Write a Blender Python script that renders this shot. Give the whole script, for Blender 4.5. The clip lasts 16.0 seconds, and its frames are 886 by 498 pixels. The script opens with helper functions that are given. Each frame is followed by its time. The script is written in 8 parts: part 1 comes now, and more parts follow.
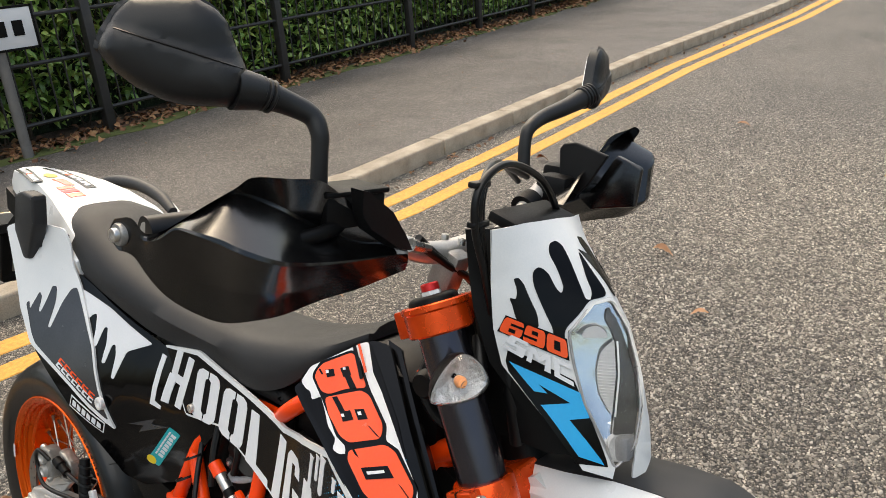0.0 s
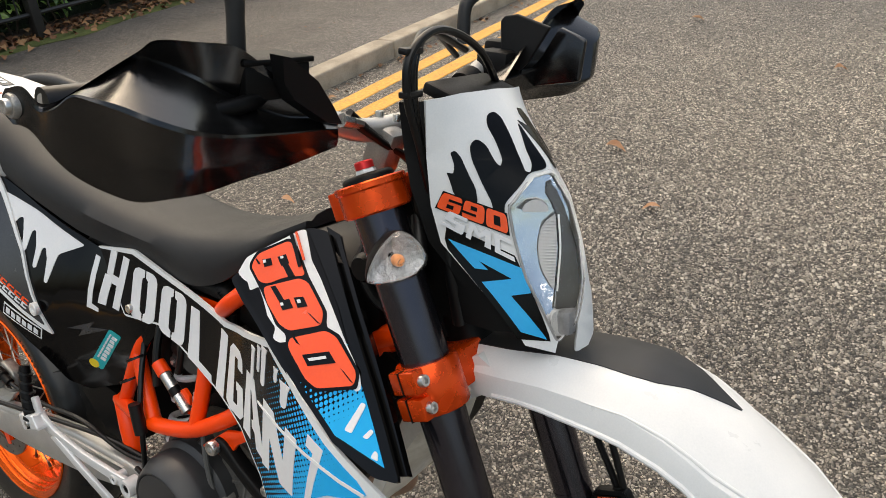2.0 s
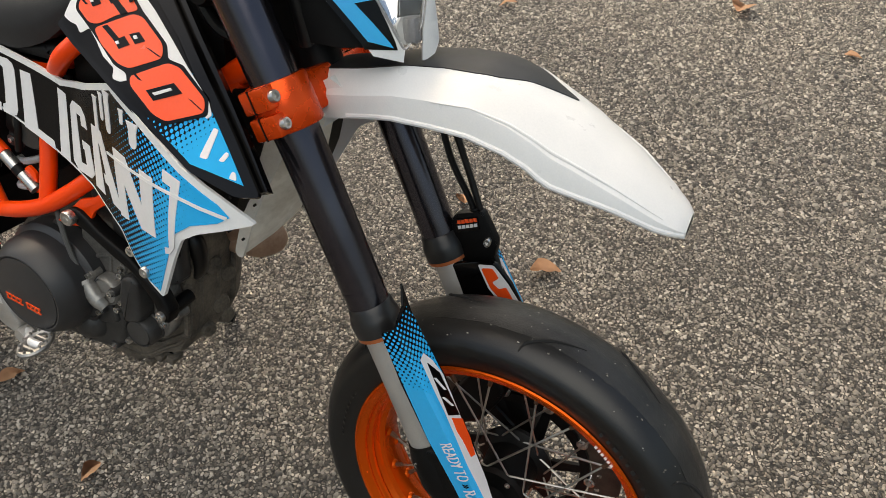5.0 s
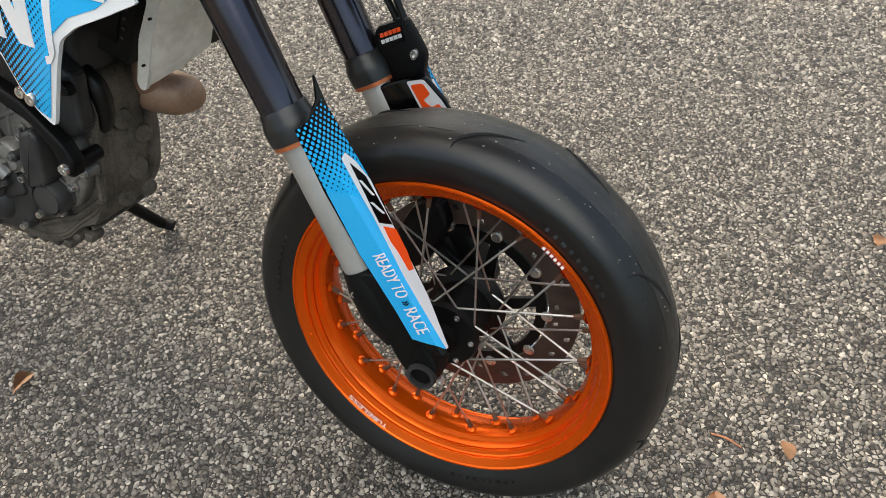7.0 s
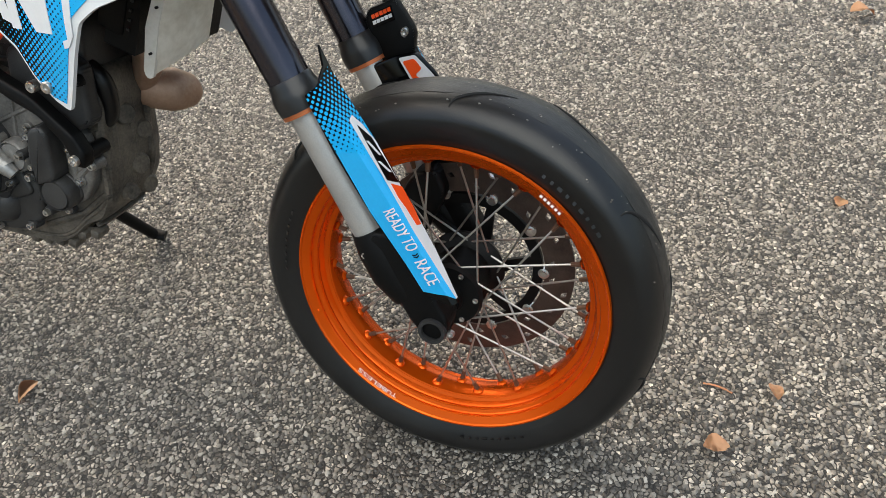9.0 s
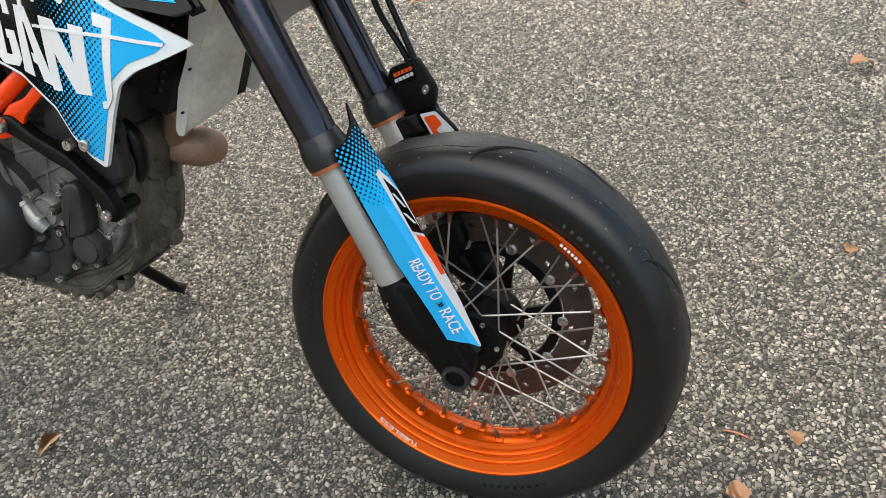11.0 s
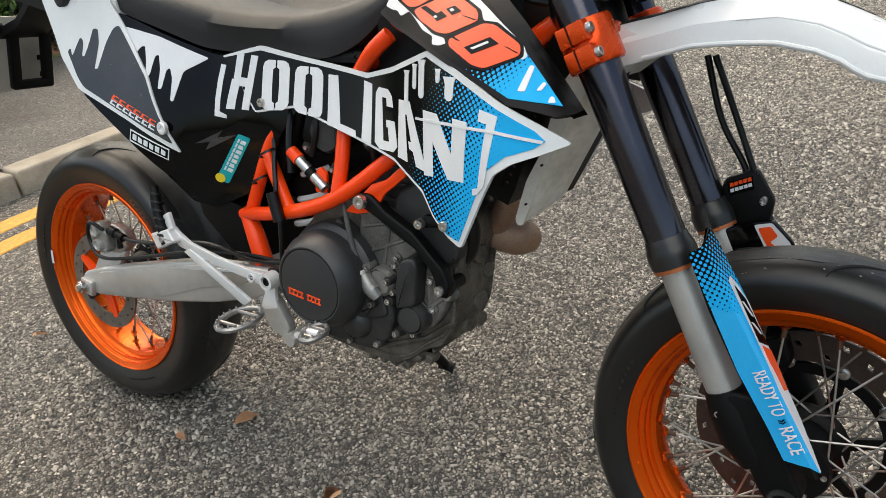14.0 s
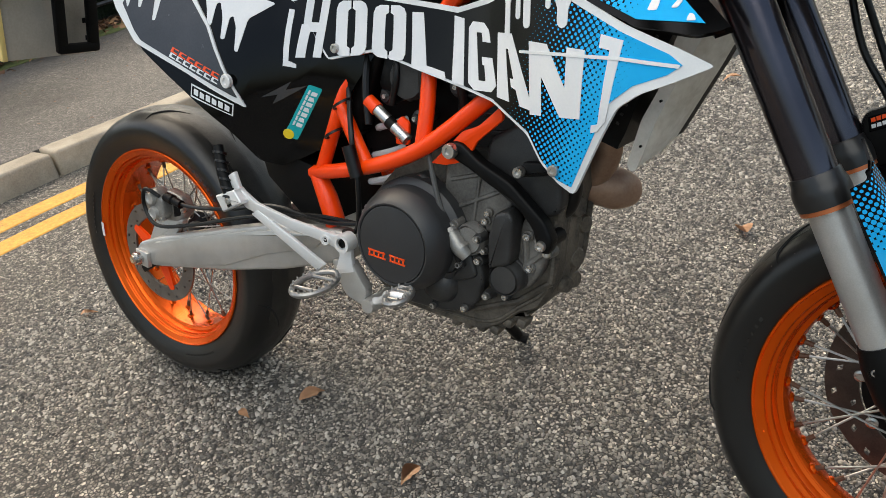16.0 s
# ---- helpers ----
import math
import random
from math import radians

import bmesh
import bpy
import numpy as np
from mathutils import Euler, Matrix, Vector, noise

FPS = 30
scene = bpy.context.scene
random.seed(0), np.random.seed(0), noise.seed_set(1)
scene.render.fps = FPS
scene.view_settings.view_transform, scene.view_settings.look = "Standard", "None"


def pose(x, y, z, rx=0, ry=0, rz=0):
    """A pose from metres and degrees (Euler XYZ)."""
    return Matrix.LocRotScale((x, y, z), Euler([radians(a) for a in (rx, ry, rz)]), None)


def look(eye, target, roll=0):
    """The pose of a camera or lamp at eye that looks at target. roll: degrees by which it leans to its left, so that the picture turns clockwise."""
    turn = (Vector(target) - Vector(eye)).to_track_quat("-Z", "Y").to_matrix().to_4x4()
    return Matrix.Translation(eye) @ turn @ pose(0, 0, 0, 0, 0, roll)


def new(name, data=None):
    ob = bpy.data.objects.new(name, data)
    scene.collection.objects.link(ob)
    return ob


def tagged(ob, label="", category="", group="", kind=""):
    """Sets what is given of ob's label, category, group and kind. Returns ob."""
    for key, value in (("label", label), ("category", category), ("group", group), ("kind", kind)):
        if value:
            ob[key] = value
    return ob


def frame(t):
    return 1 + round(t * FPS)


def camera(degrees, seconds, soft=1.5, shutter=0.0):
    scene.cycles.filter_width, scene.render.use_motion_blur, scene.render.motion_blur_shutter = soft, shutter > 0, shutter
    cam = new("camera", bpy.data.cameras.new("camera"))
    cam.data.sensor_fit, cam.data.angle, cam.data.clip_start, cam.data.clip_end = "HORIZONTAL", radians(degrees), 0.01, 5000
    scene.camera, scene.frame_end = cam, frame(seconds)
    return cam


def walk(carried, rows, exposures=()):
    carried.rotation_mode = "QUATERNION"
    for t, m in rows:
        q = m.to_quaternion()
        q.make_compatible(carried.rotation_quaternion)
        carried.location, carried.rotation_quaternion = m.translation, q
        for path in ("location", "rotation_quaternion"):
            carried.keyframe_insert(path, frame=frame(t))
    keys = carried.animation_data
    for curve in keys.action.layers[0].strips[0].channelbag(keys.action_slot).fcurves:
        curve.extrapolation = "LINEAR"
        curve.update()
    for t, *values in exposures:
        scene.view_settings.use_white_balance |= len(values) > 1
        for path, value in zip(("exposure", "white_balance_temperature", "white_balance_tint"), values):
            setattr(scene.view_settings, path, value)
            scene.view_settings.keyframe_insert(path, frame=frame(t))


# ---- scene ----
cam = camera(60.3, 16.0, 0.68)
PATH = [
    (0, (1.619, -0.458, 1.462), (0.412, 0.931, 0.678), -3.7),
    (0.5, (1.617, -0.449, 1.45), (0.441, 0.938, 0.618), -3.8),
    (1, (1.619, -0.441, 1.44), (0.477, 0.944, 0.559), -4.0),
    (1.5, (1.623, -0.436, 1.429), (0.515, 0.942, 0.494), -4.1),
    (2, (1.627, -0.433, 1.412), (0.558, 0.931, 0.413), -4.2),
    (2.5, (1.631, -0.428, 1.397), (0.603, 0.919, 0.335), -4.4),
    (3, (1.638, -0.426, 1.378), (0.669, 0.912, 0.25), -4.4),
    (3.5, (1.646, -0.43, 1.357), (0.756, 0.904, 0.163), -4.4),
    (4, (1.654, -0.452, 1.346), (0.842, 0.892, 0.107), -3.6),
    (4.5, (1.666, -0.48, 1.332), (0.926, 0.87, 0.056), -2.7),
    (5, (1.694, -0.509, 1.302), (1.011, 0.81, -0.038), -2.4),
    (5.2, (1.709, -0.513, 1.288), (1.042, 0.778, -0.086), -2.3),
    (7.3, (1.774, -0.588, 1.053), (1.17, 0.743, -0.312), -6.1),
    (7.5, (1.776, -0.604, 1.042), (1.182, 0.745, -0.311), -6.4),
    (8, (1.778, -0.644, 1.034), (1.204, 0.73, -0.301), -6.5),
    (8.5, (1.768, -0.671, 1.041), (1.21, 0.726, -0.276), -6.4),
    (10.8, (1.748, -0.712, 1.059), (1.189, 0.759, -0.175), -7.2),
    (11, (1.744, -0.714, 1.063), (1.166, 0.778, -0.138), -7.1),
    (11.5, (1.723, -0.717, 1.071), (1.09, 0.825, -0.033), -6.8),
    (12, (1.695, -0.734, 1.082), (0.986, 0.831, 0.058), -6.8),
    (12.5, (1.662, -0.754, 1.089), (0.867, 0.8, 0.114), -6.9),
    (13, (1.631, -0.776, 1.092), (0.74, 0.745, 0.147), -7.3),
    (13.5, (1.606, -0.801, 1.096), (0.618, 0.669, 0.167), -8.0),
    (14, (1.584, -0.82, 1.095), (0.53, 0.607, 0.172), -8.7),
    (14.5, (1.567, -0.829, 1.092), (0.489, 0.579, 0.167), -9.3),
    (15, (1.547, -0.838, 1.083), (0.459, 0.563, 0.157), -9.6),
    (15.5, (1.514, -0.838, 1.058), (0.409, 0.546, 0.129), -9.9),
    (16, (1.443, -0.83, 1.022), (0.349, 0.552, 0.075), -10.5),
]
walk(cam, [(t, look(eye, target, roll)) for t, eye, target, roll in PATH], [(0, 0.92, 7150, 7), (1, 0.85, 7200, 7), (2.5, 0.71, 7300, 7), (3.5, 0.66, 7450, 6.5), (5, 0.75, 7450, 6.5), (7.5, 1.24, 6950, 4.5), (11, 1.24, 6900, 4), (12.5, 1.08, 6900, 4), (14.5, 0.91, 6950, 4.5), (16, 0.94, 6950, 4.5)])

# ---- daylight: an even overcast sky ----
world = bpy.data.worlds.new("world")
scene.world = world
world.use_nodes = True
_w = world.node_tree
_sky = _w.nodes.new("ShaderNodeTexSky")
_sky.sky_type, _sky.sun_disc = "NISHITA", False
_sky.sun_elevation, _sky.sun_rotation, _sky.dust_density, _sky.air_density = radians(52), radians(-60), 6.0, 1.2
_w.nodes["Background"].inputs[1].default_value = 0.145
_w.links.new(_sky.outputs[0], _w.nodes["Background"].inputs[0])
sun = new("sun", bpy.data.lights.new("sun", "SUN"))
sun.data.energy, sun.data.angle, sun.data.color = 0.9, radians(60), (1.0, 0.97, 0.93)
sun.matrix_world = look((3, -4, 8), (0.4, 0.3, 0.5))

# ---- materials ----


class Nodes:
    """A small writer of node materials."""

    def __init__(self, name):
        self.m = bpy.data.materials.new(name)
        self.m.use_nodes = True
        self.t = self.m.node_tree
        self.b = self.t.nodes["Principled BSDF"]
        self.co = self.t.nodes.new("ShaderNodeTexCoord").outputs["Object"]

    def put(self, kind, **sockets):
        n = self.t.nodes.new(kind)
        for k, v in sockets.items():
            self.set(n.inputs[k], v)
        return n

    def set(self, socket, v):
        if isinstance(v, bpy.types.NodeSocket):
            self.t.links.new(v, socket)
        else:
            socket.default_value = v

    def noise(self, scale, detail=4, rough=0.55, co=None):
        return self.put("ShaderNodeTexNoise", Vector=co or self.co, Scale=scale, Detail=detail, Roughness=rough).outputs["Fac"]

    def math(self, op, a, b=0.0, clamp=False):
        n = self.t.nodes.new("ShaderNodeMath")
        n.operation, n.use_clamp = op, clamp
        self.set(n.inputs[0], a)
        self.set(n.inputs[1], b)
        return n.outputs[0]

    def ramp(self, fac, *stops):
        n = self.put("ShaderNodeValToRGB", Fac=fac)
        e = n.color_ramp.elements
        while len(e) < len(stops):
            e.new(0.5)
        for k, (at, c) in zip(e, stops):
            k.position, k.color = at, (*c, 1) if not isinstance(c, float) else (c, c, c, 1)
        return n.outputs["Color"]

    def mix(self, fac, a, b):
        n = self.t.nodes.new("ShaderNodeMix")
        n.data_type = "RGBA"
        self.set(n.inputs["Factor"], fac)
        for k, v in ((6, a), (7, b)):
            self.set(n.inputs[k], (*v, 1) if isinstance(v, tuple) else v)
        return n.outputs[2]

    def bump(self, height, strength, distance):
        n = self.put("ShaderNodeBump", Height=height, Strength=strength, Distance=distance)
        self.set(self.b.inputs["Normal"], n.outputs[0])

    def done(self, **sockets):
        for k, v in sockets.items():
            k = k.replace("_", " ")
            if isinstance(v, tuple) and len(v) == 3:
                v = (*v, 1)
            self.set(self.b.inputs[k], v)
        return self.m


def stuff_mat(name, a, b, rough, metal=0.0, fine=400, coarse=12, bump=0.1, depth=0.0005, coat=0.0, wear=0.12, spec=0.5):
    """A surface that varies between two colours at two scales, with fine relief and uneven gloss."""
    n = Nodes(name)
    big, small = n.noise(coarse, 5), n.noise(fine, 3)
    f = n.math("ADD", n.math("MULTIPLY", big, 0.65), n.math("MULTIPLY", small, 0.35))
    col = n.ramp(f, (0.35, a), (0.65, b))
    r = n.math("ADD", rough - wear / 2, n.math("MULTIPLY", n.noise(coarse * 3.1, 6), wear), True)
    n.bump(small, bump, depth)
    return n.done(Base_Color=col, Roughness=r, Metallic=metal, Coat_Weight=coat, Coat_Roughness=0.08, Specular_IOR_Level=spec)


BLACK = stuff_mat("black_gloss_plastic", (0.0012, 0.0012, 0.0013), (0.0026, 0.0026, 0.0028), 0.1, fine=900, bump=0.02, wear=0.08, spec=0.24)
KNUCKLE = stuff_mat("black_moulded_guard", (0.0016, 0.0016, 0.0018), (0.0036, 0.0036, 0.004), 0.21, fine=700, coarse=30, bump=0.05, wear=0.16, spec=0.7)
SHELL = stuff_mat("matt_mirror_shell", (0.0085, 0.0085, 0.0088), (0.014, 0.014, 0.0144), 0.44, fine=1500, bump=0.3, spec=0.4)
FINMAT = stuff_mat("matt_black_fin", (0.0045, 0.0045, 0.0048), (0.008, 0.008, 0.0084), 0.5, fine=1500, bump=0.3, spec=0.25)
DULL = stuff_mat("black_matt_plastic", (0.0016, 0.0016, 0.0017), (0.0036, 0.0036, 0.0038), 0.48, fine=1500, bump=0.25, spec=0.17)
PRINT_BLACK = stuff_mat("black_printed_film", (0.0016, 0.0016, 0.0018), (0.003, 0.003, 0.0032), 0.18, fine=300, bump=0.02, spec=0.2)
PRINT_GREY = stuff_mat("dark_grey_printed_film", (0.028, 0.029, 0.032), (0.042, 0.043, 0.047), 0.25, fine=300, bump=0.02, coat=0.3)
WHITE = stuff_mat("white_plastic", (0.64, 0.655, 0.66), (0.72, 0.725, 0.72), 0.3, fine=500, bump=0.04, wear=0.16)
PRINT_WHITE = stuff_mat("white_printed_film", (0.65, 0.66, 0.68), (0.72, 0.725, 0.735), 0.25, fine=300, bump=0.02, coat=0.3)
PALE = stuff_mat("pale_guard_plastic", (0.58, 0.56, 0.51), (0.72, 0.70, 0.66), 0.5, fine=200, coarse=13)
FACE = stuff_mat("streaked_pale_plastic", (0.6, 0.56, 0.48), (0.86, 0.83, 0.76), 0.5, fine=90, coarse=20)
BLUE = stuff_mat("bright_blue_film", (0.006, 0.345, 0.71), (0.01, 0.385, 0.77), 0.25, fine=300, bump=0.02, coat=0.3)
ORANGE_FILM = stuff_mat("orange_red_film", (0.82, 0.075, 0.012), (0.88, 0.09, 0.016), 0.25, fine=300, bump=0.02, coat=0.3)
ORANGE = stuff_mat("orange_powder_coat", (0.86, 0.05, 0.003), (0.93, 0.066, 0.005), 0.3, fine=700, bump=0.08, spec=0.35)
ANODISED = stuff_mat("orange_anodised_aluminium", (0.77, 0.098, 0.0025), (0.81, 0.108, 0.0035), 0.26, metal=0.72, fine=900, bump=0.04, wear=0.05)
CLAMP = stuff_mat("red_orange_anodised_aluminium", (0.72, 0.06, 0.005), (0.82, 0.085, 0.008), 0.27, metal=0.65, fine=900, bump=0.06)
FORK = stuff_mat("black_anodised_tube", (0.062, 0.058, 0.07), (0.088, 0.083, 0.098), 0.19, metal=0.95, fine=1200, bump=0.04, wear=0.1)
COLLAR = stuff_mat("black_cast_collar", (0.008, 0.008, 0.0085), (0.014, 0.014, 0.0145), 0.35, fine=900, bump=0.1)
ALU = stuff_mat("cast_aluminium", (0.42, 0.41, 0.39), (0.56, 0.55, 0.53), 0.42, metal=0.6, fine=600, coarse=14, bump=0.2)
SILVER = stuff_mat("bright_aluminium", (0.70, 0.70, 0.695), (0.80, 0.80, 0.795), 0.34, metal=0.3, fine=500, bump=0.1)
STEEL = stuff_mat("stainless_steel", (0.5, 0.49, 0.47), (0.64, 0.63, 0.61), 0.28, metal=0.95, fine=800, bump=0.05)
DISC = stuff_mat("brown_brake_steel", (0.055, 0.04, 0.034), (0.11, 0.082, 0.068), 0.42, metal=0.7, fine=500, coarse=30)
CASE = stuff_mat("dark_grey_crankcase", (0.024, 0.0242, 0.025), (0.056, 0.0555, 0.0545), 0.42, metal=0.3, fine=500, coarse=18, bump=0.25, spec=0.4)
UNION = stuff_mat("dull_union_aluminium", (0.2, 0.195, 0.185), (0.36, 0.35, 0.33), 0.4, metal=0.6, fine=500, coarse=40, bump=0.2)
CAST = stuff_mat("bare_engine_casting", (0.085, 0.082, 0.077), (0.225, 0.213, 0.195), 0.48, metal=0.45, fine=300, coarse=24, bump=0.4, depth=0.001)
DIRTY = stuff_mat("dirty_grey_casting", (0.032, 0.029, 0.026), (0.15, 0.13, 0.105), 0.55, metal=0.35, fine=240, coarse=26, bump=0.5, depth=0.0015)
COVER = stuff_mat("dark_cover_paint", (0.019, 0.0195, 0.021), (0.030, 0.0305, 0.0325), 0.44, fine=900, bump=0.12)
SEAT = stuff_mat("grained_seat_vinyl", (0.017, 0.0176, 0.0186), (0.026, 0.0267, 0.028), 0.55, fine=1400, coarse=8, bump=0.5, depth=0.0006, spec=0.25)
RUBBER = stuff_mat("tyre_rubber", (0.0045, 0.0046, 0.0048), (0.0105, 0.0104, 0.0103), 0.33, fine=700, coarse=14, bump=0.25, depth=0.0008, spec=0.48)
TREAD = stuff_mat("dusty_tread_rubber", (0.008, 0.0079, 0.0077), (0.029, 0.0275, 0.025), 0.44, fine=420, coarse=26, bump=0.5, depth=0.0012, wear=0.3, spec=0.45)
HOSE = stuff_mat("black_hose_rubber", (0.002, 0.002, 0.0022), (0.005, 0.005, 0.0053), 0.38, fine=700, bump=0.1, spec=0.35)
RUST = stuff_mat("heat_stained_steel", (0.3, 0.18, 0.12), (0.42, 0.28, 0.2), 0.5, metal=0.5, fine=200, coarse=20, bump=0.2)
RED = stuff_mat("red_anodised_cap", (0.6, 0.02, 0.02), (0.7, 0.03, 0.03), 0.3, metal=0.5)
TEAL = stuff_mat("teal_film", (0.0, 0.3, 0.33), (0.0, 0.36, 0.38), 0.3, bump=0.02)
YELLOWDOT = stuff_mat("yellow_film", (0.7, 0.5, 0.02), (0.75, 0.55, 0.03), 0.3, bump=0.02)
PLATE = stuff_mat("beige_plate_back", (0.36, 0.33, 0.28), (0.46, 0.42, 0.36), 0.4, fine=200)
PLATE_EDGE = stuff_mat("yellow_plate_face", (0.8, 0.6, 0.22), (0.85, 0.65, 0.26), 0.35)
MIRROR = stuff_mat("mirror_glass", (0.85, 0.85, 0.85), (0.87, 0.87, 0.87), 0.03, metal=1.0, bump=0.0, wear=0.01)
REFLECTOR = stuff_mat("chrome_reflector", (0.70, 0.705, 0.71), (0.84, 0.84, 0.845), 0.07, metal=0.97, fine=70, coarse=30, bump=0.16, depth=0.003, wear=0.05)
AMBER = stuff_mat("amber_bulb", (0.7, 0.25, 0.08), (0.8, 0.32, 0.12), 0.3)
_n = Nodes("clear_lens")
GLASS = _n.done(Base_Color=(0.95, 0.96, 0.97), Roughness=0.04, Transmission_Weight=1.0, IOR=1.25)


def dots(name, base, direction, start, length, angle=0.6, pitch=0.0062, wrapped=False):
    """Film with rows of blue dots that grow along a direction until they run together."""
    n = Nodes(name)
    sep = n.put("ShaderNodeSeparateXYZ", Vector=n.co)
    x, z = sep.outputs[0], sep.outputs[2]
    if wrapped:  # along the fork leg, and round it
        along = n.math("SUBTRACT", n.math("MULTIPLY", x, 0.42), n.math("MULTIPLY", z, 0.9))
        z = n.math("SUBTRACT", n.math("ADD", n.math("MULTIPLY", x, 0.9), n.math("MULTIPLY", z, 0.42)), n.math("ABSOLUTE", sep.outputs[1]))
        x = along
    c, s = math.cos(angle), math.sin(angle)
    u = n.math("ADD", n.math("MULTIPLY", x, c / pitch), n.math("MULTIPLY", z, s / pitch))
    v = n.math("ADD", n.math("MULTIPLY", x, -s / pitch), n.math("MULTIPLY", z, c / pitch))
    du = n.math("SUBTRACT", n.math("FRACT", u), 0.5)
    dv = n.math("SUBTRACT", n.math("FRACT", v), 0.5)
    d = n.math("SQRT", n.math("ADD", n.math("MULTIPLY", du, du), n.math("MULTIPLY", dv, dv)))
    g = n.math("ADD", n.math("MULTIPLY", x, direction[0]), n.math("MULTIPLY", z, direction[1]))
    g = n.math("DIVIDE", n.math("SUBTRACT", g, start), length)
    r = n.math("MULTIPLY", n.math("MINIMUM", n.math("MAXIMUM", g, 0.0), 1.0), 0.74)
    dot = n.math("LESS_THAN", d, r)
    fill = n.noise(20, 3)
    blue = n.ramp(fill, (0.3, (0.006, 0.345, 0.71)), (0.7, (0.01, 0.385, 0.77)))
    return n.done(Base_Color=n.mix(dot, base, blue), Roughness=0.18, Specular_IOR_Level=0.17)


SHROUD_DOTS = dots("halftone_side_film", (0.0024, 0.0024, 0.0027), (1.0, -0.35), 0.69, 0.19)
TANK_DOTS = dots("halftone_tank_film", (0.0024, 0.0024, 0.0027), (0.75, -0.66), 0.235, 0.085)
GUARD_DOTS = dots("halftone_guard_film", (0.002, 0.002, 0.0023), (1.0, 0.0), -0.055, 0.19, 0.78, 0.0062, True)


def worn_sheen_patch(n, col):
    """The colour, lightened round one spot: grazing sky sheen painted over worn stones."""
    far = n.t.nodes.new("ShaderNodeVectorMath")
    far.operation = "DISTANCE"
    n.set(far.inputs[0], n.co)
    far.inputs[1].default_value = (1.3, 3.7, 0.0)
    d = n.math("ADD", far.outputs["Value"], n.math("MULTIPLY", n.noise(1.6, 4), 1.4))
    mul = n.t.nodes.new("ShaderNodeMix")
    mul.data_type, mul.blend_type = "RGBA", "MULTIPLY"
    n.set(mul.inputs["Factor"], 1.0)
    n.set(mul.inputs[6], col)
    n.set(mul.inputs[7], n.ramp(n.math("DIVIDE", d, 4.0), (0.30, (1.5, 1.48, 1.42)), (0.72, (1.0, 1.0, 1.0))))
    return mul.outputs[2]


def asphalt(name, scale, tint, light, bump, dark=(0.022, 0.021, 0.02), chips=0.55, worn=0.72):
    """Rolled asphalt: parted stones of many greys in a dark, grainy binder, with worn patches."""
    n = Nodes(name)
    warp = n.put("ShaderNodeTexNoise", Vector=n.co, Scale=scale * 0.7, Detail=2)
    co = n.t.nodes.new("ShaderNodeVectorMath")
    co.operation = "SCALE"
    co.inputs[3].default_value = 0.6 / scale
    n.set(co.inputs[0], warp.outputs["Color"])
    add = n.t.nodes.new("ShaderNodeVectorMath")
    n.set(add.inputs[0], n.co)
    n.set(add.inputs[1], co.outputs[0])
    cells = n.put("ShaderNodeTexVoronoi", Vector=add.outputs[0], Scale=scale, Randomness=1.0)
    edge = n.t.nodes.new("ShaderNodeTexVoronoi")
    edge.feature = "DISTANCE_TO_EDGE"
    n.set(edge.inputs["Vector"], add.outputs[0])
    n.set(edge.inputs["Scale"], scale)
    sep = n.put("ShaderNodeSeparateColor", Color=cells.outputs["Color"])
    stone = n.ramp(sep.outputs[0], (0.0, tint), (0.6, light), (1.0, tuple(min(1, c * 2.0) for c in light)))
    warm = n.mix(n.math("MULTIPLY", sep.outputs[1], 0.3), stone, n.mix(0.5, stone, (0.3, 0.2, 0.13)))
    gap = n.math("ADD", 0.0, n.math("MULTIPLY", n.noise(scale * 2.2, 3), 0.16))
    seam = n.math("MULTIPLY", n.math("SUBTRACT", edge.outputs[0], gap), 14.0, True)
    seam = n.math("MULTIPLY", seam, n.math("LESS_THAN", sep.outputs[2], chips))
    grain = n.ramp(n.noise(scale * 5, 4, 0.7), (0.36, dark), (0.55, tuple(c * 2.6 for c in dark)), (0.72, tuple(c * 6.5 for c in dark)))
    col = n.mix(seam, grain, warm)
    wear = n.ramp(n.noise(0.9, 6, 0.6), (0.36, worn), (0.64, 1.0))
    mul = n.t.nodes.new("ShaderNodeMix")
    mul.data_type, mul.blend_type = "RGBA", "MULTIPLY"
    n.set(mul.inputs["Factor"], 1.0)
    n.set(mul.inputs[6], col)
    n.set(mul.inputs[7], wear)
    blotch = n.t.nodes.new("ShaderNodeMix")
    blotch.data_type, blotch.blend_type = "RGBA", "MULTIPLY"
    n.set(blotch.inputs["Factor"], 1.0)
    n.set(blotch.inputs[6], mul.outputs[2])
    n.set(blotch.inputs[7], n.ramp(n.noise(scale * 0.36, 3, 0.7), (0.36, 0.5), (0.52, 0.95), (0.66, 1.55)))
    # the far sheen goes into the road's colour, not the footway's
    shade = worn_sheen_patch(n, blotch.outputs[2]) if worn > 0.6 else blotch.outputs[2]
    h = n.math("ADD", n.math("MULTIPLY", seam, n.math("ADD", 0.4, n.math("MULTIPLY", sep.outputs[0], 0.6))), n.math("MULTIPLY", n.noise(scale * 4, 4, 0.7), 0.6))
    n.bump(h, bump, 0.006)
    rough = n.math("ADD", 0.45, n.math("MULTIPLY", n.noise(scale * 0.5, 3), 0.35))
    return n.done(Base_Color=shade, Roughness=rough, Specular_IOR_Level=0.5)


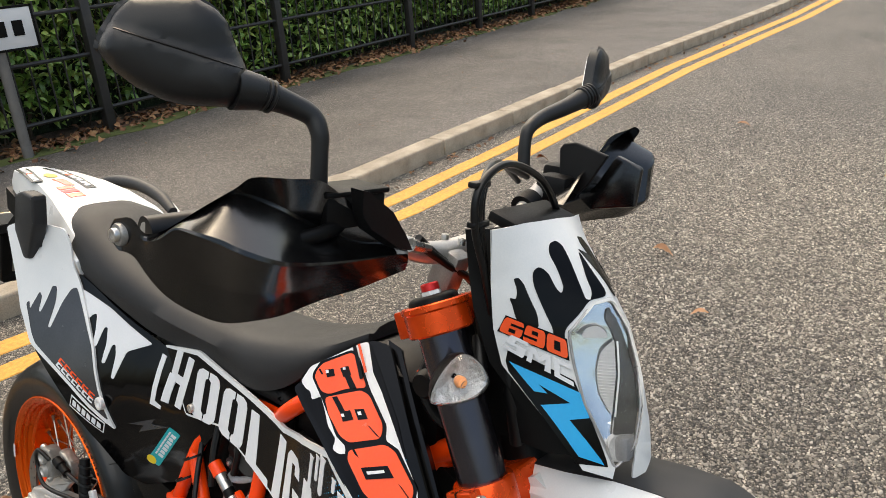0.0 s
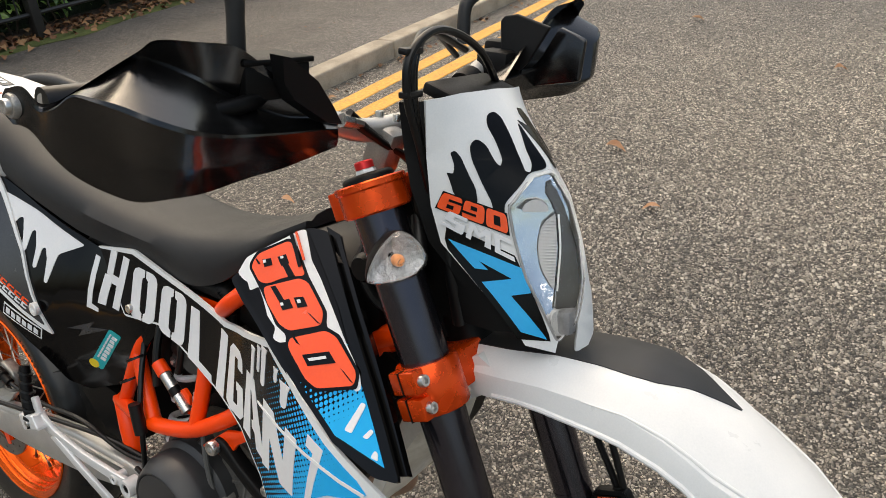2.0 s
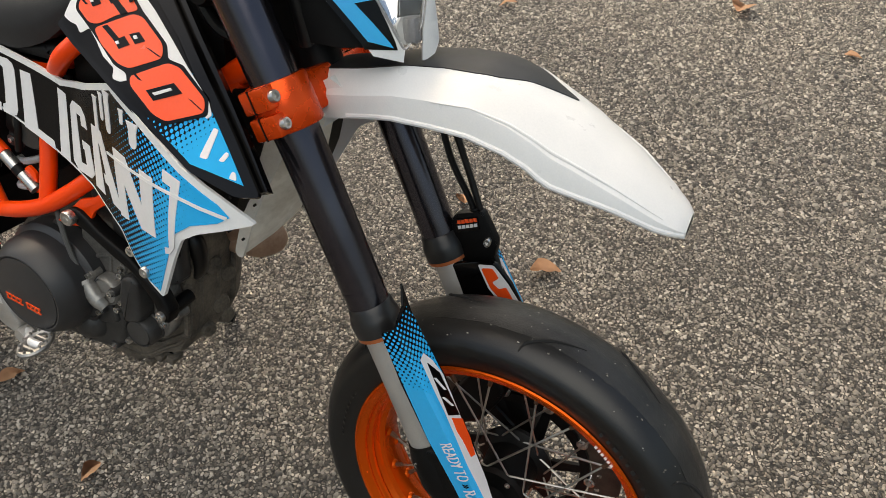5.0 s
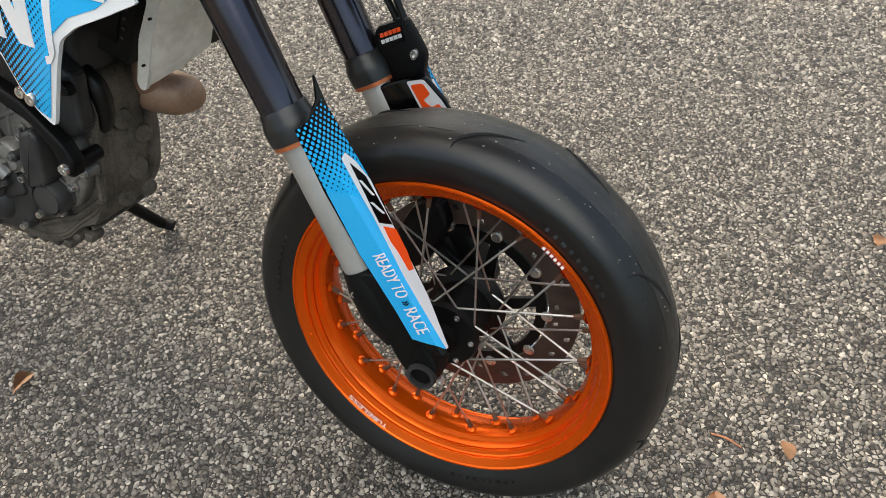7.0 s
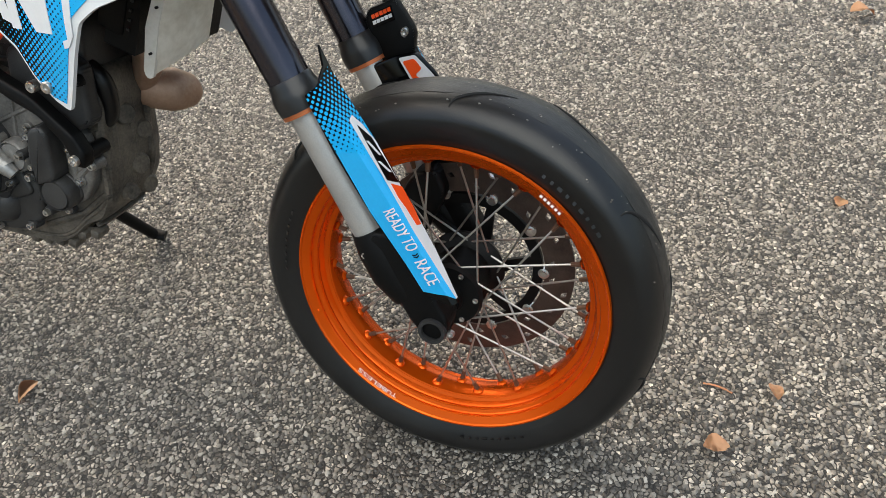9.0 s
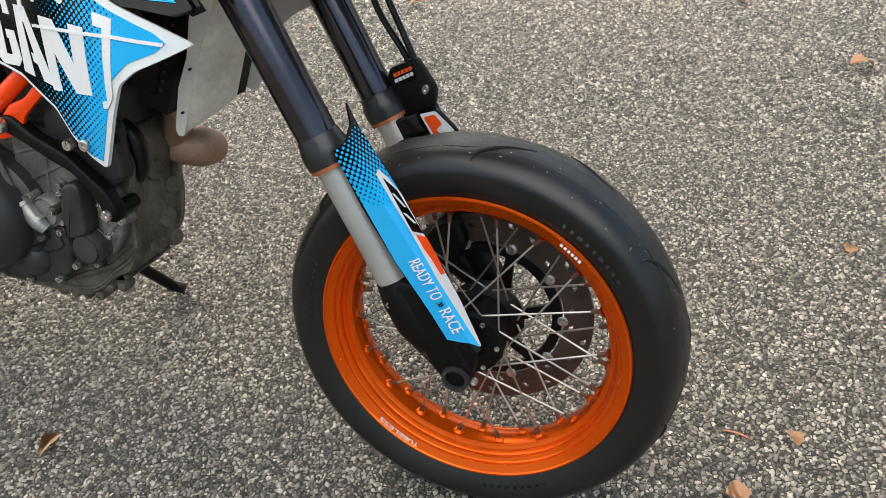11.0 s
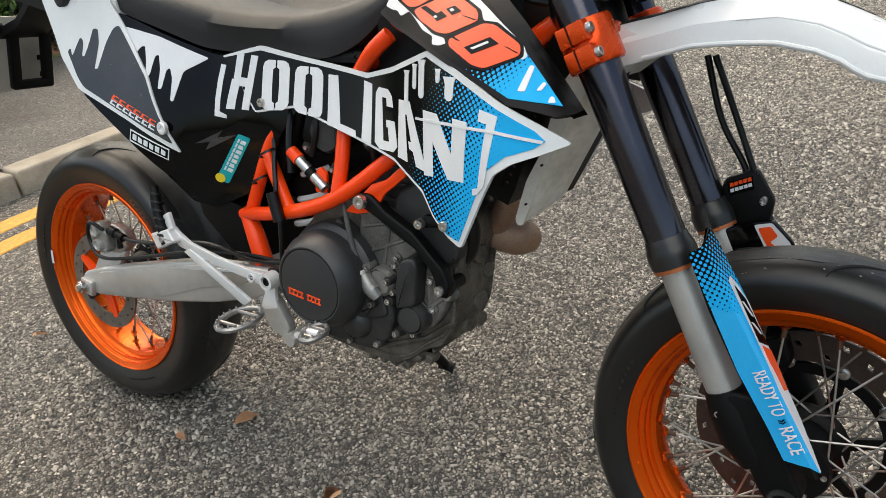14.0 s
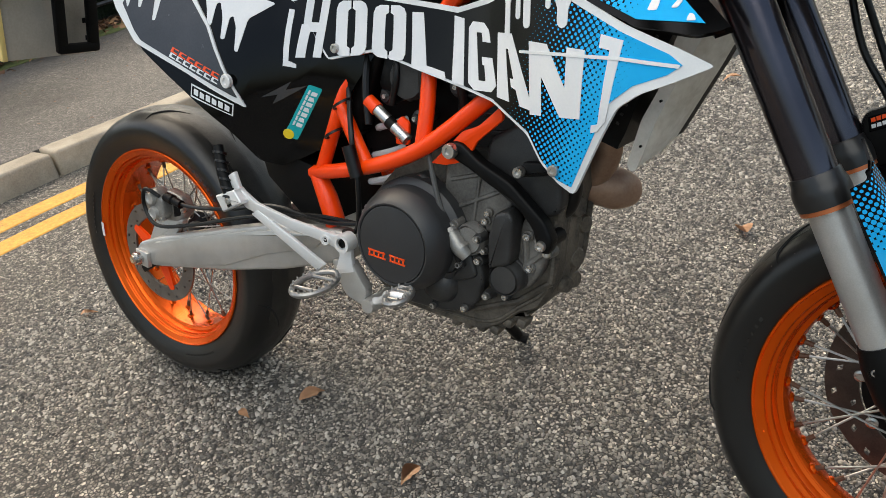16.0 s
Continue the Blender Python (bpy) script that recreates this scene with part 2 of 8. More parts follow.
ROAD = asphalt("worn_road_asphalt", 118, (0.083, 0.0745, 0.0625), (0.335, 0.306, 0.26), 1.0, (0.016, 0.0146, 0.0127), 0.92)
_n = Nodes("road_stone")
_i = _n.t.nodes.new("ShaderNodeNewGeometry").outputs["Random Per Island"]
_c = _n.ramp(_i, (0.0, (0.014, 0.0122, 0.0103)), (0.3, (0.056, 0.05, 0.042)), (0.58, (0.18, 0.162, 0.136)), (0.84, (0.31, 0.283, 0.24)), (1.0, (0.56, 0.52, 0.45)))
_c = _n.mix(_n.math("MULTIPLY", _n.noise(240, 3), 0.45), _c, (0.06, 0.052, 0.044))
_n.bump(_n.noise(900, 3), 0.4, 0.001)
# the stones carry the same painted sheen
CHIP = _n.done(Base_Color=worn_sheen_patch(_n, _c), Roughness=0.42, Specular_IOR_Level=0.6)
PATHWAY = asphalt("footway_asphalt", 170, (0.12, 0.11, 0.10), (0.22, 0.203, 0.184), 0.8, (0.042, 0.0385, 0.0345), 0.6, 0.5)
KERB = stuff_mat("weathered_concrete", (0.21, 0.175, 0.13), (0.4, 0.35, 0.275), 0.85, fine=180, coarse=7, bump=0.5, depth=0.003)
_n = Nodes("worn_yellow_road_paint")
_worn = _n.math("ADD", _n.math("MULTIPLY", _n.noise(150, 4, 0.7), 0.6), _n.math("MULTIPLY", _n.noise(9, 5), 0.4))
_paint = _n.ramp(_n.noise(60, 5), (0.3, (0.50, 0.235, 0.035)), (0.7, (0.74, 0.37, 0.06)))
_n.bump(_n.noise(140, 4, 0.7), 1.0, 0.004)
LINE = _n.done(Base_Color=_n.mix(_n.ramp(_worn, (0.575, 0.0), (0.63, 0.85)), _paint, (0.075, 0.062, 0.048)), Roughness=0.7)
WHITELINE = stuff_mat("worn_white_road_paint", (0.4, 0.4, 0.38), (0.6, 0.6, 0.58), 0.7, fine=120, coarse=16, bump=0.6, depth=0.003)
IRON = stuff_mat("black_painted_iron", (0.012, 0.012, 0.013), (0.03, 0.028, 0.027), 0.45, fine=200, coarse=10, bump=0.2)
SOIL = stuff_mat("dark_soil", (0.028, 0.02, 0.013), (0.075, 0.05, 0.03), 0.95, fine=160, coarse=9, bump=0.9, depth=0.01)
MOSS = stuff_mat("moss", (0.045, 0.06, 0.012), (0.1, 0.12, 0.03), 0.95, fine=200, coarse=14, bump=0.9, depth=0.006)
SIGNPOST = stuff_mat("grey_galvanised_post", (0.13, 0.125, 0.12), (0.2, 0.19, 0.18), 0.6, metal=0.3)


def leaf_mat(name, a, b, c, rough, through_light=0.1):
    n = Nodes(name)
    rnd = n.t.nodes.new("ShaderNodeNewGeometry").outputs["Random Per Island"]
    col = n.ramp(rnd, (0.0, a), (0.5, b), (1.0, c))
    fleck = n.mix(n.math("MULTIPLY", n.noise(60, 4), 0.5), col, n.mix(0.5, col, (0.02, 0.02, 0.01)))
    n.bump(n.noise(120, 3), 0.3, 0.002)
    return n.done(Base_Color=fleck, Roughness=rough, Subsurface_Weight=through_light, Subsurface_Scale=0.01)


HEDGE = leaf_mat("hedge_leaf", (0.075, 0.16, 0.03), (0.19, 0.32, 0.065), (0.38, 0.5, 0.14), 0.34)
TWIG = stuff_mat("hedge_twig", (0.035, 0.025, 0.016), (0.07, 0.05, 0.03), 0.85)
FALLEN = leaf_mat("fallen_leaf_brown", (0.25, 0.085, 0.04), (0.42, 0.18, 0.085), (0.5, 0.28, 0.15), 0.7)
LITTER = leaf_mat("leaf_litter", (0.1, 0.042, 0.02), (0.2, 0.09, 0.04), (0.34, 0.19, 0.09), 0.75)

# ---- mesh helpers ----


def part(name, bm, material, parent=None, label="", sharp=40):
    """Links a bmesh as one mesh object under a thing or under a part."""
    me = bpy.data.meshes.new(name)
    bm.to_mesh(me)
    bm.free()
    me.materials.append(material)
    me.shade_smooth()
    me.set_sharp_from_angle(angle=radians(sharp))
    ob = new(name, me)
    ob.parent = parent
    return tagged(ob, label)


def again(ob, m, parent=None):
    """Another piece on the same mesh, at the pose m."""
    o = new(ob.name.split(".")[0], ob.data)
    o.parent = parent or ob.parent
    o.matrix_basis = m
    if "label" in ob:
        o["label"] = ob["label"]
    return o


def smooth_path(pts, k=6):
    """A rounded line through the points."""
    p = [Vector(q) for q in pts]
    if len(p) < 3:
        return p
    p = [2 * p[0] - p[1], *p, 2 * p[-1] - p[-2]]
    out = []
    for a, b, c, d in zip(p, p[1:], p[2:], p[3:]):
        for i in range(k):
            t = i / k
            out.append(0.5 * (2 * b + (c - a) * t + (2 * a - 5 * b + 4 * c - d) * t * t + (3 * b - a - 3 * c + d) * t ** 3))
    return out + [p[-2]]


def loft(rings, caps=True, closed=True):
    bm = bmesh.new()
    rows = [[bm.verts.new(v) for v in r] for r in rings]
    n = len(rows[0])
    for a, b in zip(rows, rows[1:]):
        for i in range(n if closed else n - 1):
            j = (i + 1) % n
            bm.faces.new((a[i], a[j], b[j], b[i]))
    if caps and closed:
        bm.faces.new(rows[0])
        bm.faces.new(rows[-1])
    bmesh.ops.recalc_face_normals(bm, faces=bm.faces)
    return bm


def tube(pts, r, n=12, k=6, flat=1.0):
    """A round bar along a rounded line; r: one radius, or one for each end point."""
    p = smooth_path(pts, k) if k else [Vector(q) for q in pts]
    rs = np.interp(np.linspace(0, 1, len(p)), np.linspace(0, 1, len(r)), r).tolist() if isinstance(r, (list, tuple)) else [r] * len(p)
    rings, side = [], None
    for i, q in enumerate(p):
        d = (p[min(i + 1, len(p) - 1)] - p[max(i - 1, 0)]).normalized()
        if side is None:
            side = d.orthogonal().normalized()
        side = (side - d * side.dot(d)).normalized()
        up = d.cross(side)
        rings.append([q + rs[i] * (math.cos(a) * side + flat * math.sin(a) * up) for a in (2 * math.pi * j / n for j in range(n))])
    return loft(rings)


def lathe(profile, n=48, closed=False):
    """Turns a line of (radius, place along y) round the y axis."""
    rings = [[(r * math.cos(a), y, r * math.sin(a)) for r, y in profile] for a in (2 * math.pi * j / n for j in range(n))]
    bm = loft(rings + [rings[0]], caps=False, closed=closed)
    bmesh.ops.remove_doubles(bm, verts=bm.verts, dist=1e-6)
    bmesh.ops.recalc_face_normals(bm, faces=bm.faces)
    return bm


def moved(bm, m):
    bm.transform(m)
    return bm


def joined(*bms):
    out = bmesh.new()
    for b in bms:
        me = bpy.data.meshes.new("x")
        b.to_mesh(me)
        b.free()
        out.from_mesh(me)
        bpy.data.meshes.remove(me)
    return out


def block(size, m=Matrix(), bevel=0.003, segments=2):
    bm = bmesh.new()
    bmesh.ops.create_cube(bm, size=1, matrix=Matrix.Diagonal((*size, 1)))
    if bevel:
        bmesh.ops.bevel(bm, geom=bm.edges, offset=bevel, segments=segments, affect="EDGES", profile=0.5)
    bm.transform(m)
    return bm


def prism(outline, y0, y1, bevel=0.004, segments=2):
    """An outline in x and z, extruded along y, with rounded edges."""
    bm = bmesh.new()
    face = bm.faces.new([bm.verts.new((x, y0, z)) for x, z in outline])
    bm.normal_update()
    out = bmesh.ops.extrude_face_region(bm, geom=[face])
    bmesh.ops.translate(bm, vec=(0, y1 - y0, 0), verts=[v for v in out["geom"] if isinstance(v, bmesh.types.BMVert)])
    bmesh.ops.recalc_face_normals(bm, faces=bm.faces)
    if bevel:
        bmesh.ops.bevel(bm, geom=bm.edges, offset=bevel, segments=segments, affect="EDGES", profile=0.5)
    return bm


def sheet(outline, f, thick=0.004, lift=0.0, out=(0, -1, 0), step=0.03):
    """A plate bent over the surface f(a, b): the outline is given in a and b; lift: how far its face stands off the surface."""
    bm = bmesh.new()
    bm.faces.new([bm.verts.new((a, b, 0)) for a, b in outline])
    bm.normal_update()
    bmesh.ops.triangulate(bm, faces=bm.faces[:])
    lo, hi = np.min(outline, axis=0), np.max(outline, axis=0)
    for ax in (0, 1):
        for k in range(math.ceil(lo[ax] / step), math.floor(hi[ax] / step) + 1):
            co, no = [0, 0, 0], [0, 0, 0]
            co[ax], no[ax] = k * step, 1
            bmesh.ops.bisect_plane(bm, geom=bm.verts[:] + bm.edges[:] + bm.faces[:], plane_co=co, plane_no=no)
    bm.verts.index_update()
    e, out, res = 1e-3, Vector(out), bmesh.new()
    for v in bm.verts:
        a, b = v.co.x, v.co.y
        p = Vector(f(a, b))
        n = (Vector(f(a + e, b)) - p).cross(Vector(f(a, b + e)) - p).normalized()
        n = n if n.dot(out) > 0 else -n
        res.verts.new(p + n * lift)
        res.verts.new(p + n * (lift - thick))
    return _close(bm, res)


def _close(bm, res):
    """Joins the two faces of a plate round its rim."""
    res.verts.index_update()
    res.verts.ensure_lookup_table()
    t = lambda v: res.verts[2 * v.index]
    b = lambda v: res.verts[2 * v.index + 1]
    for face in bm.faces:
        res.faces.new([t(v) for v in face.verts])
        res.faces.new([b(v) for v in reversed(face.verts)])
    for e in bm.edges:
        if len(e.link_faces) == 1:
            v, w = e.verts
            res.faces.new((t(v), t(w), b(w), b(v)))
    bm.free()
    bmesh.ops.recalc_face_normals(res, faces=res.faces)
    return res


class Surface:
    """A smooth sheet through a few points (x, z, y), for body panels."""

    def __init__(self, *c):
        c = np.array(c, float)
        self.p, n = c[:, :2], len(c)
        k = self.kernel(np.linalg.norm(self.p[:, None] - self.p[None], axis=2)) + 1e-4 * np.eye(n)
        p = np.c_[np.ones(n), self.p]
        self.w = np.linalg.solve(np.block([[k, p], [p.T, np.zeros((3, 3))]]), np.r_[c[:, 2], 0, 0, 0])

    @staticmethod
    def kernel(r):
        return np.where(r > 0, r * r * np.log(np.maximum(r, 1e-9)), 0)

    def __call__(self, x, z):
        r = np.linalg.norm(self.p - [x, z], axis=1)
        return (x, float(self.w[:-3] @ self.kernel(r) + self.w[-3:] @ [1, x, z]), z)


def inset(outline, d):
    """The outline, drawn in by d."""
    n, area = len(outline), 0.0
    p = [Vector(q) for q in outline]
    area = sum(p[i].x * p[(i + 1) % n].y - p[(i + 1) % n].x * p[i].y for i in range(n))
    s, res = (1 if area > 0 else -1), []
    for i in range(n):
        a, b = (p[i] - p[i - 1]).normalized(), (p[(i + 1) % n] - p[i]).normalized()
        na, nb = Vector((-a.y, a.x)) * s, Vector((-b.y, b.x)) * s
        m = (na + nb).normalized()
        res.append(tuple(p[i] + m * d / max(0.5, m.dot(na))))
    return res


def rounded(outline, r, k=4):
    """The outline with its corners rounded."""
    res, n = [], len(outline)
    for i in range(n):
        p, a, b = Vector(outline[i]), Vector(outline[i - 1]), Vector(outline[(i + 1) % n])
        u, v = a - p, b - p
        d = min(r, u.length * 0.45, v.length * 0.45)
        u, v = p + u.normalized() * d, p + v.normalized() * d
        for j in range(k + 1):
            t = j / k
            res.append(tuple((1 - t) ** 2 * u + 2 * t * (1 - t) * p + t * t * v))
    return res


def bent(outline, quad):
    """An outline of the unit square, laid into a four-sided field: top left, top right, bottom right, bottom left."""
    tl, tr, br, bl = (Vector(q) for q in quad)
    return [tuple((tl * (1 - u) + tr * u) * v + (bl * (1 - u) + br * u) * (1 - v)) for u, v in outline]


def bolt(r=0.006, h=0.005):
    """A socket screw's head, its axis along y, its face towards -y."""
    return lathe([(0.0, -h * 0.45), (r * 0.45, -h * 0.45), (r * 0.5, -h), (r * 0.9, -h), (r, -h * 0.75), (r, 0.003), (0, 0.003)], 14)


def drip(x, z, w, h):
    """A running drop of paint that hangs down from (x, z)."""
    r = w / 2
    pts = [(x - r * 1.5, z + r * 0.2), (x - r, z - r)]
    pts += [(x + r * math.cos(a), z - h + r * math.sin(a)) for a in np.linspace(math.pi, 2 * math.pi, 7)]
    return pts + [(x + r, z - r), (x + r * 1.5, z + r * 0.2)]

# ---- road, kerb, footway, hedge ----
SIDE_Y = [-40, -6, 0.4, 1.2, 2.45, 3.65, 4.6, 6.9, 11, 13, 40, 120]
SIDE_X = [-2.6, -1.95, -1.78, -1.72, -1.60, -1.67, -1.73, -1.89, -1.96, -2.08, -3.6, -8.0]


def roadside(y):
    """Where the foot of the kerb runs."""
    return float(np.interp(y, SIDE_Y, SIDE_X))


def strip(x0, x1, z, ys, thick=0.0):
    """A band along the kerb, from x0 to x1 off its foot."""
    rings = [[(roadside(y) + x0, y, z), (roadside(y) + x1, y, z), (roadside(y) + x1, y, z - thick), (roadside(y) + x0, y, z - thick)] for y in ys]
    return loft(rings)


_g = bmesh.new()
bmesh.ops.create_grid(_g, x_segments=60, y_segments=60, size=600)
tagged(part("road", _g, ROAD), "worn grey asphalt road with exposed light stones", "road", kind="structure")


def road_stones():
    """The exposed stones of the road's top, each a small tilted chip set in the binder."""
    rng = np.random.default_rng(11)
    pts = []
    for x0, x1, y0, y1, pitch in ((0.35, 2.45, -0.35, 1.25, 0.0092), (-0.7, 0.35, -0.35, 1.25, 0.0108), (-0.4, 2.75, 1.25, 2.5, 0.0122), (2.45, 2.75, -0.2, 1.25, 0.0115), (-0.9, 2.75, 2.5, 6.0, 0.0165)):
        gx, gy = np.meshgrid(np.arange(x0, x1, pitch), np.arange(y0, y1, pitch * 0.9))
        gx[::2] += pitch / 2
        p = np.stack([gx.ravel(), gy.ravel()], 1) + rng.uniform(-0.42, 0.42, (gx.size, 2)) * pitch
        size = min(pitch, 0.0125) * (0.34 + 0.40 * rng.random(len(p)) ** 1.2)
        inside = np.minimum(np.minimum((p[:, 0] + 0.95) / 0.5, (2.85 - p[:, 0]) / 0.5), np.minimum((p[:, 1] + 0.45) / 0.3, (6.0 - p[:, 1]) / 3.2))
        keep = rng.random(len(p)) < np.minimum(0.95, inside)
        pts.append(np.column_stack([p, size])[keep])
    pts = np.concatenate(pts)
    n, k = len(pts), 5
    ang = (np.arange(k) * 2 * np.pi / k)[None] + rng.uniform(0, 6.28, (n, 1)) + rng.uniform(-0.42, 0.42, (n, k))
    rad = pts[:, 2:3] * rng.uniform(0.72, 1.2, (n, k))
    turn = rng.uniform(0, 3.14, (n, 1))
    ex, ey = np.cos(ang) * rad, np.sin(ang) * rad * rng.uniform(0.6, 1.0, (n, 1))
    ex, ey = ex * np.cos(turn) - ey * np.sin(turn), ex * np.sin(turn) + ey * np.cos(turn)
    tilt = rng.normal(0, 0.42, (n, 2))
    high = pts[:, 2:3] * rng.uniform(0.15, 0.62, (n, 1))
    low = np.stack([pts[:, 0:1] + ex, pts[:, 1:2] + ey, np.full((n, k), -0.0012)], 2)
    top = np.stack([pts[:, 0:1] + ex * 0.72, pts[:, 1:2] + ey * 0.72, high + 0.72 * (ex * tilt[:, :1] + ey * tilt[:, 1:])], 2)
    verts = np.concatenate([low, top], 1).reshape(-1, 3)
    base = np.arange(n)[:, None] * (2 * k)
    i = np.arange(k)
    j = (i + 1) % k
    quads = np.stack([base + i, base + j, base + k + j, base + k + i], 2).reshape(-1, 4)
    tops = base + k + i[None]
    me = bpy.data.meshes.new("road_stones")
    nq, nt = len(quads), len(tops)
    me.vertices.add(len(verts))
    me.vertices.foreach_set("co", verts.ravel())
    me.loops.add(nq * 4 + nt * k)
    me.loops.foreach_set("vertex_index", np.concatenate([quads.ravel(), tops.ravel()]))
    me.polygons.add(nq + nt)
    me.polygons.foreach_set("loop_start", np.concatenate([np.arange(nq) * 4, nq * 4 + np.arange(nt) * k]))
    me.update(calc_edges=True)
    me.materials.append(CHIP)
    return me


tagged(new("road_stones", road_stones()), "grey and beige stone chips set in the road's binder", "road surface", kind="stuff")
_ys = list(np.arange(-6, 40, 0.25))
tagged(part("pavement", strip(-60, -0.15, 0.105, [-40, *_ys, 120], 0.3), PATHWAY), "dark grey asphalt footway behind the kerb", "pavement", kind="structure")
for _a, _b in ((0.21, 0.32), (0.42, 0.53)):
    _e = bmesh.new()
    rows = []
    for y in np.arange(-6, 13.1, 0.1):
        w = [0.006 * noise.noise((y * 6, k * 9 + _a * 50, 0)) for k in (0, 1)]
        rows.append([(roadside(y) + _a + w[0], y, 0.004), (roadside(y) + _b + w[1], y, 0.004), (roadside(y) + _b + w[1] + 0.004, y, 0.0), (roadside(y) + _a + w[0] - 0.004, y, 0.0)])
    _e.free()
    tagged(part("yellow_line", loft(rows), LINE), "worn double yellow no-parking line on the asphalt", "road marking", "double yellow line", "structure")
tagged(part("white_line", block((1.9, 0.14, 0.008), pose(0.2, 12.75, 0.0, 0, 0, -28), 0), WHITELINE), "worn white give-way line across the road", "road marking", kind="structure")

kerb = tagged(new("kerb"), "row of weathered concrete kerb stones with mossy joints", "kerb", kind="structure")
_rng = random.Random(4)
_stone = None
y = -5.6
while y < 30:
    length = 0.9
    a, b = Vector((roadside(y), y, 0)), Vector((roadside(y + length), y + length, 0))
    turn = math.degrees(math.atan2(-(b - a).x, (b - a).y))
    m = pose(*((a + b) / 2), _rng.uniform(-0.4, 0.4), _rng.uniform(-0.6, 0.6), turn) @ pose(-0.075, 0, 0.0)
    if _stone is None:
        _sm = block((0.15, 0.892, 0.30), pose(0, 0, -0.04), 0.016, 3)
        _stone = part("kerb_stone", _sm, KERB, kerb)
        _stone.matrix_basis = m
    else:
        again(_stone, m)
    y += 0.9

_rng = random.Random(7)


def leaf_shape(length, width, curl, n=3):
    """Points and faces of one bent leaf along +x, folded at its rib."""
    v, f = [], []
    for i in range(n + 1):
        t = i / n
        w = width * math.sin(math.pi * min(0.97, max(0.04, t ** 0.85))) / 2
        z = -curl * length * (t - 0.3) ** 2
        v += [(t * length, -w, z + w * 0.35), (t * length, 0, z), (t * length, w, z + w * 0.35)]
    for i in range(n):
        for j in (0, 1):
            a = 3 * i + j
            f.append((a, a + 1, a + 4, a + 3))
    return np.array(v), f


def scatter(name, shape, poses, material):
    """Many copies of a small shape in one mesh."""
    v, f = shape
    vs, fs = [], []
    for k, m in enumerate(poses):
        r, t = np.array(m.to_3x3()), np.array(m.translation)
        vs.append(v @ r.T + t)
        fs += [tuple(i + k * len(v) for i in q) for q in f]
    me = bpy.data.meshes.new(name)
    me.from_pydata(np.concatenate(vs).tolist(), [], fs)
    me.materials.append(material)
    me.shade_smooth()
    return new(name, me)


def fence_x(y):
    return -4.03 - 0.1 * y


hedge = tagged(new("hedge"), "dense dark green laurel hedge behind iron railings", "hedge", kind="stuff")
poses = []
for i in range(21000):
    y = _rng.uniform(-1.5, 14.5)
    z = 0.16 + 1.5 * _rng.random() ** 0.9
    bulge = 0.12 * noise.noise((y * 1.3, z * 1.6, 0)) + 0.06 * noise.noise((y * 5, z * 5, 3))
    x = fence_x(y) - 0.16 + bulge - abs(_rng.gauss(0, 0.1)) - (0.22 if z < 0.3 else 0)
    s = _rng.uniform(0.7, 1.25)
    poses.append(pose(x, y, z, _rng.uniform(-50, 50), _rng.uniform(-70, 60), _rng.uniform(-110, 110)) @ Matrix.Scale(s, 4))
_h = scatter("leaves", leaf_shape(0.09, 0.043, 0.5), poses, HEDGE)
_h.parent = hedge
_tw = []
for i in range(260):
    y = _rng.uniform(-1.5, 14.5)
    x = fence_x(y) - 0.3 - _rng.random() * 0.15
    _tw.append(tube([(x, y, 0.08), (x + _rng.uniform(-0.08, 0.1), y + _rng.uniform(-0.15, 0.15), 0.6), (x + _rng.uniform(-0.1, 0.15), y + _rng.uniform(-0.3, 0.3), 1.4)], [0.009, 0.006, 0.003], 5, 2))
part("twigs", joined(*_tw), TWIG, hedge)
# near-black core that paints in the shade deep inside the hedge
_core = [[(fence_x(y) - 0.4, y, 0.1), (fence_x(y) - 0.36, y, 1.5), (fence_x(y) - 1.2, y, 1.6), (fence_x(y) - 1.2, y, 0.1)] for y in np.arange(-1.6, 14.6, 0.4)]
part("inner_growth", loft(_core), stuff_mat("painted_hedge_shade", (0.006, 0.011, 0.004), (0.016, 0.03, 0.008), 0.9, fine=60, coarse=20, bump=1.0, depth=0.03), hedge)

fence = tagged(new("fence"), "low black painted iron railings with square posts", "fence", kind="structure")
_posts = [-1.2, 0.5, 2.40, 4.35, 6.45, 8.0, 9.5, 11.4, 13.2]
_p = None
for y in _posts:
    m = pose(fence_x(y), y, 0.1, 0, _rng.uniform(-1, 1), 5)
    if _p is None:
        _p = part("post", block((0.075, 0.075, 1.1), pose(0, 0, 0.55), 0.006), IRON, fence)
        _p.matrix_basis = m
    else:
        again(_p, m)
for z in (0.20, 0.62, 0.95):
    part("rail", tube([(fence_x(_posts[0]), _posts[0], z + 0.1), (fence_x(_posts[-1]), _posts[-1], z + 0.06)], 0.016, 8, 0), IRON, fence)
_p = None
for k in range(110):
    y = -1.1 + 0.13 * k
    m = pose(fence_x(y), y, 0.28)
    if _p is None:
        _p = part("bar", tube([(0, 0, 0), (0, 0, 0.85)], 0.0065, 7, 0), IRON, fence)
        _p.matrix_basis = m
    else:
        again(_p, m)
tagged(part("soil_strip", loft([[(fence_x(y) + 0.06 + 0.05 * noise.noise((y * 2, 0, 0)), y, 0.109), (fence_x(y) - 1.5, y, 0.16), (fence_x(y) - 1.5, y, 0.05), (fence_x(y) + 0.05, y, 0.05)] for y in np.arange(-2, 15, 0.2)]), SOIL), "dark soil under the hedge", "soil", kind="structure")
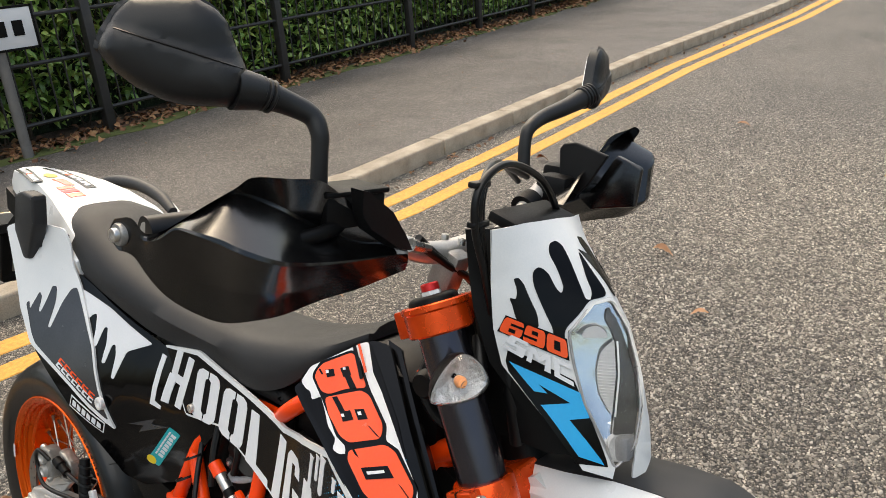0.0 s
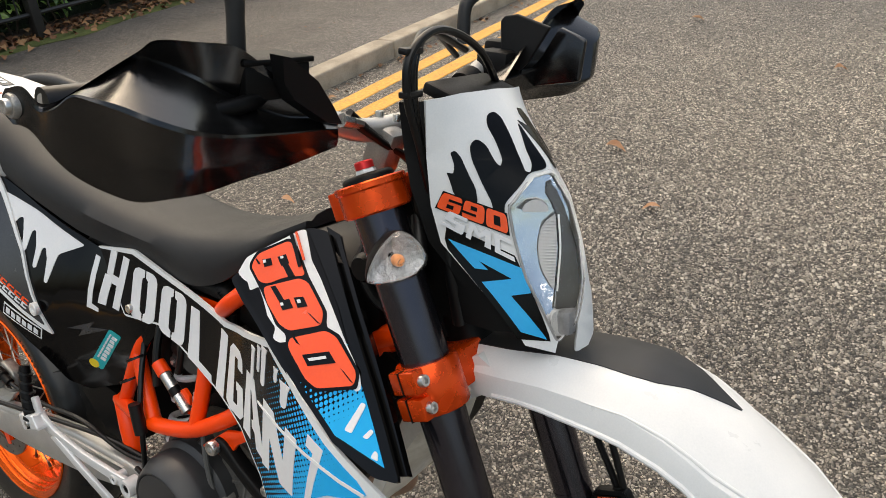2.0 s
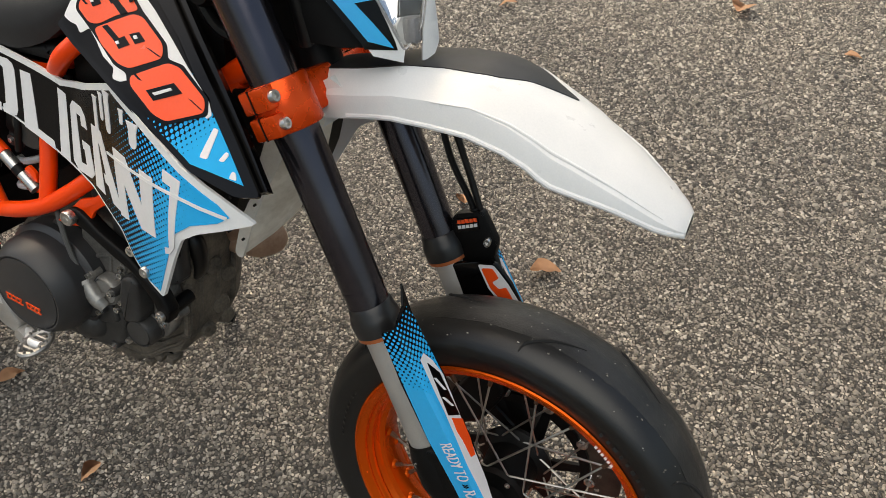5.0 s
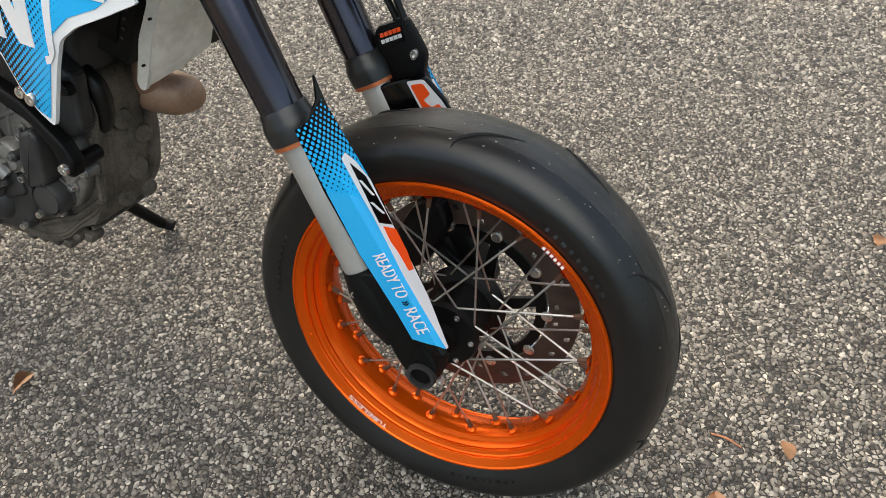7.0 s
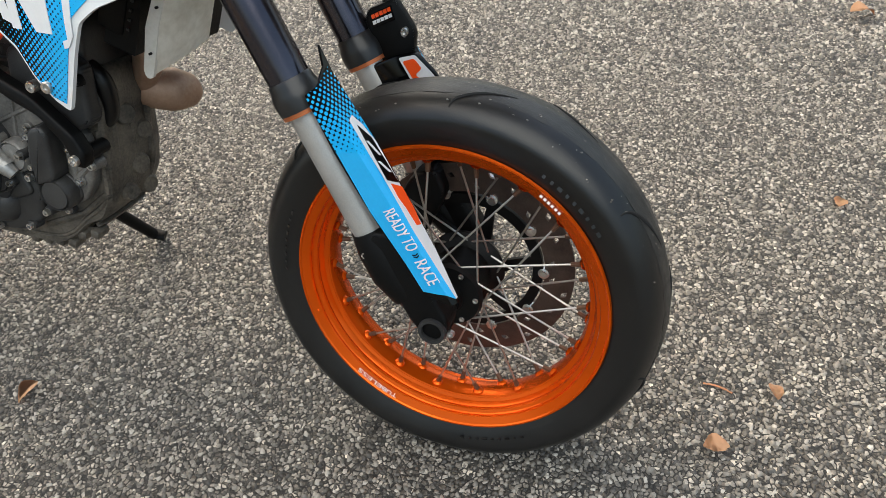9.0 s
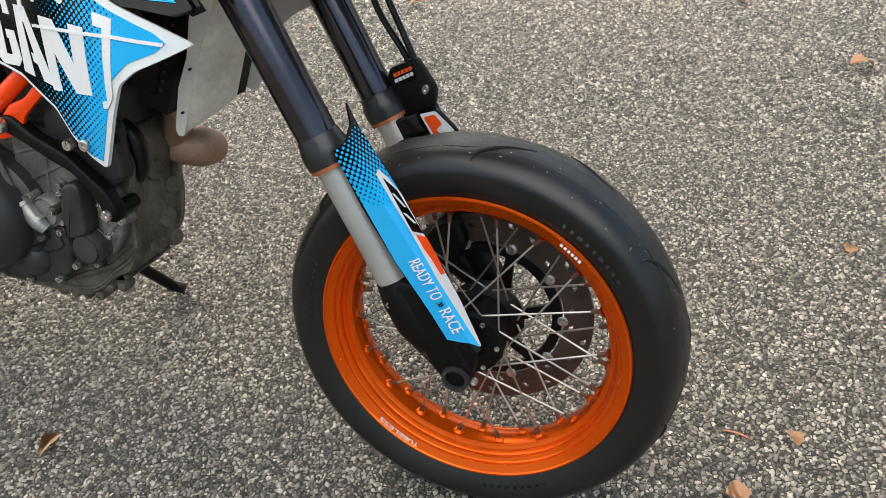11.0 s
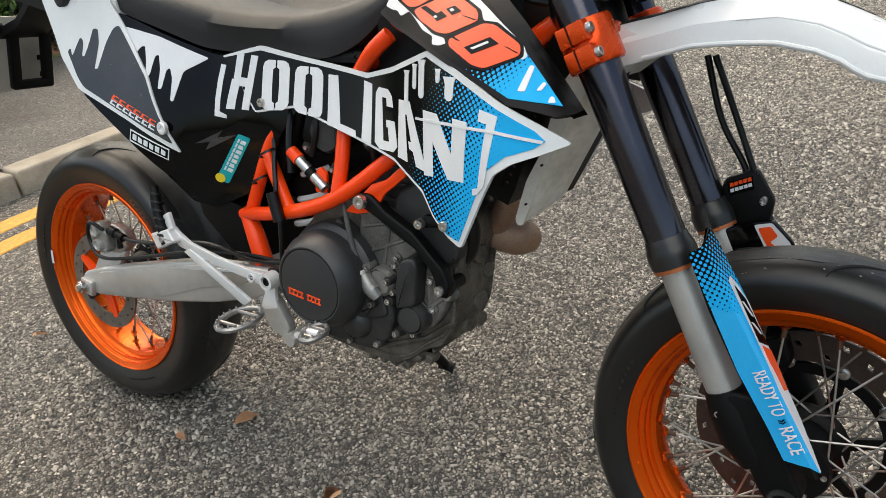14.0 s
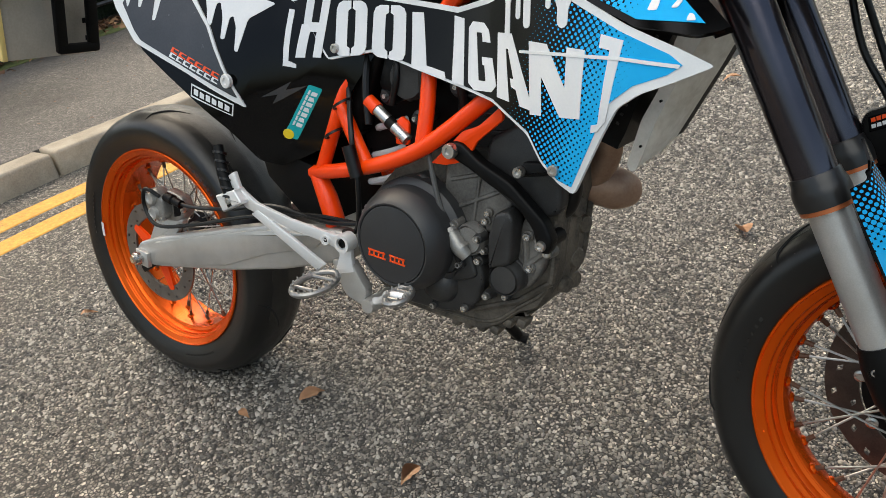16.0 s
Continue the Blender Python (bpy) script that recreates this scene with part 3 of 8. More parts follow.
tagged(part("moss_edge", loft([[(fence_x(y) + 0.2 + 0.14 * noise.noise((y * 1.7, 5, 0)), y, 0.1085), (fence_x(y) + 0.02, y, 0.114), (fence_x(y) + 0.02, y, 0.1), (fence_x(y) + 0.2, y, 0.1)] for y in np.arange(-2, 15, 0.1)]), MOSS), "green moss along the edge of the footway", "moss", kind="structure")
poses = []
for i in range(2600):
    y = _rng.uniform(-1, 13)
    x = fence_x(y) + _rng.gauss(0.0, 0.13) - 0.03
    poses.append(pose(x, y, 0.118 + _rng.random() * 0.025, _rng.uniform(-35, 35), _rng.uniform(-30, 30), _rng.uniform(0, 360)) @ Matrix.Scale(_rng.uniform(0.6, 1.2), 4))
for i in range(150):
    y = _rng.uniform(1.5, 13)
    poses.append(pose(roadside(y) + 0.02 + abs(_rng.gauss(0, 0.07)), y, 0.012, _rng.uniform(-25, 25), _rng.uniform(-20, 20), _rng.uniform(0, 360)) @ Matrix.Scale(_rng.uniform(0.4, 0.8), 4))
for i in range(420):
    y = _rng.uniform(-1, 12)
    x = _rng.uniform(fence_x(y) + 0.1, roadside(y) - 0.2)
    poses.append(pose(x, y, 0.108, _rng.uniform(-15, 15), _rng.uniform(-15, 15), _rng.uniform(0, 360)) @ Matrix.Scale(_rng.uniform(0.1, 0.34), 4))
tagged(scatter("leaf_litter", leaf_shape(0.075, 0.045, 0.9), poses, LITTER), "brown fallen leaves gathered along hedge and kerb", "leaf litter", kind="stuff")

sign = tagged(new("street_sign"), "white street sign with black border on a grey post", "sign")
part("post", tube([(-4.06, 1.66, 0.1), (-4.06, 1.66, 1.1)], 0.036, 12, 0), SIGNPOST, sign)
part("plate", block((0.016, 1.10, 0.29), pose(-4.02, 1.37, 0.985), 0.002), PRINT_WHITE, sign)
for dy, dz, ly, lz in ((0, 0.137, 1.1, 0.016), (0, -0.137, 1.1, 0.016), (-0.542, 0, 0.016, 0.29), (0.542, 0, 0.016, 0.29)):
    part("border", block((0.022, ly, lz), pose(-4.02, 1.37 + dy, 0.985 + dz), 0.002), DULL, sign)
for k in range(7):
    part("lettering_bar", block((0.004, 0.07, 0.10), pose(-4.01, 1.80 - 0.115 * k, 0.985), 0.0), DULL, sign)

# leaves lying on the road
_rng = random.Random(11)
_spots = [(1.30, 0.79, 0.078, 35), (1.486, 2.425, 0.11, 80), (0.283, 2.617, 0.09, 10), (0.65, 2.145, 0.07, 200), (1.0, 0.966, 0.06, 120), (0.35, 0.008, 0.06, 70),
          (1.963, 0.199, 0.042, 100), (1.877, 0.074, 0.042, 20), (0.69, -0.095, 0.045, 250), (2.22, 1.66, 0.08, 30), (1.887, 2.21, 0.06, 10), (2.10, 0.745, 0.04, 80),
          (0.246, -0.10, 0.03, 0), (-0.527, 0.027, 0.045, 60), (-0.69, 1.48, 0.06, 20), (0.3, 1.9, 0.04, 90), (0.9, 4.2, 0.08, 30), (-0.2, 5.0, 0.09, 10),
          (2.6, 3.2, 0.08, 140), (-1.0, 3.6, 0.08, 50), (-0.4, 0.9, 0.05, 15), (1.7, -0.4, 0.06, 77)]
_t = part("fallen_twig", tube([(-0.024, 0, 0.003), (0.0, 0.002, 0.0045), (0.024, -0.001, 0.003)], [0.0014, 0.002, 0.0015], 7, 4), FALLEN, None)
_t.matrix_basis = pose(1.875, 0.193, 0, 0, 0, -12)
tagged(_t, "short pale dry twig lying on the asphalt", "twig")
for x, y, size, turn in _spots:
    _b = bmesh.new()
    wide = _rng.uniform(0.55, 0.85)
    v, f = leaf_shape(size, size * wide, _rng.uniform(0.3, 0.9), 7)
    jag = [1 + 0.28 * noise.noise((i * 1.9, x * 7, y)) for i in range(len(v))]
    vv = [_b.verts.new((p[0] - size / 2, p[1] * j, p[2] + 0.012 + 0.006 * noise.noise((p[0] * 50, p[1] * 50, x)))) for p, j in zip(v, jag)]
    for q in f:
        _b.faces.new([vv[i] for i in q])
    lo = min(q.co.z for q in vv)
    bmesh.ops.solidify(_b, geom=_b.faces[:], thickness=0.0012)
    lo = min(q.co.z for q in _b.verts)
    ob = part("fallen_leaf", _b, FALLEN, None, sharp=60)
    ob.matrix_basis = pose(x, y, 0.003 - lo, 0, 0, turn)
    tagged(ob, "dry brown autumn leaf lying on the asphalt", "leaf", "leaves on the road")

# ---- the motorcycle: built upright, then leant on its side stand ----
LEAN, STEER = 11.1, -2.4
bike = tagged(new("motorcycle"), "white, black and orange supermoto motorcycle leaning on its side stand", "motorcycle")
bike.matrix_basis = pose(0, 0.022, 0, -LEAN, 0, 0)


def side_parts(name, make, material, label="", parent=None):
    """The same part on the right and, mirrored, on the left."""
    obs = []
    for s in (1, -1):
        bm = make()
        if s < 0:
            bm.transform(Matrix.Diagonal((1, -1, 1, 1)))
            bmesh.ops.reverse_faces(bm, faces=bm.faces)
        obs.append(part(name, bm, material, parent or bike, label))
    return obs


# wheels
def wheel(name, centre, turn, tyre_r, half, rim_half, spokes, label):
    h = rim_half
    side = [(0.2305, h + 0.003), (0.2290, h + 0.0055), (0.2268, h + 0.0055), (0.2252, h + 0.0035), (0.2150, h - 0.0015), (0.2138, h - 0.004), (0.2142, h - 0.0065), (0.2128, h - 0.0085), (0.2085, h - 0.0105),
            (0.2072, h - 0.0135), (0.2076, h - 0.0165), (0.2052, h - 0.0195), (0.2026, h - 0.026), (0.1965, h - 0.0285), (0.1935, 0.010), (0.1925, 0.0)]
    under = [(0.1965, 0.0), (0.1985, h - 0.027), (0.2070, h - 0.0225), (0.2110, h - 0.012), (0.2180, h - 0.006), (0.2270, h - 0.001)]
    ring = side + [(r, -y) for r, y in reversed(side[:-1])] + [(r, -y) for r, y in reversed(under)] + under[1:]
    w = part(name, lathe(ring, 120, True), ANODISED, bike, label, 22)
    w.matrix_basis = pose(*centre, 0, 0, turn)
    a, b = tyre_r - 0.2305, half
    prof = [(0.221, rim_half - 0.002), (0.2295, rim_half + 0.001), (0.236, rim_half + 0.0045), (0.2305 + a * 0.32, b * 0.955), (0.2305 + a * 0.5, b), (0.2305 + a * 0.6, b * 0.985), (0.2305 + a * 0.74, b * 0.87), (0.2305 + a * 0.87, b * 0.66), (0.2305 + a * 0.96, b * 0.36), (tyre_r, 0.0)]
    prof = prof + [(r, -y) for r, y in reversed(prof[:-1])]
    tyre = part("tyre", lathe(prof, 120), RUBBER, w, "black road tyre with curved grooves and stone dust")
    # worn, dusty strip that meets the road
    curve = lambda q: float(np.interp(abs(q), [0, 0.36, 0.66, 0.87], [tyre_r, 0.2305 + a * 0.96, 0.2305 + a * 0.87, 0.2305 + a * 0.74]))
    qs = np.linspace(-0.47, 0.47, 11)
    worn = lathe([(curve(q) + 0.0005 * (1 - abs(q) / 0.47) ** 0.3 - 0.0001, q * b) for q in qs] + [(curve(q) - 0.003, q * b * 0.98) for q in qs[::-1]], 160, True)
    for v in worn.verts:
        if abs(v.co.y) > 0.42 * b:
            v.co.y += math.copysign(0.005 * noise.noise(v.co * 22) + 0.002 * noise.noise(v.co * 90), v.co.y)
    part("tread", worn, TREAD, tyre, "dusty worn tread strip")
    # curved rain grooves, as thin dark inlays in the tread
    for k in range(7):
        for s in (1, -1):
            pts = []
            for i in range(9):
                t = i / 8
                ang = 2 * math.pi * k / 7 + (0.0 if s > 0 else 0.38) + 0.5 * t - 0.25 * t * t
                q = 0.12 + 0.72 * t
                r = float(np.interp(q, [0, 0.36, 0.66, 0.87, 0.985], [tyre_r, 0.2305 + a * 0.96, 0.2305 + a * 0.87, 0.2305 + a * 0.74, 0.2305 + a * 0.6])) + 0.0002
                pts.append((r * math.cos(ang), s * q * b, r * math.sin(ang)))
            part("groove", tube(pts, [0.0008, 0.0027, 0.0027, 0.0008], 6, 2), GROOVE, tyre)
    # raised lettering bands on the side wall
    for s in (-1, 1):
        for k in range(3):
            a0 = 2.1 * k + 0.6
            for i in range(9):
                ang = a0 + 0.05 * i
                r0 = 0.2305 + a * 0.2
                part("wall_mark", block((0.0045, 0.0007, 0.004 if i % 3 else 0.0065), Matrix.Rotation(-ang, 4, "Y") @ pose(r0 + 0.004, s * (rim_half + 0.0075 + 0.003), 0, 0, 0, -s * 22), 0), RUBBER, tyre)
    hub = part("hub", lathe([(0.0, -0.058), (0.022, -0.058), (0.024, -0.045), (0.047, -0.042), (0.05, -0.034), (0.04, -0.029), (0.038, 0), (0.042, 0.028), (0.054, 0.034), (0.06, 0.04), (0.056, 0.05), (0.024, 0.055), (0.022, 0.06), (0, 0.06)], 32), DULL, w)
    for k in range(6):
        again_b = part("bolt", bolt(0.004, 0.003), STEEL, hub)
        again_b.matrix_basis = Matrix.Rotation(math.pi * k / 3, 4, "Y") @ pose(0.041, -0.042, 0)
    sp = nip = dome = None
    for k in range(spokes):
        s = 1 if k % 2 else -1
        ang = 2 * math.pi * k / spokes
        swing = (0.98 if (k // 2) % 2 else -0.98)
        p0 = Vector((0.044 * math.cos(ang + swing * 1.15), s * 0.036, 0.044 * math.sin(ang + swing * 1.15)))
        p1 = Vector((0.1925 * math.cos(ang), s * 0.0095, 0.1925 * math.sin(ang)))
        d = p1 - p0
        m = Matrix.Translation(p0) @ d.to_track_quat("Z", "Y").to_matrix().to_4x4()
        if sp is None:
            sp = part("spoke", tube([(0, 0, 0), (0, 0, d.length)], 0.0016, 6, 0), SPOKE, w)
            nip = part("nipple", tube([(0, 0, -0.016), (0, 0, 0.002)], [0.0032, 0.0042], 7, 0), NIPPLE, w)
            sp.matrix_basis = m
            nip.matrix_basis = m @ pose(0, 0, d.length)
            dome = part("nipple_seat", moved(lathe([(0, 0.0035), (0.0035, 0.0032), (0.0062, 0.0018), (0.0085, -0.001), (0, -0.001)], 12), Matrix.Rotation(radians(90), 4, "X")), ANODISED, w)
            dome.matrix_basis = Matrix.Rotation(-ang, 4, "Y") @ pose(0.1922, s * 0.0095, 0, 0, -90, 0)
        else:
            again(sp, m)
            again(nip, m @ pose(0, 0, d.length))
            again(dome, Matrix.Rotation(-ang, 4, "Y") @ pose(0.1922, s * 0.0095, 0, 0, -90, 0))
    return w


SPOKE = stuff_mat("dull_steel_spoke", (0.36, 0.34, 0.31), (0.5, 0.48, 0.45), 0.32, metal=0.9, fine=300, coarse=25)
GROOVE = stuff_mat("tyre_groove", (0.004, 0.004, 0.004), (0.008, 0.008, 0.008), 0.9)
NIPPLE = stuff_mat("brown_spoke_nipple", (0.07, 0.035, 0.02), (0.14, 0.075, 0.045), 0.5, metal=0.5)
front = wheel("front_wheel", (1.48, -0.008, 0.292), STEER, 0.298, 0.060, 0.0475, 36, "orange anodised spoked front wheel")
rearw = wheel("rear_wheel", (0.0, -0.004, 0.304), 0, 0.313, 0.080, 0.066, 36, "orange anodised spoked rear wheel")
_rng = random.Random(21)
_bm = bmesh.new()
for _ in range(130):
    ang, q = _rng.uniform(0.2, 2.9), _rng.uniform(-0.9, 0.9)
    r = float(np.interp(abs(q), [0, 0.36, 0.66, 0.87, 0.985], [0.298, 0.2953, 0.2892, 0.2805, 0.271]))
    bmesh.ops.create_icosphere(_bm, subdivisions=1, radius=_rng.uniform(0.0007, 0.0021), matrix=Matrix.Translation((r * math.cos(ang), q * 0.060, r * math.sin(ang))) @ Matrix.Diagonal((1, 0.7, 0.6, 1)))
tagged(part("road_grit", _bm, CHIP, [o for o in front.children if o.name.startswith("tyre")][0], "pale grit stuck to the tyre"), kind="stuff")
# rim stickers and balance weights
for i in range(6):
    part("sticker_bar", block((0.0045, 0.0008, 0.0038), Matrix.Rotation(-(0.80 + 0.028 * i), 4, "Y") @ pose(0.2205, -0.0495, 0, 0, 0, 26), 0), PRINT_WHITE, front, "white rim sticker lettering")
for i in range(4):
    part("balance_weight", block((0.006, 0.004, 0.02), Matrix.Rotation(-(6.2 + 0.09 * i), 4, "Y") @ pose(0.2165, -0.040, 0), 0.001), SILVER, front, "stick-on silver balance weight")
for i in range(3):
    part("sticker_bar", block((0.008, 0.001, 0.011), Matrix.Rotation(-(3.0 + 0.05 * i), 4, "Y") @ pose(0.225, -0.0735, 0), 0), PRINT_WHITE, rearw, "white rim sticker lettering")


def disc(r0, r1, holes, thick, parent, y, mt):
    """A drilled brake disc, built as segments round its holes."""
    bm = bmesh.new()
    n = holes * 4
    rs = np.linspace(r0, r1, 7)
    grid = [[[bm.verts.new((r * math.cos(a + 0.03 * i), y + s * thick / 2, r * math.sin(a + 0.03 * i))) for i, r in enumerate(rs)] for a in (2 * math.pi * k / n for k in range(n))] for s in (-1, 1)]
    open_ = set()
    for k in range(n):
        if k % 4 == 1:
            open_.add((k, 1 + 2 * ((k // 4) % 3) if (k // 4) % 3 < 2 else 4))
    for k in range(n):
        j = (k + 1) % n
        for i in range(6):
            if (k, i) in open_:
                a, b = grid
                for p, q in (((k, i), (j, i)), ((j, i), (j, i + 1)), ((j, i + 1), (k, i + 1)), ((k, i + 1), (k, i))):
                    bm.faces.new((a[p[0]][p[1]], a[q[0]][q[1]], b[q[0]][q[1]], b[p[0]][p[1]]))
                continue
            for s, g in enumerate(grid):
                q = (g[k][i], g[j][i], g[j][i + 1], g[k][i + 1])
                bm.faces.new(q if s else q[::-1])
        for i in (0, 6):
            bm.faces.new((grid[0][k][i], grid[0][j][i], grid[1][j][i], grid[1][k][i]))
    bmesh.ops.recalc_face_normals(bm, faces=bm.faces)
    return part("brake_disc", bm, mt, parent, "drilled brown-tinted brake disc")


fd = disc(0.116, 0.16, 28, 0.005, front, 0.060, DISC)
part("carrier_ring", lathe([(0.098, 0.056), (0.113, 0.056), (0.113, 0.063), (0.098, 0.063)], 60, True), DULL, fd, "black disc carrier")
for k in range(6):
    a = math.pi * k / 3
    part("disc_arm", prism(rounded([(0.045, -0.012), (0.10, 0.012), (0.10, 0.026), (0.05, 0.010)], 0.004), 0.056, 0.062, 0), DULL, fd).matrix_basis = Matrix.Rotation(a, 4, "Y")
for k in range(10):
    part("disc_button", lathe([(0, 0.051), (0.0045, 0.051), (0.005, 0.053), (0.0085, 0.054), (0.0085, 0.066), (0, 0.066)], 14), STEEL, fd).matrix_basis = Matrix.Rotation(math.pi * k / 5, 4, "Y") @ pose(0.1145, 0, 0)
rd = disc(0.080, 0.114, 26, 0.005, rearw, -0.083, stuff_mat("dull_brake_steel", (0.13, 0.11, 0.095), (0.2, 0.175, 0.155), 0.45, metal=0.6, fine=500, coarse=30))
for k in range(5):
    part("disc_arm", prism(rounded([(0.03, -0.014), (0.088, -0.008), (0.088, 0.008), (0.035, 0.016)], 0.005), -0.087, -0.08, 0), ORANGE if k % 2 else DULL, rd).matrix_basis = Matrix.Rotation(2 * math.pi * k / 5, 4, "Y")

# front fork: each leg's line runs from its clamp down to the axle
FX, FZ = -0.465, 1.0
FDIR = Vector((-FX, 0, -FZ)).normalized()


def leg_at(z, side, ahead=0.0):
    """A point of the fork leg's middle line at height z."""
    return Vector((1.318 + FX * (z - 0.583) + ahead, -0.105 if side < 0 else 0.095, z))


FRAME = Matrix((Vector((FDIR.z * -1, 0, FDIR.x)), Vector((0, 1, 0)), -FDIR)).transposed().to_4x4()  # x ahead, z up along the leg
for s in (-1, 1):
    leg = part("fork_leg", tube([leg_at(0.605, s), leg_at(0.80, s), leg_at(0.86, s), leg_at(1.062, s)], [0.0265, 0.0275, 0.029, 0.029], 28, 0), FORK, bike, "black anodised upside-down fork tube")
    part("collar", tube([leg_at(0.612, s), leg_at(0.610, s), leg_at(0.604, s), leg_at(0.598, s), leg_at(0.590, s), leg_at(0.577, s)], [0.027, 0.0285, 0.029, 0.0315, 0.0325, 0.0315], 28, 0), COLLAR, leg)
    part("bright_line", tube([leg_at(0.634, s), leg_at(0.631, s)], 0.0272, 28, 0), FORK, leg)
    part("dust_ring", tube([leg_at(0.579, s), leg_at(0.572, s)], 0.0305, 28, 0), stuff_mat("copper_ring", (0.45, 0.12, 0.04), (0.5, 0.16, 0.06), 0.4, metal=0.6), leg)
    part("slider", tube([leg_at(0.58, s), leg_at(0.37, s)], 0.0238, 24, 0), ALU, leg, "bare grey inner fork tube")
    # casting that holds the axle
    cy = leg_at(0.3, s).y
    m = Matrix.Translation((1.468, cy, 0.292))
    part("axle_clamp", joined(tube([leg_at(0.420, s), leg_at(0.395, s), leg_at(0.36, s), leg_at(0.33, s, 0.01)], [0.026, 0.031, 0.031, 0.027], 20, 0),
                              moved(prism(rounded([(-0.060, 0.135), (-0.083, 0.108), (-0.083, 0.095), (-0.070, 0.078), (-0.051, 0.063), (-0.035, 0.042), (-0.019, 0.010), (-0.003, -0.012), (0.016, -0.021), (0.032, -0.014), (0.036, 0.012), (0.020, 0.045), (0.0, 0.085), (-0.03, 0.135)], 0.007), -0.026 if s < 0 else -0.024, 0.022, 0.006, 3), m)), DULL, leg, "black cast axle clamp")
    ax = part("axle_end", moved(lathe([(0.0, -0.012), (0.0125, -0.012), (0.014, -0.031), (0.0185, -0.031), (0.0195, -0.026), (0.0195, 0.0), (0, 0)] if s < 0 else [(0, 0.024), (0.018, 0.024), (0.02, 0.03), (0.02, 0.0), (0, 0)], 24), Matrix.Translation((1.482, cy, 0.290))), CASE, leg)
    for dx, dz in ((0.033, -0.004), (-0.079, 0.100)):
        part("bolt", moved(bolt(0.005, 0.004), Matrix.Translation((1.474 + dx, cy - 0.024, 0.292 + dz))), STEEL, leg)


def guard_point(side):
    """The fork guard's skin: u runs down the leg from 0 to 1, a goes round it from the outer face (below 30) to the front face (above 50)."""
    def f(u, a):
        out, ahead = (float(np.interp(a, [-40, -10, 30, 46, 62, 110], k)) * (1 + 0.08 * u) for k in ([0.038, 0.043, 0.043, 0.036, 0.02, -0.03], [-0.01, 0.006, 0.056, 0.0605, 0.0617, 0.0645]))
        return leg_at(0.592 - 0.278 * u, side, 0.026 * u) + out * Vector((0, side, 0)) + ahead * Vector((0.9, 0, 0.42))
    return f


for s in (-1, 1):
    gp = guard_point(s)
    gs = lambda outline, th, lift, st=0.06: sheet([(u, a / 100) for u, a in outline], lambda u, a: gp(u, a * 100), th, lift, (0, s, 0), st)
    guard = part("fork_guard", gs([(-0.13, 82), (-0.02, 76), (0.13, 76), (0.28, 79), (0.46, 74), (0.58, 72), (0.74, 65), (0.88, 54), (0.97, 50), (0.96, 27), (0.88, 10), (0.75, 8), (0.49, 7), (0.23, 8), (0.04, 13), (0, 15), (-0.02, 41), (-0.06, 67)], 0.003, 0), BLACK, bike, "fork guard with blue, white and black stickers")
    part("guard_sticker", gs([(0, 15), (-0.02, 45), (-0.05, 71), (0, 75), (0.13, 75), (0.26, 76), (0.19, 70), (0.14, 62), (0.15, 52), (0.3, 50), (0.23, 11), (0.04, 13)], 0.001, 0.001), GUARD_DOTS, guard, "blue dotted sticker")
    part("guard_sticker", gs([(0.23, 11), (0.3, 50), (0.38, 50), (0.63, 45), (0.95, 46), (0.87, 11), (0.74, 11), (0.49, 8)], 0.001, 0.001), BLUE, guard, "bright blue sticker")
    part("guard_sticker", gs([(0.14, 62), (0.19, 70), (0.27, 76), (0.46, 71), (0.57, 68), (0.75, 63), (0.95, 50), (0.95, 46), (0.63, 45), (0.38, 50), (0.3, 50), (0.15, 52)], 0.001, 0.001), PRINT_WHITE, guard, "white sticker with orange and black lettering")
    part("letter_bar", gs([(0.18, 60), (0.25, 71), (0.45, 70), (0.41, 53)], 0.001, 0.0018), PRINT_BLACK, guard)
    for slash in ([(0.245, 57.5), (0.253, 61.5), (0.325, 68), (0.318, 64.5)], [(0.33, 55.5), (0.34, 60), (0.40, 68), (0.393, 64)]):
        part("letter_bar", gs(slash, 0.001, 0.0025), PRINT_WHITE, guard)
    part("letter_bar", gs([(0.43, 56), (0.47, 71), (0.56, 69), (0.63, 64), (0.62, 56), (0.54, 56), (0.49, 54)], 0.001, 0.0018), ORANGE_FILM, guard)

# READY TO RACE, one letter after another down the guard


def glyph(text):
    """The outlines of a text in the built-in type, as a bmesh in x and y."""
    cu = bpy.data.curves.new("type", "FONT")
    cu.body, cu.resolution_u = text, 3
    ob = bpy.data.objects.new("type", cu)
    me = ob.to_mesh()
    bm = bmesh.new()
    bm.from_mesh(me)
    ob.to_mesh_clear()
    bpy.data.objects.remove(ob)
    bpy.data.curves.remove(cu)
    bmesh.ops.remove_doubles(bm, verts=bm.verts, dist=1e-5)
    return bm


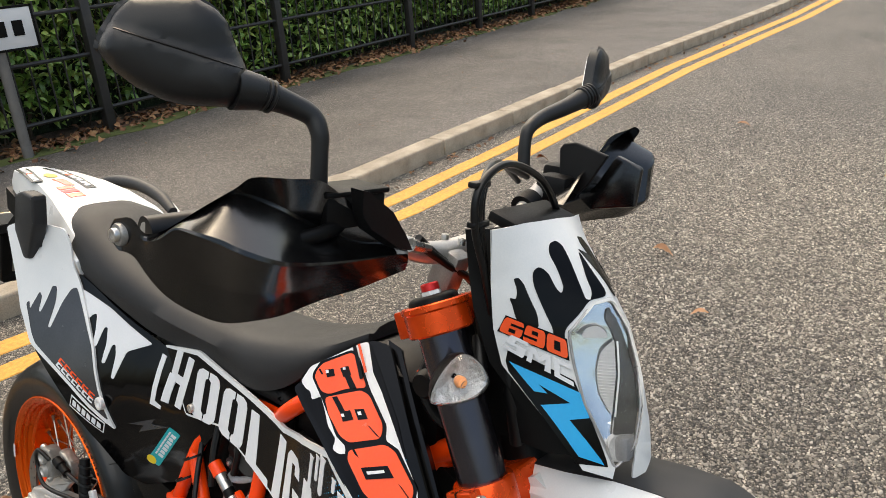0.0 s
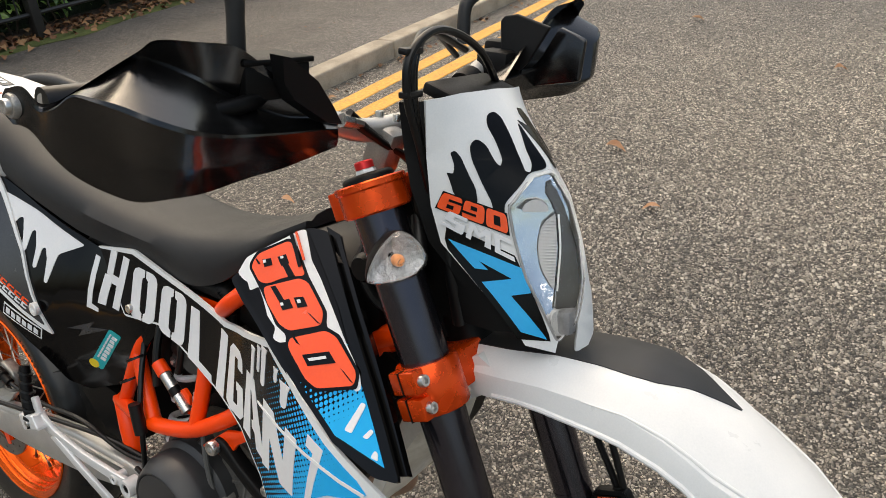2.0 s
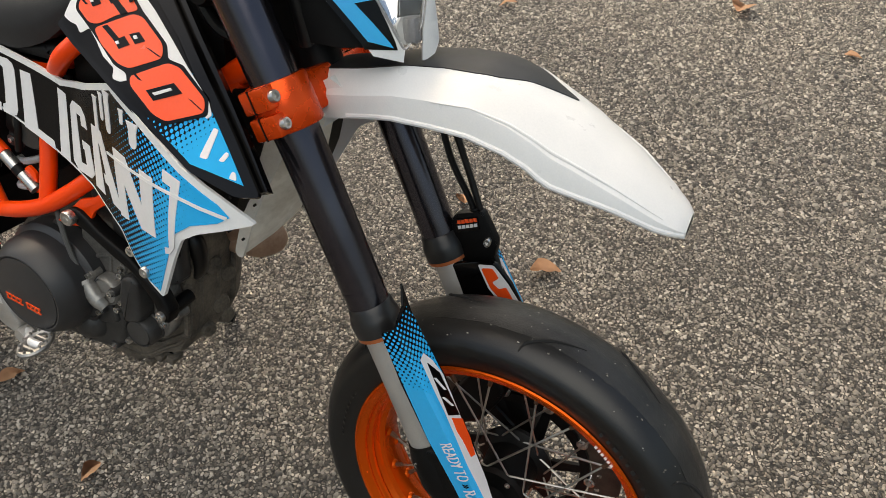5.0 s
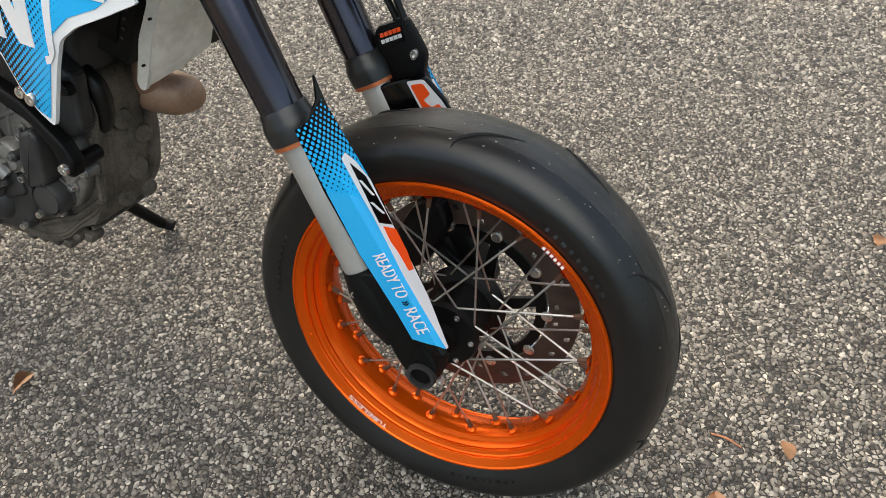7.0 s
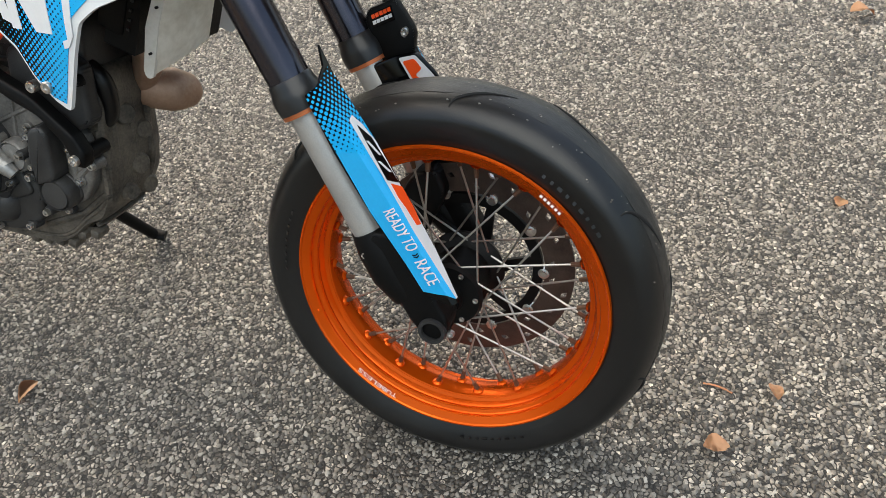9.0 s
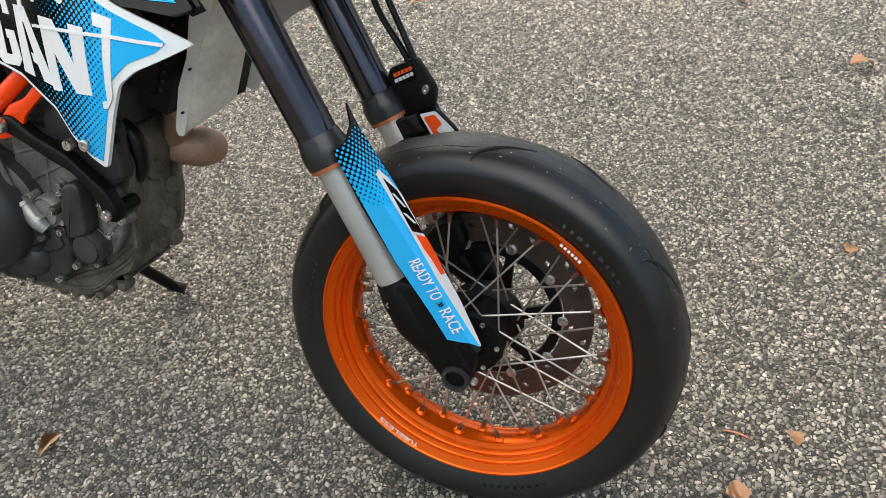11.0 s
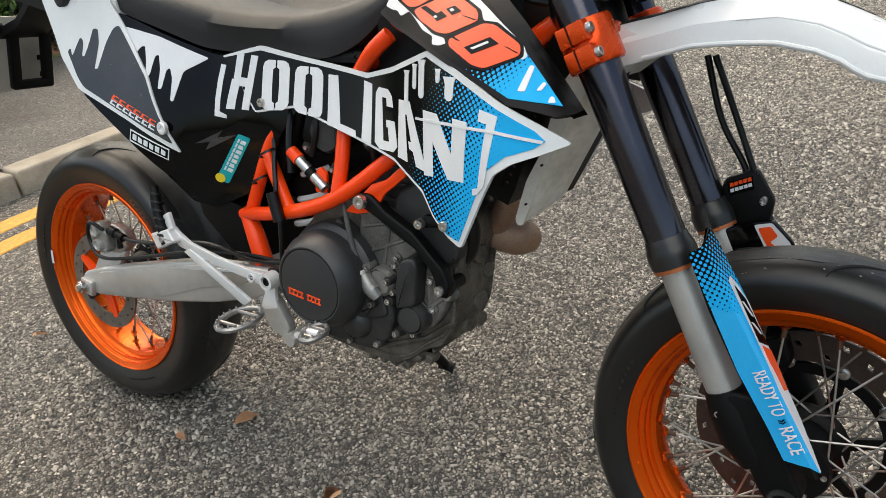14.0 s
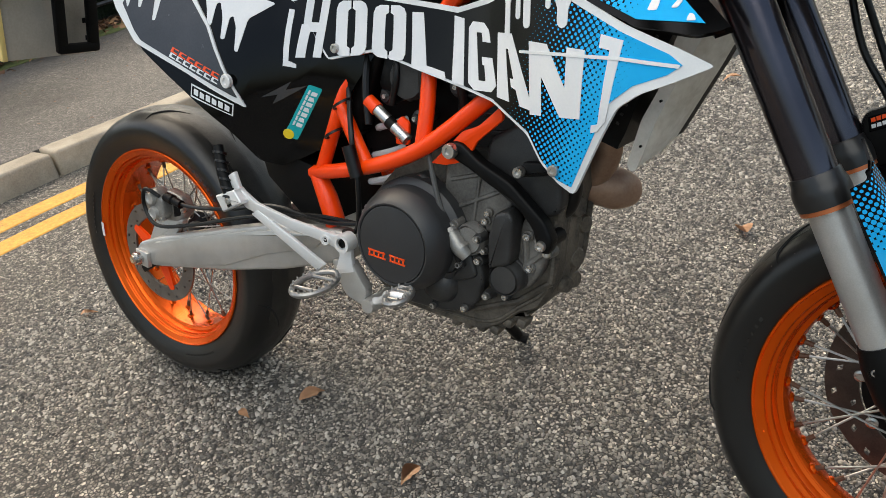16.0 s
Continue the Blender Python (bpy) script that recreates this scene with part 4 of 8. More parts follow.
def written(text, place, squeeze=None):
    """Lays a text on a surface: place(u, v) with u from 0 to 1 along the text and v from 0 to 1 up the capitals."""
    bm = glyph(text)
    xs = [v.co.x for v in bm.verts]
    ys = [v.co.y for v in bm.verts]
    for ax in (0, 1):
        lo, hi = min(v.co[ax] for v in bm.verts), max(v.co[ax] for v in bm.verts)
        for k in range(1, 14 if ax == 0 else 3):
            co, no = [0, 0, 0], [0, 0, 0]
            co[ax], no[ax] = lo + (hi - lo) * k / (14 if ax == 0 else 3), 1
            bmesh.ops.bisect_plane(bm, geom=bm.verts[:] + bm.edges[:] + bm.faces[:], plane_co=co, plane_no=no)
    for v in bm.verts:
        v.co = place((v.co.x - min(xs)) / (max(xs) - min(xs)), (v.co.y - min(ys)) / (max(ys) - min(ys)))
    return bm


def bold(text, place):
    """A text with thickened strokes."""
    bms = []
    for k, (du, dv) in enumerate(((0, 0), (0.003, 0.0), (-0.003, 0.0), (0.0, 0.02), (0.0, -0.02))):
        rise = 0.00014 * k
        bm = written(text, lambda u, v, du=du, dv=dv, rise=rise: place(u + du, v + dv) + Vector((rise, math.copysign(rise, place(u, v).y), 0)))
        bms.append(bm)
    return joined(*bms)


for s in (-1, 1):
    gp = guard_point(s)
    own = [o for o in bike.children if o.name.startswith("fork_guard")][0 if s < 0 else 1]

    def on_guard(u, v, gp=gp, s=s):
        t = 0.505 + 0.345 * u if s < 0 else 0.850 - 0.345 * u
        a = 20.5 + 12.0 * v if s < 0 else 32.5 - 12.0 * v
        p, q = Vector(gp(t, a)), Vector(gp(t, a + 1))
        n = (Vector(gp(t + 0.01, a)) - p).cross(q - p).normalized()
        n = n if n.y * s > 0 else -n
        return p + n * 0.0024
    part("lettering", bold("READY TO", lambda u, v: on_guard(0.53 * u, v)), PRINT_WHITE, own, "white lettering READY TO")
    part("lettering", bold("RACE", lambda u, v: on_guard(0.675 + 0.325 * u, v)), PRINT_WHITE, own, "white lettering RACE")
    part("chevrons", bold("\u00bb", lambda u, v: on_guard(0.575 + 0.06 * u, 0.2 + 0.5 * v)), PRINT_BLACK, own)
for i, ch in enumerate("TUBELESS"):
    def on_rim(u, v, i=i):
        a, r = 4.30 - 0.0425 * (i + 0.85 * u), 0.2175 + 0.0055 * v
        return Vector((r * math.cos(a), -0.0487 - (r - 0.2175) * 0.49 - 0.0006, r * math.sin(a)))
    part("rim_letter", written(ch, on_rim), PRINT_WHITE, front, "white rim sticker letter")

# clamps that hold the fork
for z, h, name in ((0.848, 0.058, "lower_clamp"), (1.047, 0.036, "upper_clamp")):
    mid = (leg_at(z, -1) + leg_at(z, 1)) / 2
    cl = part(name, block((0.056, 0.14, h * 0.82), Matrix.Translation(mid) @ FRAME @ pose(-0.012, 0, 0), 0.005), CLAMP, bike, "orange anodised fork clamp")
    for s in (-1, 1):
        c = leg_at(z, s)
        at = Matrix.Translation(c) @ FRAME
        wall = [(0.028, -h / 2), (0.0345, -h / 2), (0.0365, -h / 2 + 0.003), (0.0365, h / 2 - 0.003), (0.0345, h / 2), (0.028, h / 2)] if h > 0.05 else [(0.028, -h / 2), (0.0365, -h / 2), (0.0385, -h / 2 + 0.002), (0.0385, h * 0.24), (0.0405, h * 0.3), (0.0405, h / 2 - 0.0015), (0.039, h / 2), (0.028, h / 2)]
        part("clamp_ring", moved(lathe(wall, 48, True), at @ Matrix.Rotation(math.pi / 2, 4, "X")), CLAMP, cl)
        for dz in ((-0.0155, 0.0155) if h > 0.05 else (0,)):
            if h > 0.05:
                part("clamp_lug", block((0.040, 0.022, 0.026), at @ pose(-0.001, s * 0.034, dz, 0, 0, s * 4), 0.0025), CLAMP, cl)
                part("clamp_split", block((0.0016, 0.0232, 0.0268), at @ pose(-0.004, s * 0.0342, dz, 0, 0, s * 4), 0), DULL, cl)
            else:
                part("clamp_lug", block((0.020, 0.024, 0.032), at @ pose(-0.042, s * 0.006, dz), 0.002), CLAMP, cl)
        for dz in (-0.0155, 0.0155) if h > 0.05 else (-0.009, 0.009):
            m = at @ (pose(0.018, s * 0.036, dz, 0, 0, 90) if h > 0.05 else pose(-0.050, s * 0.006, dz, 0, 0, -90))
            part("bolt", moved(bolt(0.0072, 0.007), m), STEEL, cl)
for s in (-1, 1):
    c = leg_at(1.070, s)
    cap = part("fork_cap", moved(lathe([(0, 0.001), (0.024, 0.001), (0.028, -0.001), (0.0295, -0.004), (0.0295, -0.014), (0, -0.014)], 36), Matrix.Translation(c) @ FRAME @ Matrix.Rotation(math.pi / 2, 4, "X")), DULL, bike, "black fork cap with a red adjuster")
    part("adjuster_base", moved(lathe([(0, 0.006), (0.0105, 0.006), (0.012, 0.004), (0.012, 0.0), (0, 0.0)], 6), Matrix.Translation(c) @ FRAME @ Matrix.Rotation(math.pi / 2, 4, "X")), SILVER, cap)
    part("adjuster", moved(lathe([(0, 0.015), (0.0095, 0.015), (0.0108, 0.0135), (0.0108, 0.006), (0, 0.006)], 20), Matrix.Translation(c) @ FRAME @ Matrix.Rotation(math.pi / 2, 4, "X")), RED, cap, "red anodised adjuster")
part("steering_stem", tube([Vector((1.10, -0.005, 1.06)), Vector((1.19, -0.005, 0.83))], 0.03, 20, 0), DULL, bike)

# front mudguard: sections from the clamp to its tip
FEND = [  # x, middle height, flat half width, skirt half width, skirt drop
    (1.175, 0.862, 0.03, 0.05, 0.05), (1.25, 0.878, 0.036, 0.0645, 0.046), (1.31, 0.894, 0.039, 0.076, 0.046), (1.36, 0.901, 0.041, 0.079, 0.049), (1.407, 0.903, 0.042, 0.081, 0.05), (1.45, 0.893, 0.042, 0.082, 0.048), (1.478, 0.88, 0.041, 0.081, 0.046),
    (1.5, 0.87, 0.04, 0.079, 0.051), (1.52, 0.86, 0.039, 0.077, 0.045), (1.571, 0.829, 0.034, 0.069, 0.0256), (1.615, 0.799, 0.029, 0.05131, 0.01598), (1.636, 0.784, 0.024, 0.0379, 0.0094), (1.645, 0.776, 0.018, 0.02644, 0.005775)]
FY = 0.006


def fender_skin(x, v, grow=0.0):
    """A point of the mudguard: v from -1 (right skirt) over 0 (ridge) to 1."""
    xs = [f[0] for f in FEND]
    zc, w, k, d = (float(np.interp(x, xs, [f[i] for f in FEND])) for i in (1, 2, 3, 4))
    a = abs(v)
    if a < 0.5:
        y, z = w * a / 0.5, zc + 0.004 - 0.004 * (a / 0.5) ** 2
    else:
        t = (a - 0.5) / 0.5
        fold = max(0.0, 1 - ((x - 1.46) / 0.17) ** 2)
        y, z = w + (k - w) * min(1.0, t / 0.7) ** 0.9 + fold * 0.006 * max(0.0, (t - 0.62) / 0.38) - (0.006 if fold == 0 else 0.0) * max(0.0, t - 0.7), zc - 0.003 * t - d * (t * 0.72 if t < 0.7 else 0.504 + (t - 0.7) * 1.653)
    return Vector((x, FY + math.copysign(y, v), z + grow))


_xs = [f[0] for f in FEND]
_rows = np.concatenate([np.linspace(a, b, 5)[:-1] for a, b in zip(_xs, _xs[1:])] + [[_xs[-1]]])
rings = []
for x in _rows:
    vs = np.linspace(-1, 1, 25)
    rings.append([fender_skin(x, v) for v in vs] + [fender_skin(x, v, -0.0035) * 1.0 for v in vs[::-1]])
fender = part("front_mudguard", loft(rings), WHITE, bike, "white plastic front mudguard with a grey top", 24)
for s in (-1, 1):
    part("mudguard_rim", tube([fender_skin(x, s) for x in np.linspace(1.245, 1.642, 30)], 0.0032, 8, 0), WHITE, fender)
    part("mudguard_fold", tube([fender_skin(x, s * v, 0.0) for x, v in zip(np.linspace(1.36, 1.62, 18), np.linspace(0.84, 0.74, 18))], [0.0006, 0.0022, 0.0022, 0.0006], 8, 0), WHITE, fender)
g = []
for x in np.linspace(1.18, 1.497, 26):
    w = 0.5 * min(1.0, (1.5 - x) / 0.085) if x > 1.40 else 0.5
    lean = 0.0
    vs = np.linspace(-w, w, 11)
    sh = 0.22 * max(0, (x - 1.40) / 0.1)
    g.append([fender_skin(x, v + sh, 0.0012) for v in vs] + [fender_skin(x, v + sh, 0.0002) for v in vs[::-1]])
part("grey_panel", loft(g), stuff_mat("matt_grey_film", (0.018, 0.0185, 0.02), (0.03, 0.0305, 0.0325), 0.5, spec=0.35, fine=900), fender, "matt dark grey top film")
part("mudguard_stay", loft([[(1.185, FY - 0.05, 0.845), (1.215, FY - 0.052, 0.865), (1.285, FY - 0.058, 0.838), (1.245, FY - 0.052, 0.83), (1.205, FY - 0.05, 0.80)], [(1.185, FY + 0.05, 0.845), (1.215, FY + 0.052, 0.865), (1.285, FY + 0.058, 0.838), (1.245, FY + 0.052, 0.83), (1.205, FY + 0.05, 0.80)]]), WHITE, fender)

# headlight mask
MZ = [0.895, 0.92, 0.95, 1.01, 1.06, 1.10, 1.17]
MW = [0.050, 0.056, 0.066, 0.084, 0.089, 0.091, 0.093]
MC = [1.335, 1.334, 1.33, 1.312, 1.288, 1.255, 1.182]
ME = [1.285, 1.272, 1.245, 1.185, 1.172, 1.166, 1.163]
MY = -0.006


def mask(y, z):
    w, c, e = (float(np.interp(z, MZ, a)) for a in (MW, MC, ME))
    u = min(1.15, abs(y - MY) / w)
    return (c + (e - c) * u ** (1.25 if y <= MY else 2.0), y, z)


def mirror_y(o):
    """The same outline on the other half, where the lamp's edge lies nearer to the middle."""
    def far(d, z):
        e = float(np.interp(z, [0.9185, 0.9414, 1.0386, 1.078], [-0.0142, -0.0112, 0.0126, 0.0111]))
        w = e * min(1.0, d / 0.028) if d < 0.0455 else float(np.interp(d, [0.0455, 0.095], [e, 0.092]))
        return w * (1 - 0.2 * max(0.0, min(1.0, (z - 1.09) / 0.07)))
    return [(MY + far(MY - y, z), z) for y, z in o][::-1]


LENS = [(MY - 0.028, 0.912), (MY - 0.034, 0.935), (MY - 0.0425, 0.978), (MY - 0.0445, 1.0245), (MY - 0.0445, 1.056), (MY - 0.018, 1.084), (MY, 1.088)]
wing = [(MY, 1.166), (MY - 0.05, 1.165), (MY - 0.093, 1.16), (MY - 0.091, 1.10), (MY - 0.089, 1.05), (MY - 0.084, 1.01), (MY - 0.066, 0.95), (MY - 0.051, 0.906), (MY - 0.03, 0.898)] + LENS
light = part("headlight_mask", sheet(wing, mask, 0.004, 0, (1, 0, 0), 0.02), WHITE, bike, "white headlight mask with black, orange and blue graphics")
part("mask_half", sheet(mirror_y(wing), mask, 0.004, 0, (1, 0, 0), 0.02), WHITE, light)
ms = lambda q, lift=0.001, th=0.001: sheet(q, mask, th, lift, (1, 0, 0), 0.02)
low = [(MY - 0.0820, 1.0155), (MY - 0.0806, 1.0316), (MY - 0.0455, 1.003), (MY - 0.0405, 0.9627), (MY - 0.0335, 0.912), (MY - 0.0560, 0.9135), (MY - 0.0812, 1.004)]
part("mask_sticker", ms(low), PRINT_BLACK, light)
bolt_mark = [(0.0799, 1.0153), (0.0425, 0.9898), (0.0413, 0.9645), (0.0538, 0.9603), (0.0363, 0.9145), (0.0531, 0.9217), (0.0682, 0.9725), (0.0506, 0.9782), (0.0664, 0.9946), (0.0627, 0.9858), (0.0699, 0.9863)]
part("mask_sticker", ms([(MY - y, z) for y, z in bolt_mark], 0.002), BLUE, light, "bright blue lightning graphic")
upper = [(0.001, 1.136), (0.012, 1.1106), (0.0148, 1.0958), (0.0195, 1.0885), (0.0231, 1.0894), (0.0229, 1.1009), (0.0182, 1.1283), (0.0171, 1.1407), (0.0213, 1.1458), (0.031, 1.1438), (0.0368, 1.134), (0.0353, 1.1186), (0.0371, 1.1007), (0.041, 1.0938), (0.0436, 1.0995), (0.0453, 1.1153), (0.0514, 1.1215), (0.0584, 1.1155), (0.0604, 1.1024),
         (0.0568, 1.0755), (0.0538, 1.0568), (0.0538, 1.0455), (0.0475, 1.0438), (0.0462, 1.0585), (0.021, 1.0885), (0.001, 1.0925)]
part("mask_sticker", ms(rounded([(MY - y, z) for y, z in upper], 0.006, 3)), PRINT_BLACK, light, "black running paint graphic")
part("mask_sticker", ms([(MY + 0.8 * y, z) for y, z in upper[:19]][::-1] + [(MY + 0.02, 1.098)]), PRINT_BLACK, light, "black running paint graphic")
drop = [(0.0745, 1.1077), (0.0707, 1.1092), (0.0675, 1.1033), (0.0643, 1.0843), (0.0618, 1.0721), (0.0625, 1.0539), (0.0754, 1.0622), (0.0772, 1.0788), (0.0788, 1.0871), (0.0745, 1.0852), (0.0728, 1.0947)]
part("mask_sticker", ms(rounded([(MY - y, z) for y, z in drop], 0.005, 3)), PRINT_BLACK, light, "black running paint graphic")

field = [(MY -0.0817, 1.0660), (MY -0.0464, 1.0465), (MY -0.0469, 1.0257), (MY -0.0860, 1.0495)]
part("number_field", ms(bent([(-0.01, -0.07), (1.015, -0.07), (1.015, 1.07), (-0.01, 1.07)], field), 0.0018), PRINT_BLACK, light)
body = rounded([(0.0, 0.2), (0.05, 0.0), (0.93, 0.0), (1.0, 0.22), (1.0, 0.8), (0.94, 1.0), (0.06, 1.0), (0.0, 0.8)], 0.1, 2)
gaps = (([(0.38, 0.2), (0.68, 0.2), (0.68, 0.42), (0.38, 0.42)], [(0.38, 0.6), (1.02, 0.6), (1.02, 0.74), (0.38, 0.74)]),
        ([(0.34, 0.58), (0.64, 0.58), (0.64, 0.8), (0.34, 0.8)], [(-0.02, 0.27), (0.62, 0.27), (0.62, 0.4), (-0.02, 0.4)]), ([(0.36, 0.25), (0.66, 0.25), (0.66, 0.75), (0.36, 0.75)],))
for k, hollow in enumerate(gaps):
    put = lambda q: bent([((0.342 * k + 0.316 * u), v) for u, v in q], field)
    part("number", ms(put(body), 0.0026), ORANGE_FILM, light, "orange digit of the number 690")
    for q in hollow:
        part("number_gap", ms(put(q), 0.0033), PRINT_BLACK, light)
type_q = [(MY -0.0791, 1.0466), (MY -0.0453, 1.0217), (MY -0.0454, 0.9958), (MY -0.0841, 1.0316)]
for strokes in ([(0.0, 0.0), (0.28, 0.0), (0.3, 0.1), (0.3, 0.58), (0.12, 0.58), (0.12, 0.8), (0.3, 0.8), (0.3, 1.0), (0.02, 1.0), (0.0, 0.9), (0.0, 0.4), (0.18, 0.4), (0.18, 0.2), (0.0, 0.2)], [(0.34, 0.0), (0.41, 0.0), (0.41, 0.55), (0.5, 0.25), (0.59, 0.55), (0.59, 0.0), (0.67, 0.0), (0.67, 0.9), (0.58, 0.9), (0.5, 0.55), (0.42, 0.9), (0.34, 0.9)], [(0.72, 0.0), (0.98, 0.0), (0.98, 0.2), (0.8, 0.2), (0.8, 0.7), (0.98, 0.7), (0.98, 0.92), (0.72, 0.92)]):
    part("type_mark", ms(bent(strokes, type_q), 0.0026), PRINT_WHITE, light)
lens_o = rounded(inset(LENS + mirror_y(LENS)[1:-1], -0.001), 0.006, 3)


def lens_face(y, z):
    x, y, z = mask(y, z)
    return (x + 0.003 - 0.008 * max(0.0, 1 - ((y - MY) / 0.04) ** 2), y, z)


lens = part("lens", sheet(lens_o, lens_face, 0.004, 0.004, (1, 0, 0), 0.015), GLASS, light, "clear headlight lens")
lens.visible_shadow = False
part("lamp_housing", sheet(lens_o, lambda y, z: (mask(y, z)[0] - 0.046, y, z), 0.003, 0, (1, 0, 0), 0.02), REFLECTOR, light)


def bowl(y, z):
    """The hollow reflector behind the lens, deepest above its middle."""
    r = min(1.0, math.hypot((y - MY + 0.019) / 0.03, (z - 1.02) / 0.10))
    return (mask(y, z)[0] - 0.008 - 0.032 * (1 - r * r), y, z)


part("reflector", sheet(inset(lens_o, 0.002), bowl, 0.002, 0, (1, 0, 0), 0.006), REFLECTOR, light, "chrome headlight reflector")
SHADE = stuff_mat("fluted_silver_shade", (0.33, 0.335, 0.34), (0.42, 0.42, 0.425), 0.35, metal=0.2)
SMOKED = stuff_mat("smoked_divider", (0.045, 0.0445, 0.044), (0.085, 0.084, 0.082), 0.2)
shade_x = lambda y, z: (mask(y, z)[0] - 0.0125, y, z)
moon = smooth_path([(-0.0064, 1.0461, 0), (-0.0147, 1.0389, 0), (-0.0204, 1.0295, 0), (-0.0252, 1.010, 0), (-0.0255, 0.9895, 0), (-0.0223, 0.9736, 0), (-0.020, 0.9657, 0)], 4)
moon = [(p[0], p[1]) for p in moon]
shade = part("beam_shade", sheet([(MY + d, z) for d, z in moon], shade_x, 0.002, 0, (1, 0, 0), 0.01), SHADE, light, "fluted silver beam shade")
for k in range(24):
    z = 0.9685 + 0.0032 * k
    d0 = float(np.interp(z, [q[1] for q in moon][::-1], [q[0] for q in moon][::-1]))
    d1 = -0.0064 + (z - 1.0461) / (0.9657 - 1.0461) * -0.0136
    if d1 - d0 > 0.002:
        part("flute", tube([shade_x(MY + d0, z), shade_x(MY + d1, z)], 0.0009, 5, 0), SHADE, shade)
part("bulb_shield", sheet(rounded([(MY - 0.028, 1.046), (MY - 0.023, 1.056), (MY - 0.014, 1.0605), (MY - 0.008, 1.055), (MY - 0.007, 1.047)], 0.004, 3), lambda y, z: (mask(y, z)[0] - 0.018, y, z), 0.004, 0, (1, 0, 0), 0.008), SHADE, light, "silver bulb shield")
part("divider", sheet(rounded([(MY - d, z) for d, z in ((0.0006, 1.0788), (-0.0115, 1.076), (-0.0145, 1.04), (-0.0055, 0.985), (0.0075, 0.946), (0.0228, 0.9448), (0.0195, 0.9657), (0.0060, 1.046), (0.0084, 1.068))], 0.003, 2), lambda y, z: (mask(y, z)[0] - 0.011, y, z), 0.004, 0, (1, 0, 0), 0.012), SMOKED, light, "dark smoked centre of the lamp")
part("divider_edge", tube([(mask(MY - 0.0062 - 0.0136 * u, 1.0461 - 0.0804 * u)[0] - 0.009, MY - 0.0062 - 0.0136 * u, 1.0461 - 0.0804 * u) for u in np.linspace(0, 1, 9)], 0.0011, 6, 0), SILVER, light)
part("position_lamp", sheet(rounded([(MY - 0.0299, 0.9165), (MY - 0.0281, 0.938), (MY - 0.0244, 0.9459), (MY - 0.0155, 0.9466), (MY - 0.0115, 0.937), (MY - 0.0125, 0.9172)], 0.003, 2), lambda y, z: (mask(y, z)[0] - 0.006, y, z), 0.012, 0, (1, 0, 0), 0.01), SHADE, light, "silver position lamp housing")
part("lens_rim", joined(*[tube([lens_face(*p) for p in lens_o + [lens_o[0]]], 0.0016, 6, 0)]), stuff_mat("grey_lens_rim", (0.3, 0.3, 0.31), (0.4, 0.4, 0.41), 0.3, metal=0.4), light)
part("position_lamp", block((0.02, 0.034, 0.030), pose(1.309, MY - 0.008, 0.932, 0, -6, 0), 0.006), stuff_mat("smoked_lamp_cover", (0.17, 0.17, 0.175), (0.25, 0.25, 0.255), 0.3), light)
part("headlight_back", loft([[(mask(MY + k * float(np.interp(z, MZ, MW)) * 0.9, z)[0] - 0.052, MY + k * float(np.interp(z, MZ, MW)) * 0.85, z) for k in np.linspace(-1, 1, 7)] + [(1.13 + 0.25 * max(0, 1.0 - z), MY + k * 0.05, z) for k in (1, -1)] for z in (0.905, 0.95, 1.0, 1.06, 1.10, 1.15)]), DULL, light)
part("dash_cowl", block((0.05, 0.12, 0.014), pose(1.148, MY + 0.012, 1.158, 0, 15, 0), 0.004), DULL, light)

# ---- bodywork ----
SIDE = Surface((0.5, 0.824, -0.087), (0.599, 0.841, -0.085), (0.859, 0.80, -0.112), (0.987, 0.843, -0.156), (1.214, 0.739, -0.192), (1.049, 0.582, -0.190), (1.127, 0.703, -0.205), (0.591, 0.733, -0.105), (0.78, 0.70, -0.118))
REAR = Surface((0.387, 0.697, -0.153), (0.42, 0.654, -0.140), (0.268, 0.893, -0.118), (0.212, 0.768, -0.186), (0.436, 0.794, -0.118), (0.477, 0.822, -0.095), (0.316, 0.691, -0.174), (0.388, 0.636, -0.153), (0.58, 0.73, -0.105), (0.467, 0.597, -0.112), (0.204, 0.986, -0.125))
TANK = Surface((0.966, 0.966, -0.061), (0.889, 0.899, -0.124), (1.225, 0.782, -0.191), (1.095, 0.874, -0.13), (1.0, 0.832, -0.165), (1.1, 0.79, -0.185), (0.93, 0.87, -0.14))


def film(name, outline, surf, material, lift, parent, label="", thick=0.0009):
    """The same film on a right-hand panel and its mirrored twin."""
    if parent[0].name.startswith("rear_panel"):
        lift -= 0.0042
    for owner, s in zip(parent, (1, -1)):
        bm = sheet(outline, surf, thick, lift)
        if s < 0:
            bm.transform(Matrix.Diagonal((1, -1, 1, 1)))
            bmesh.ops.reverse_faces(bm, faces=bm.faces)
        part(name, bm, material, owner, label)


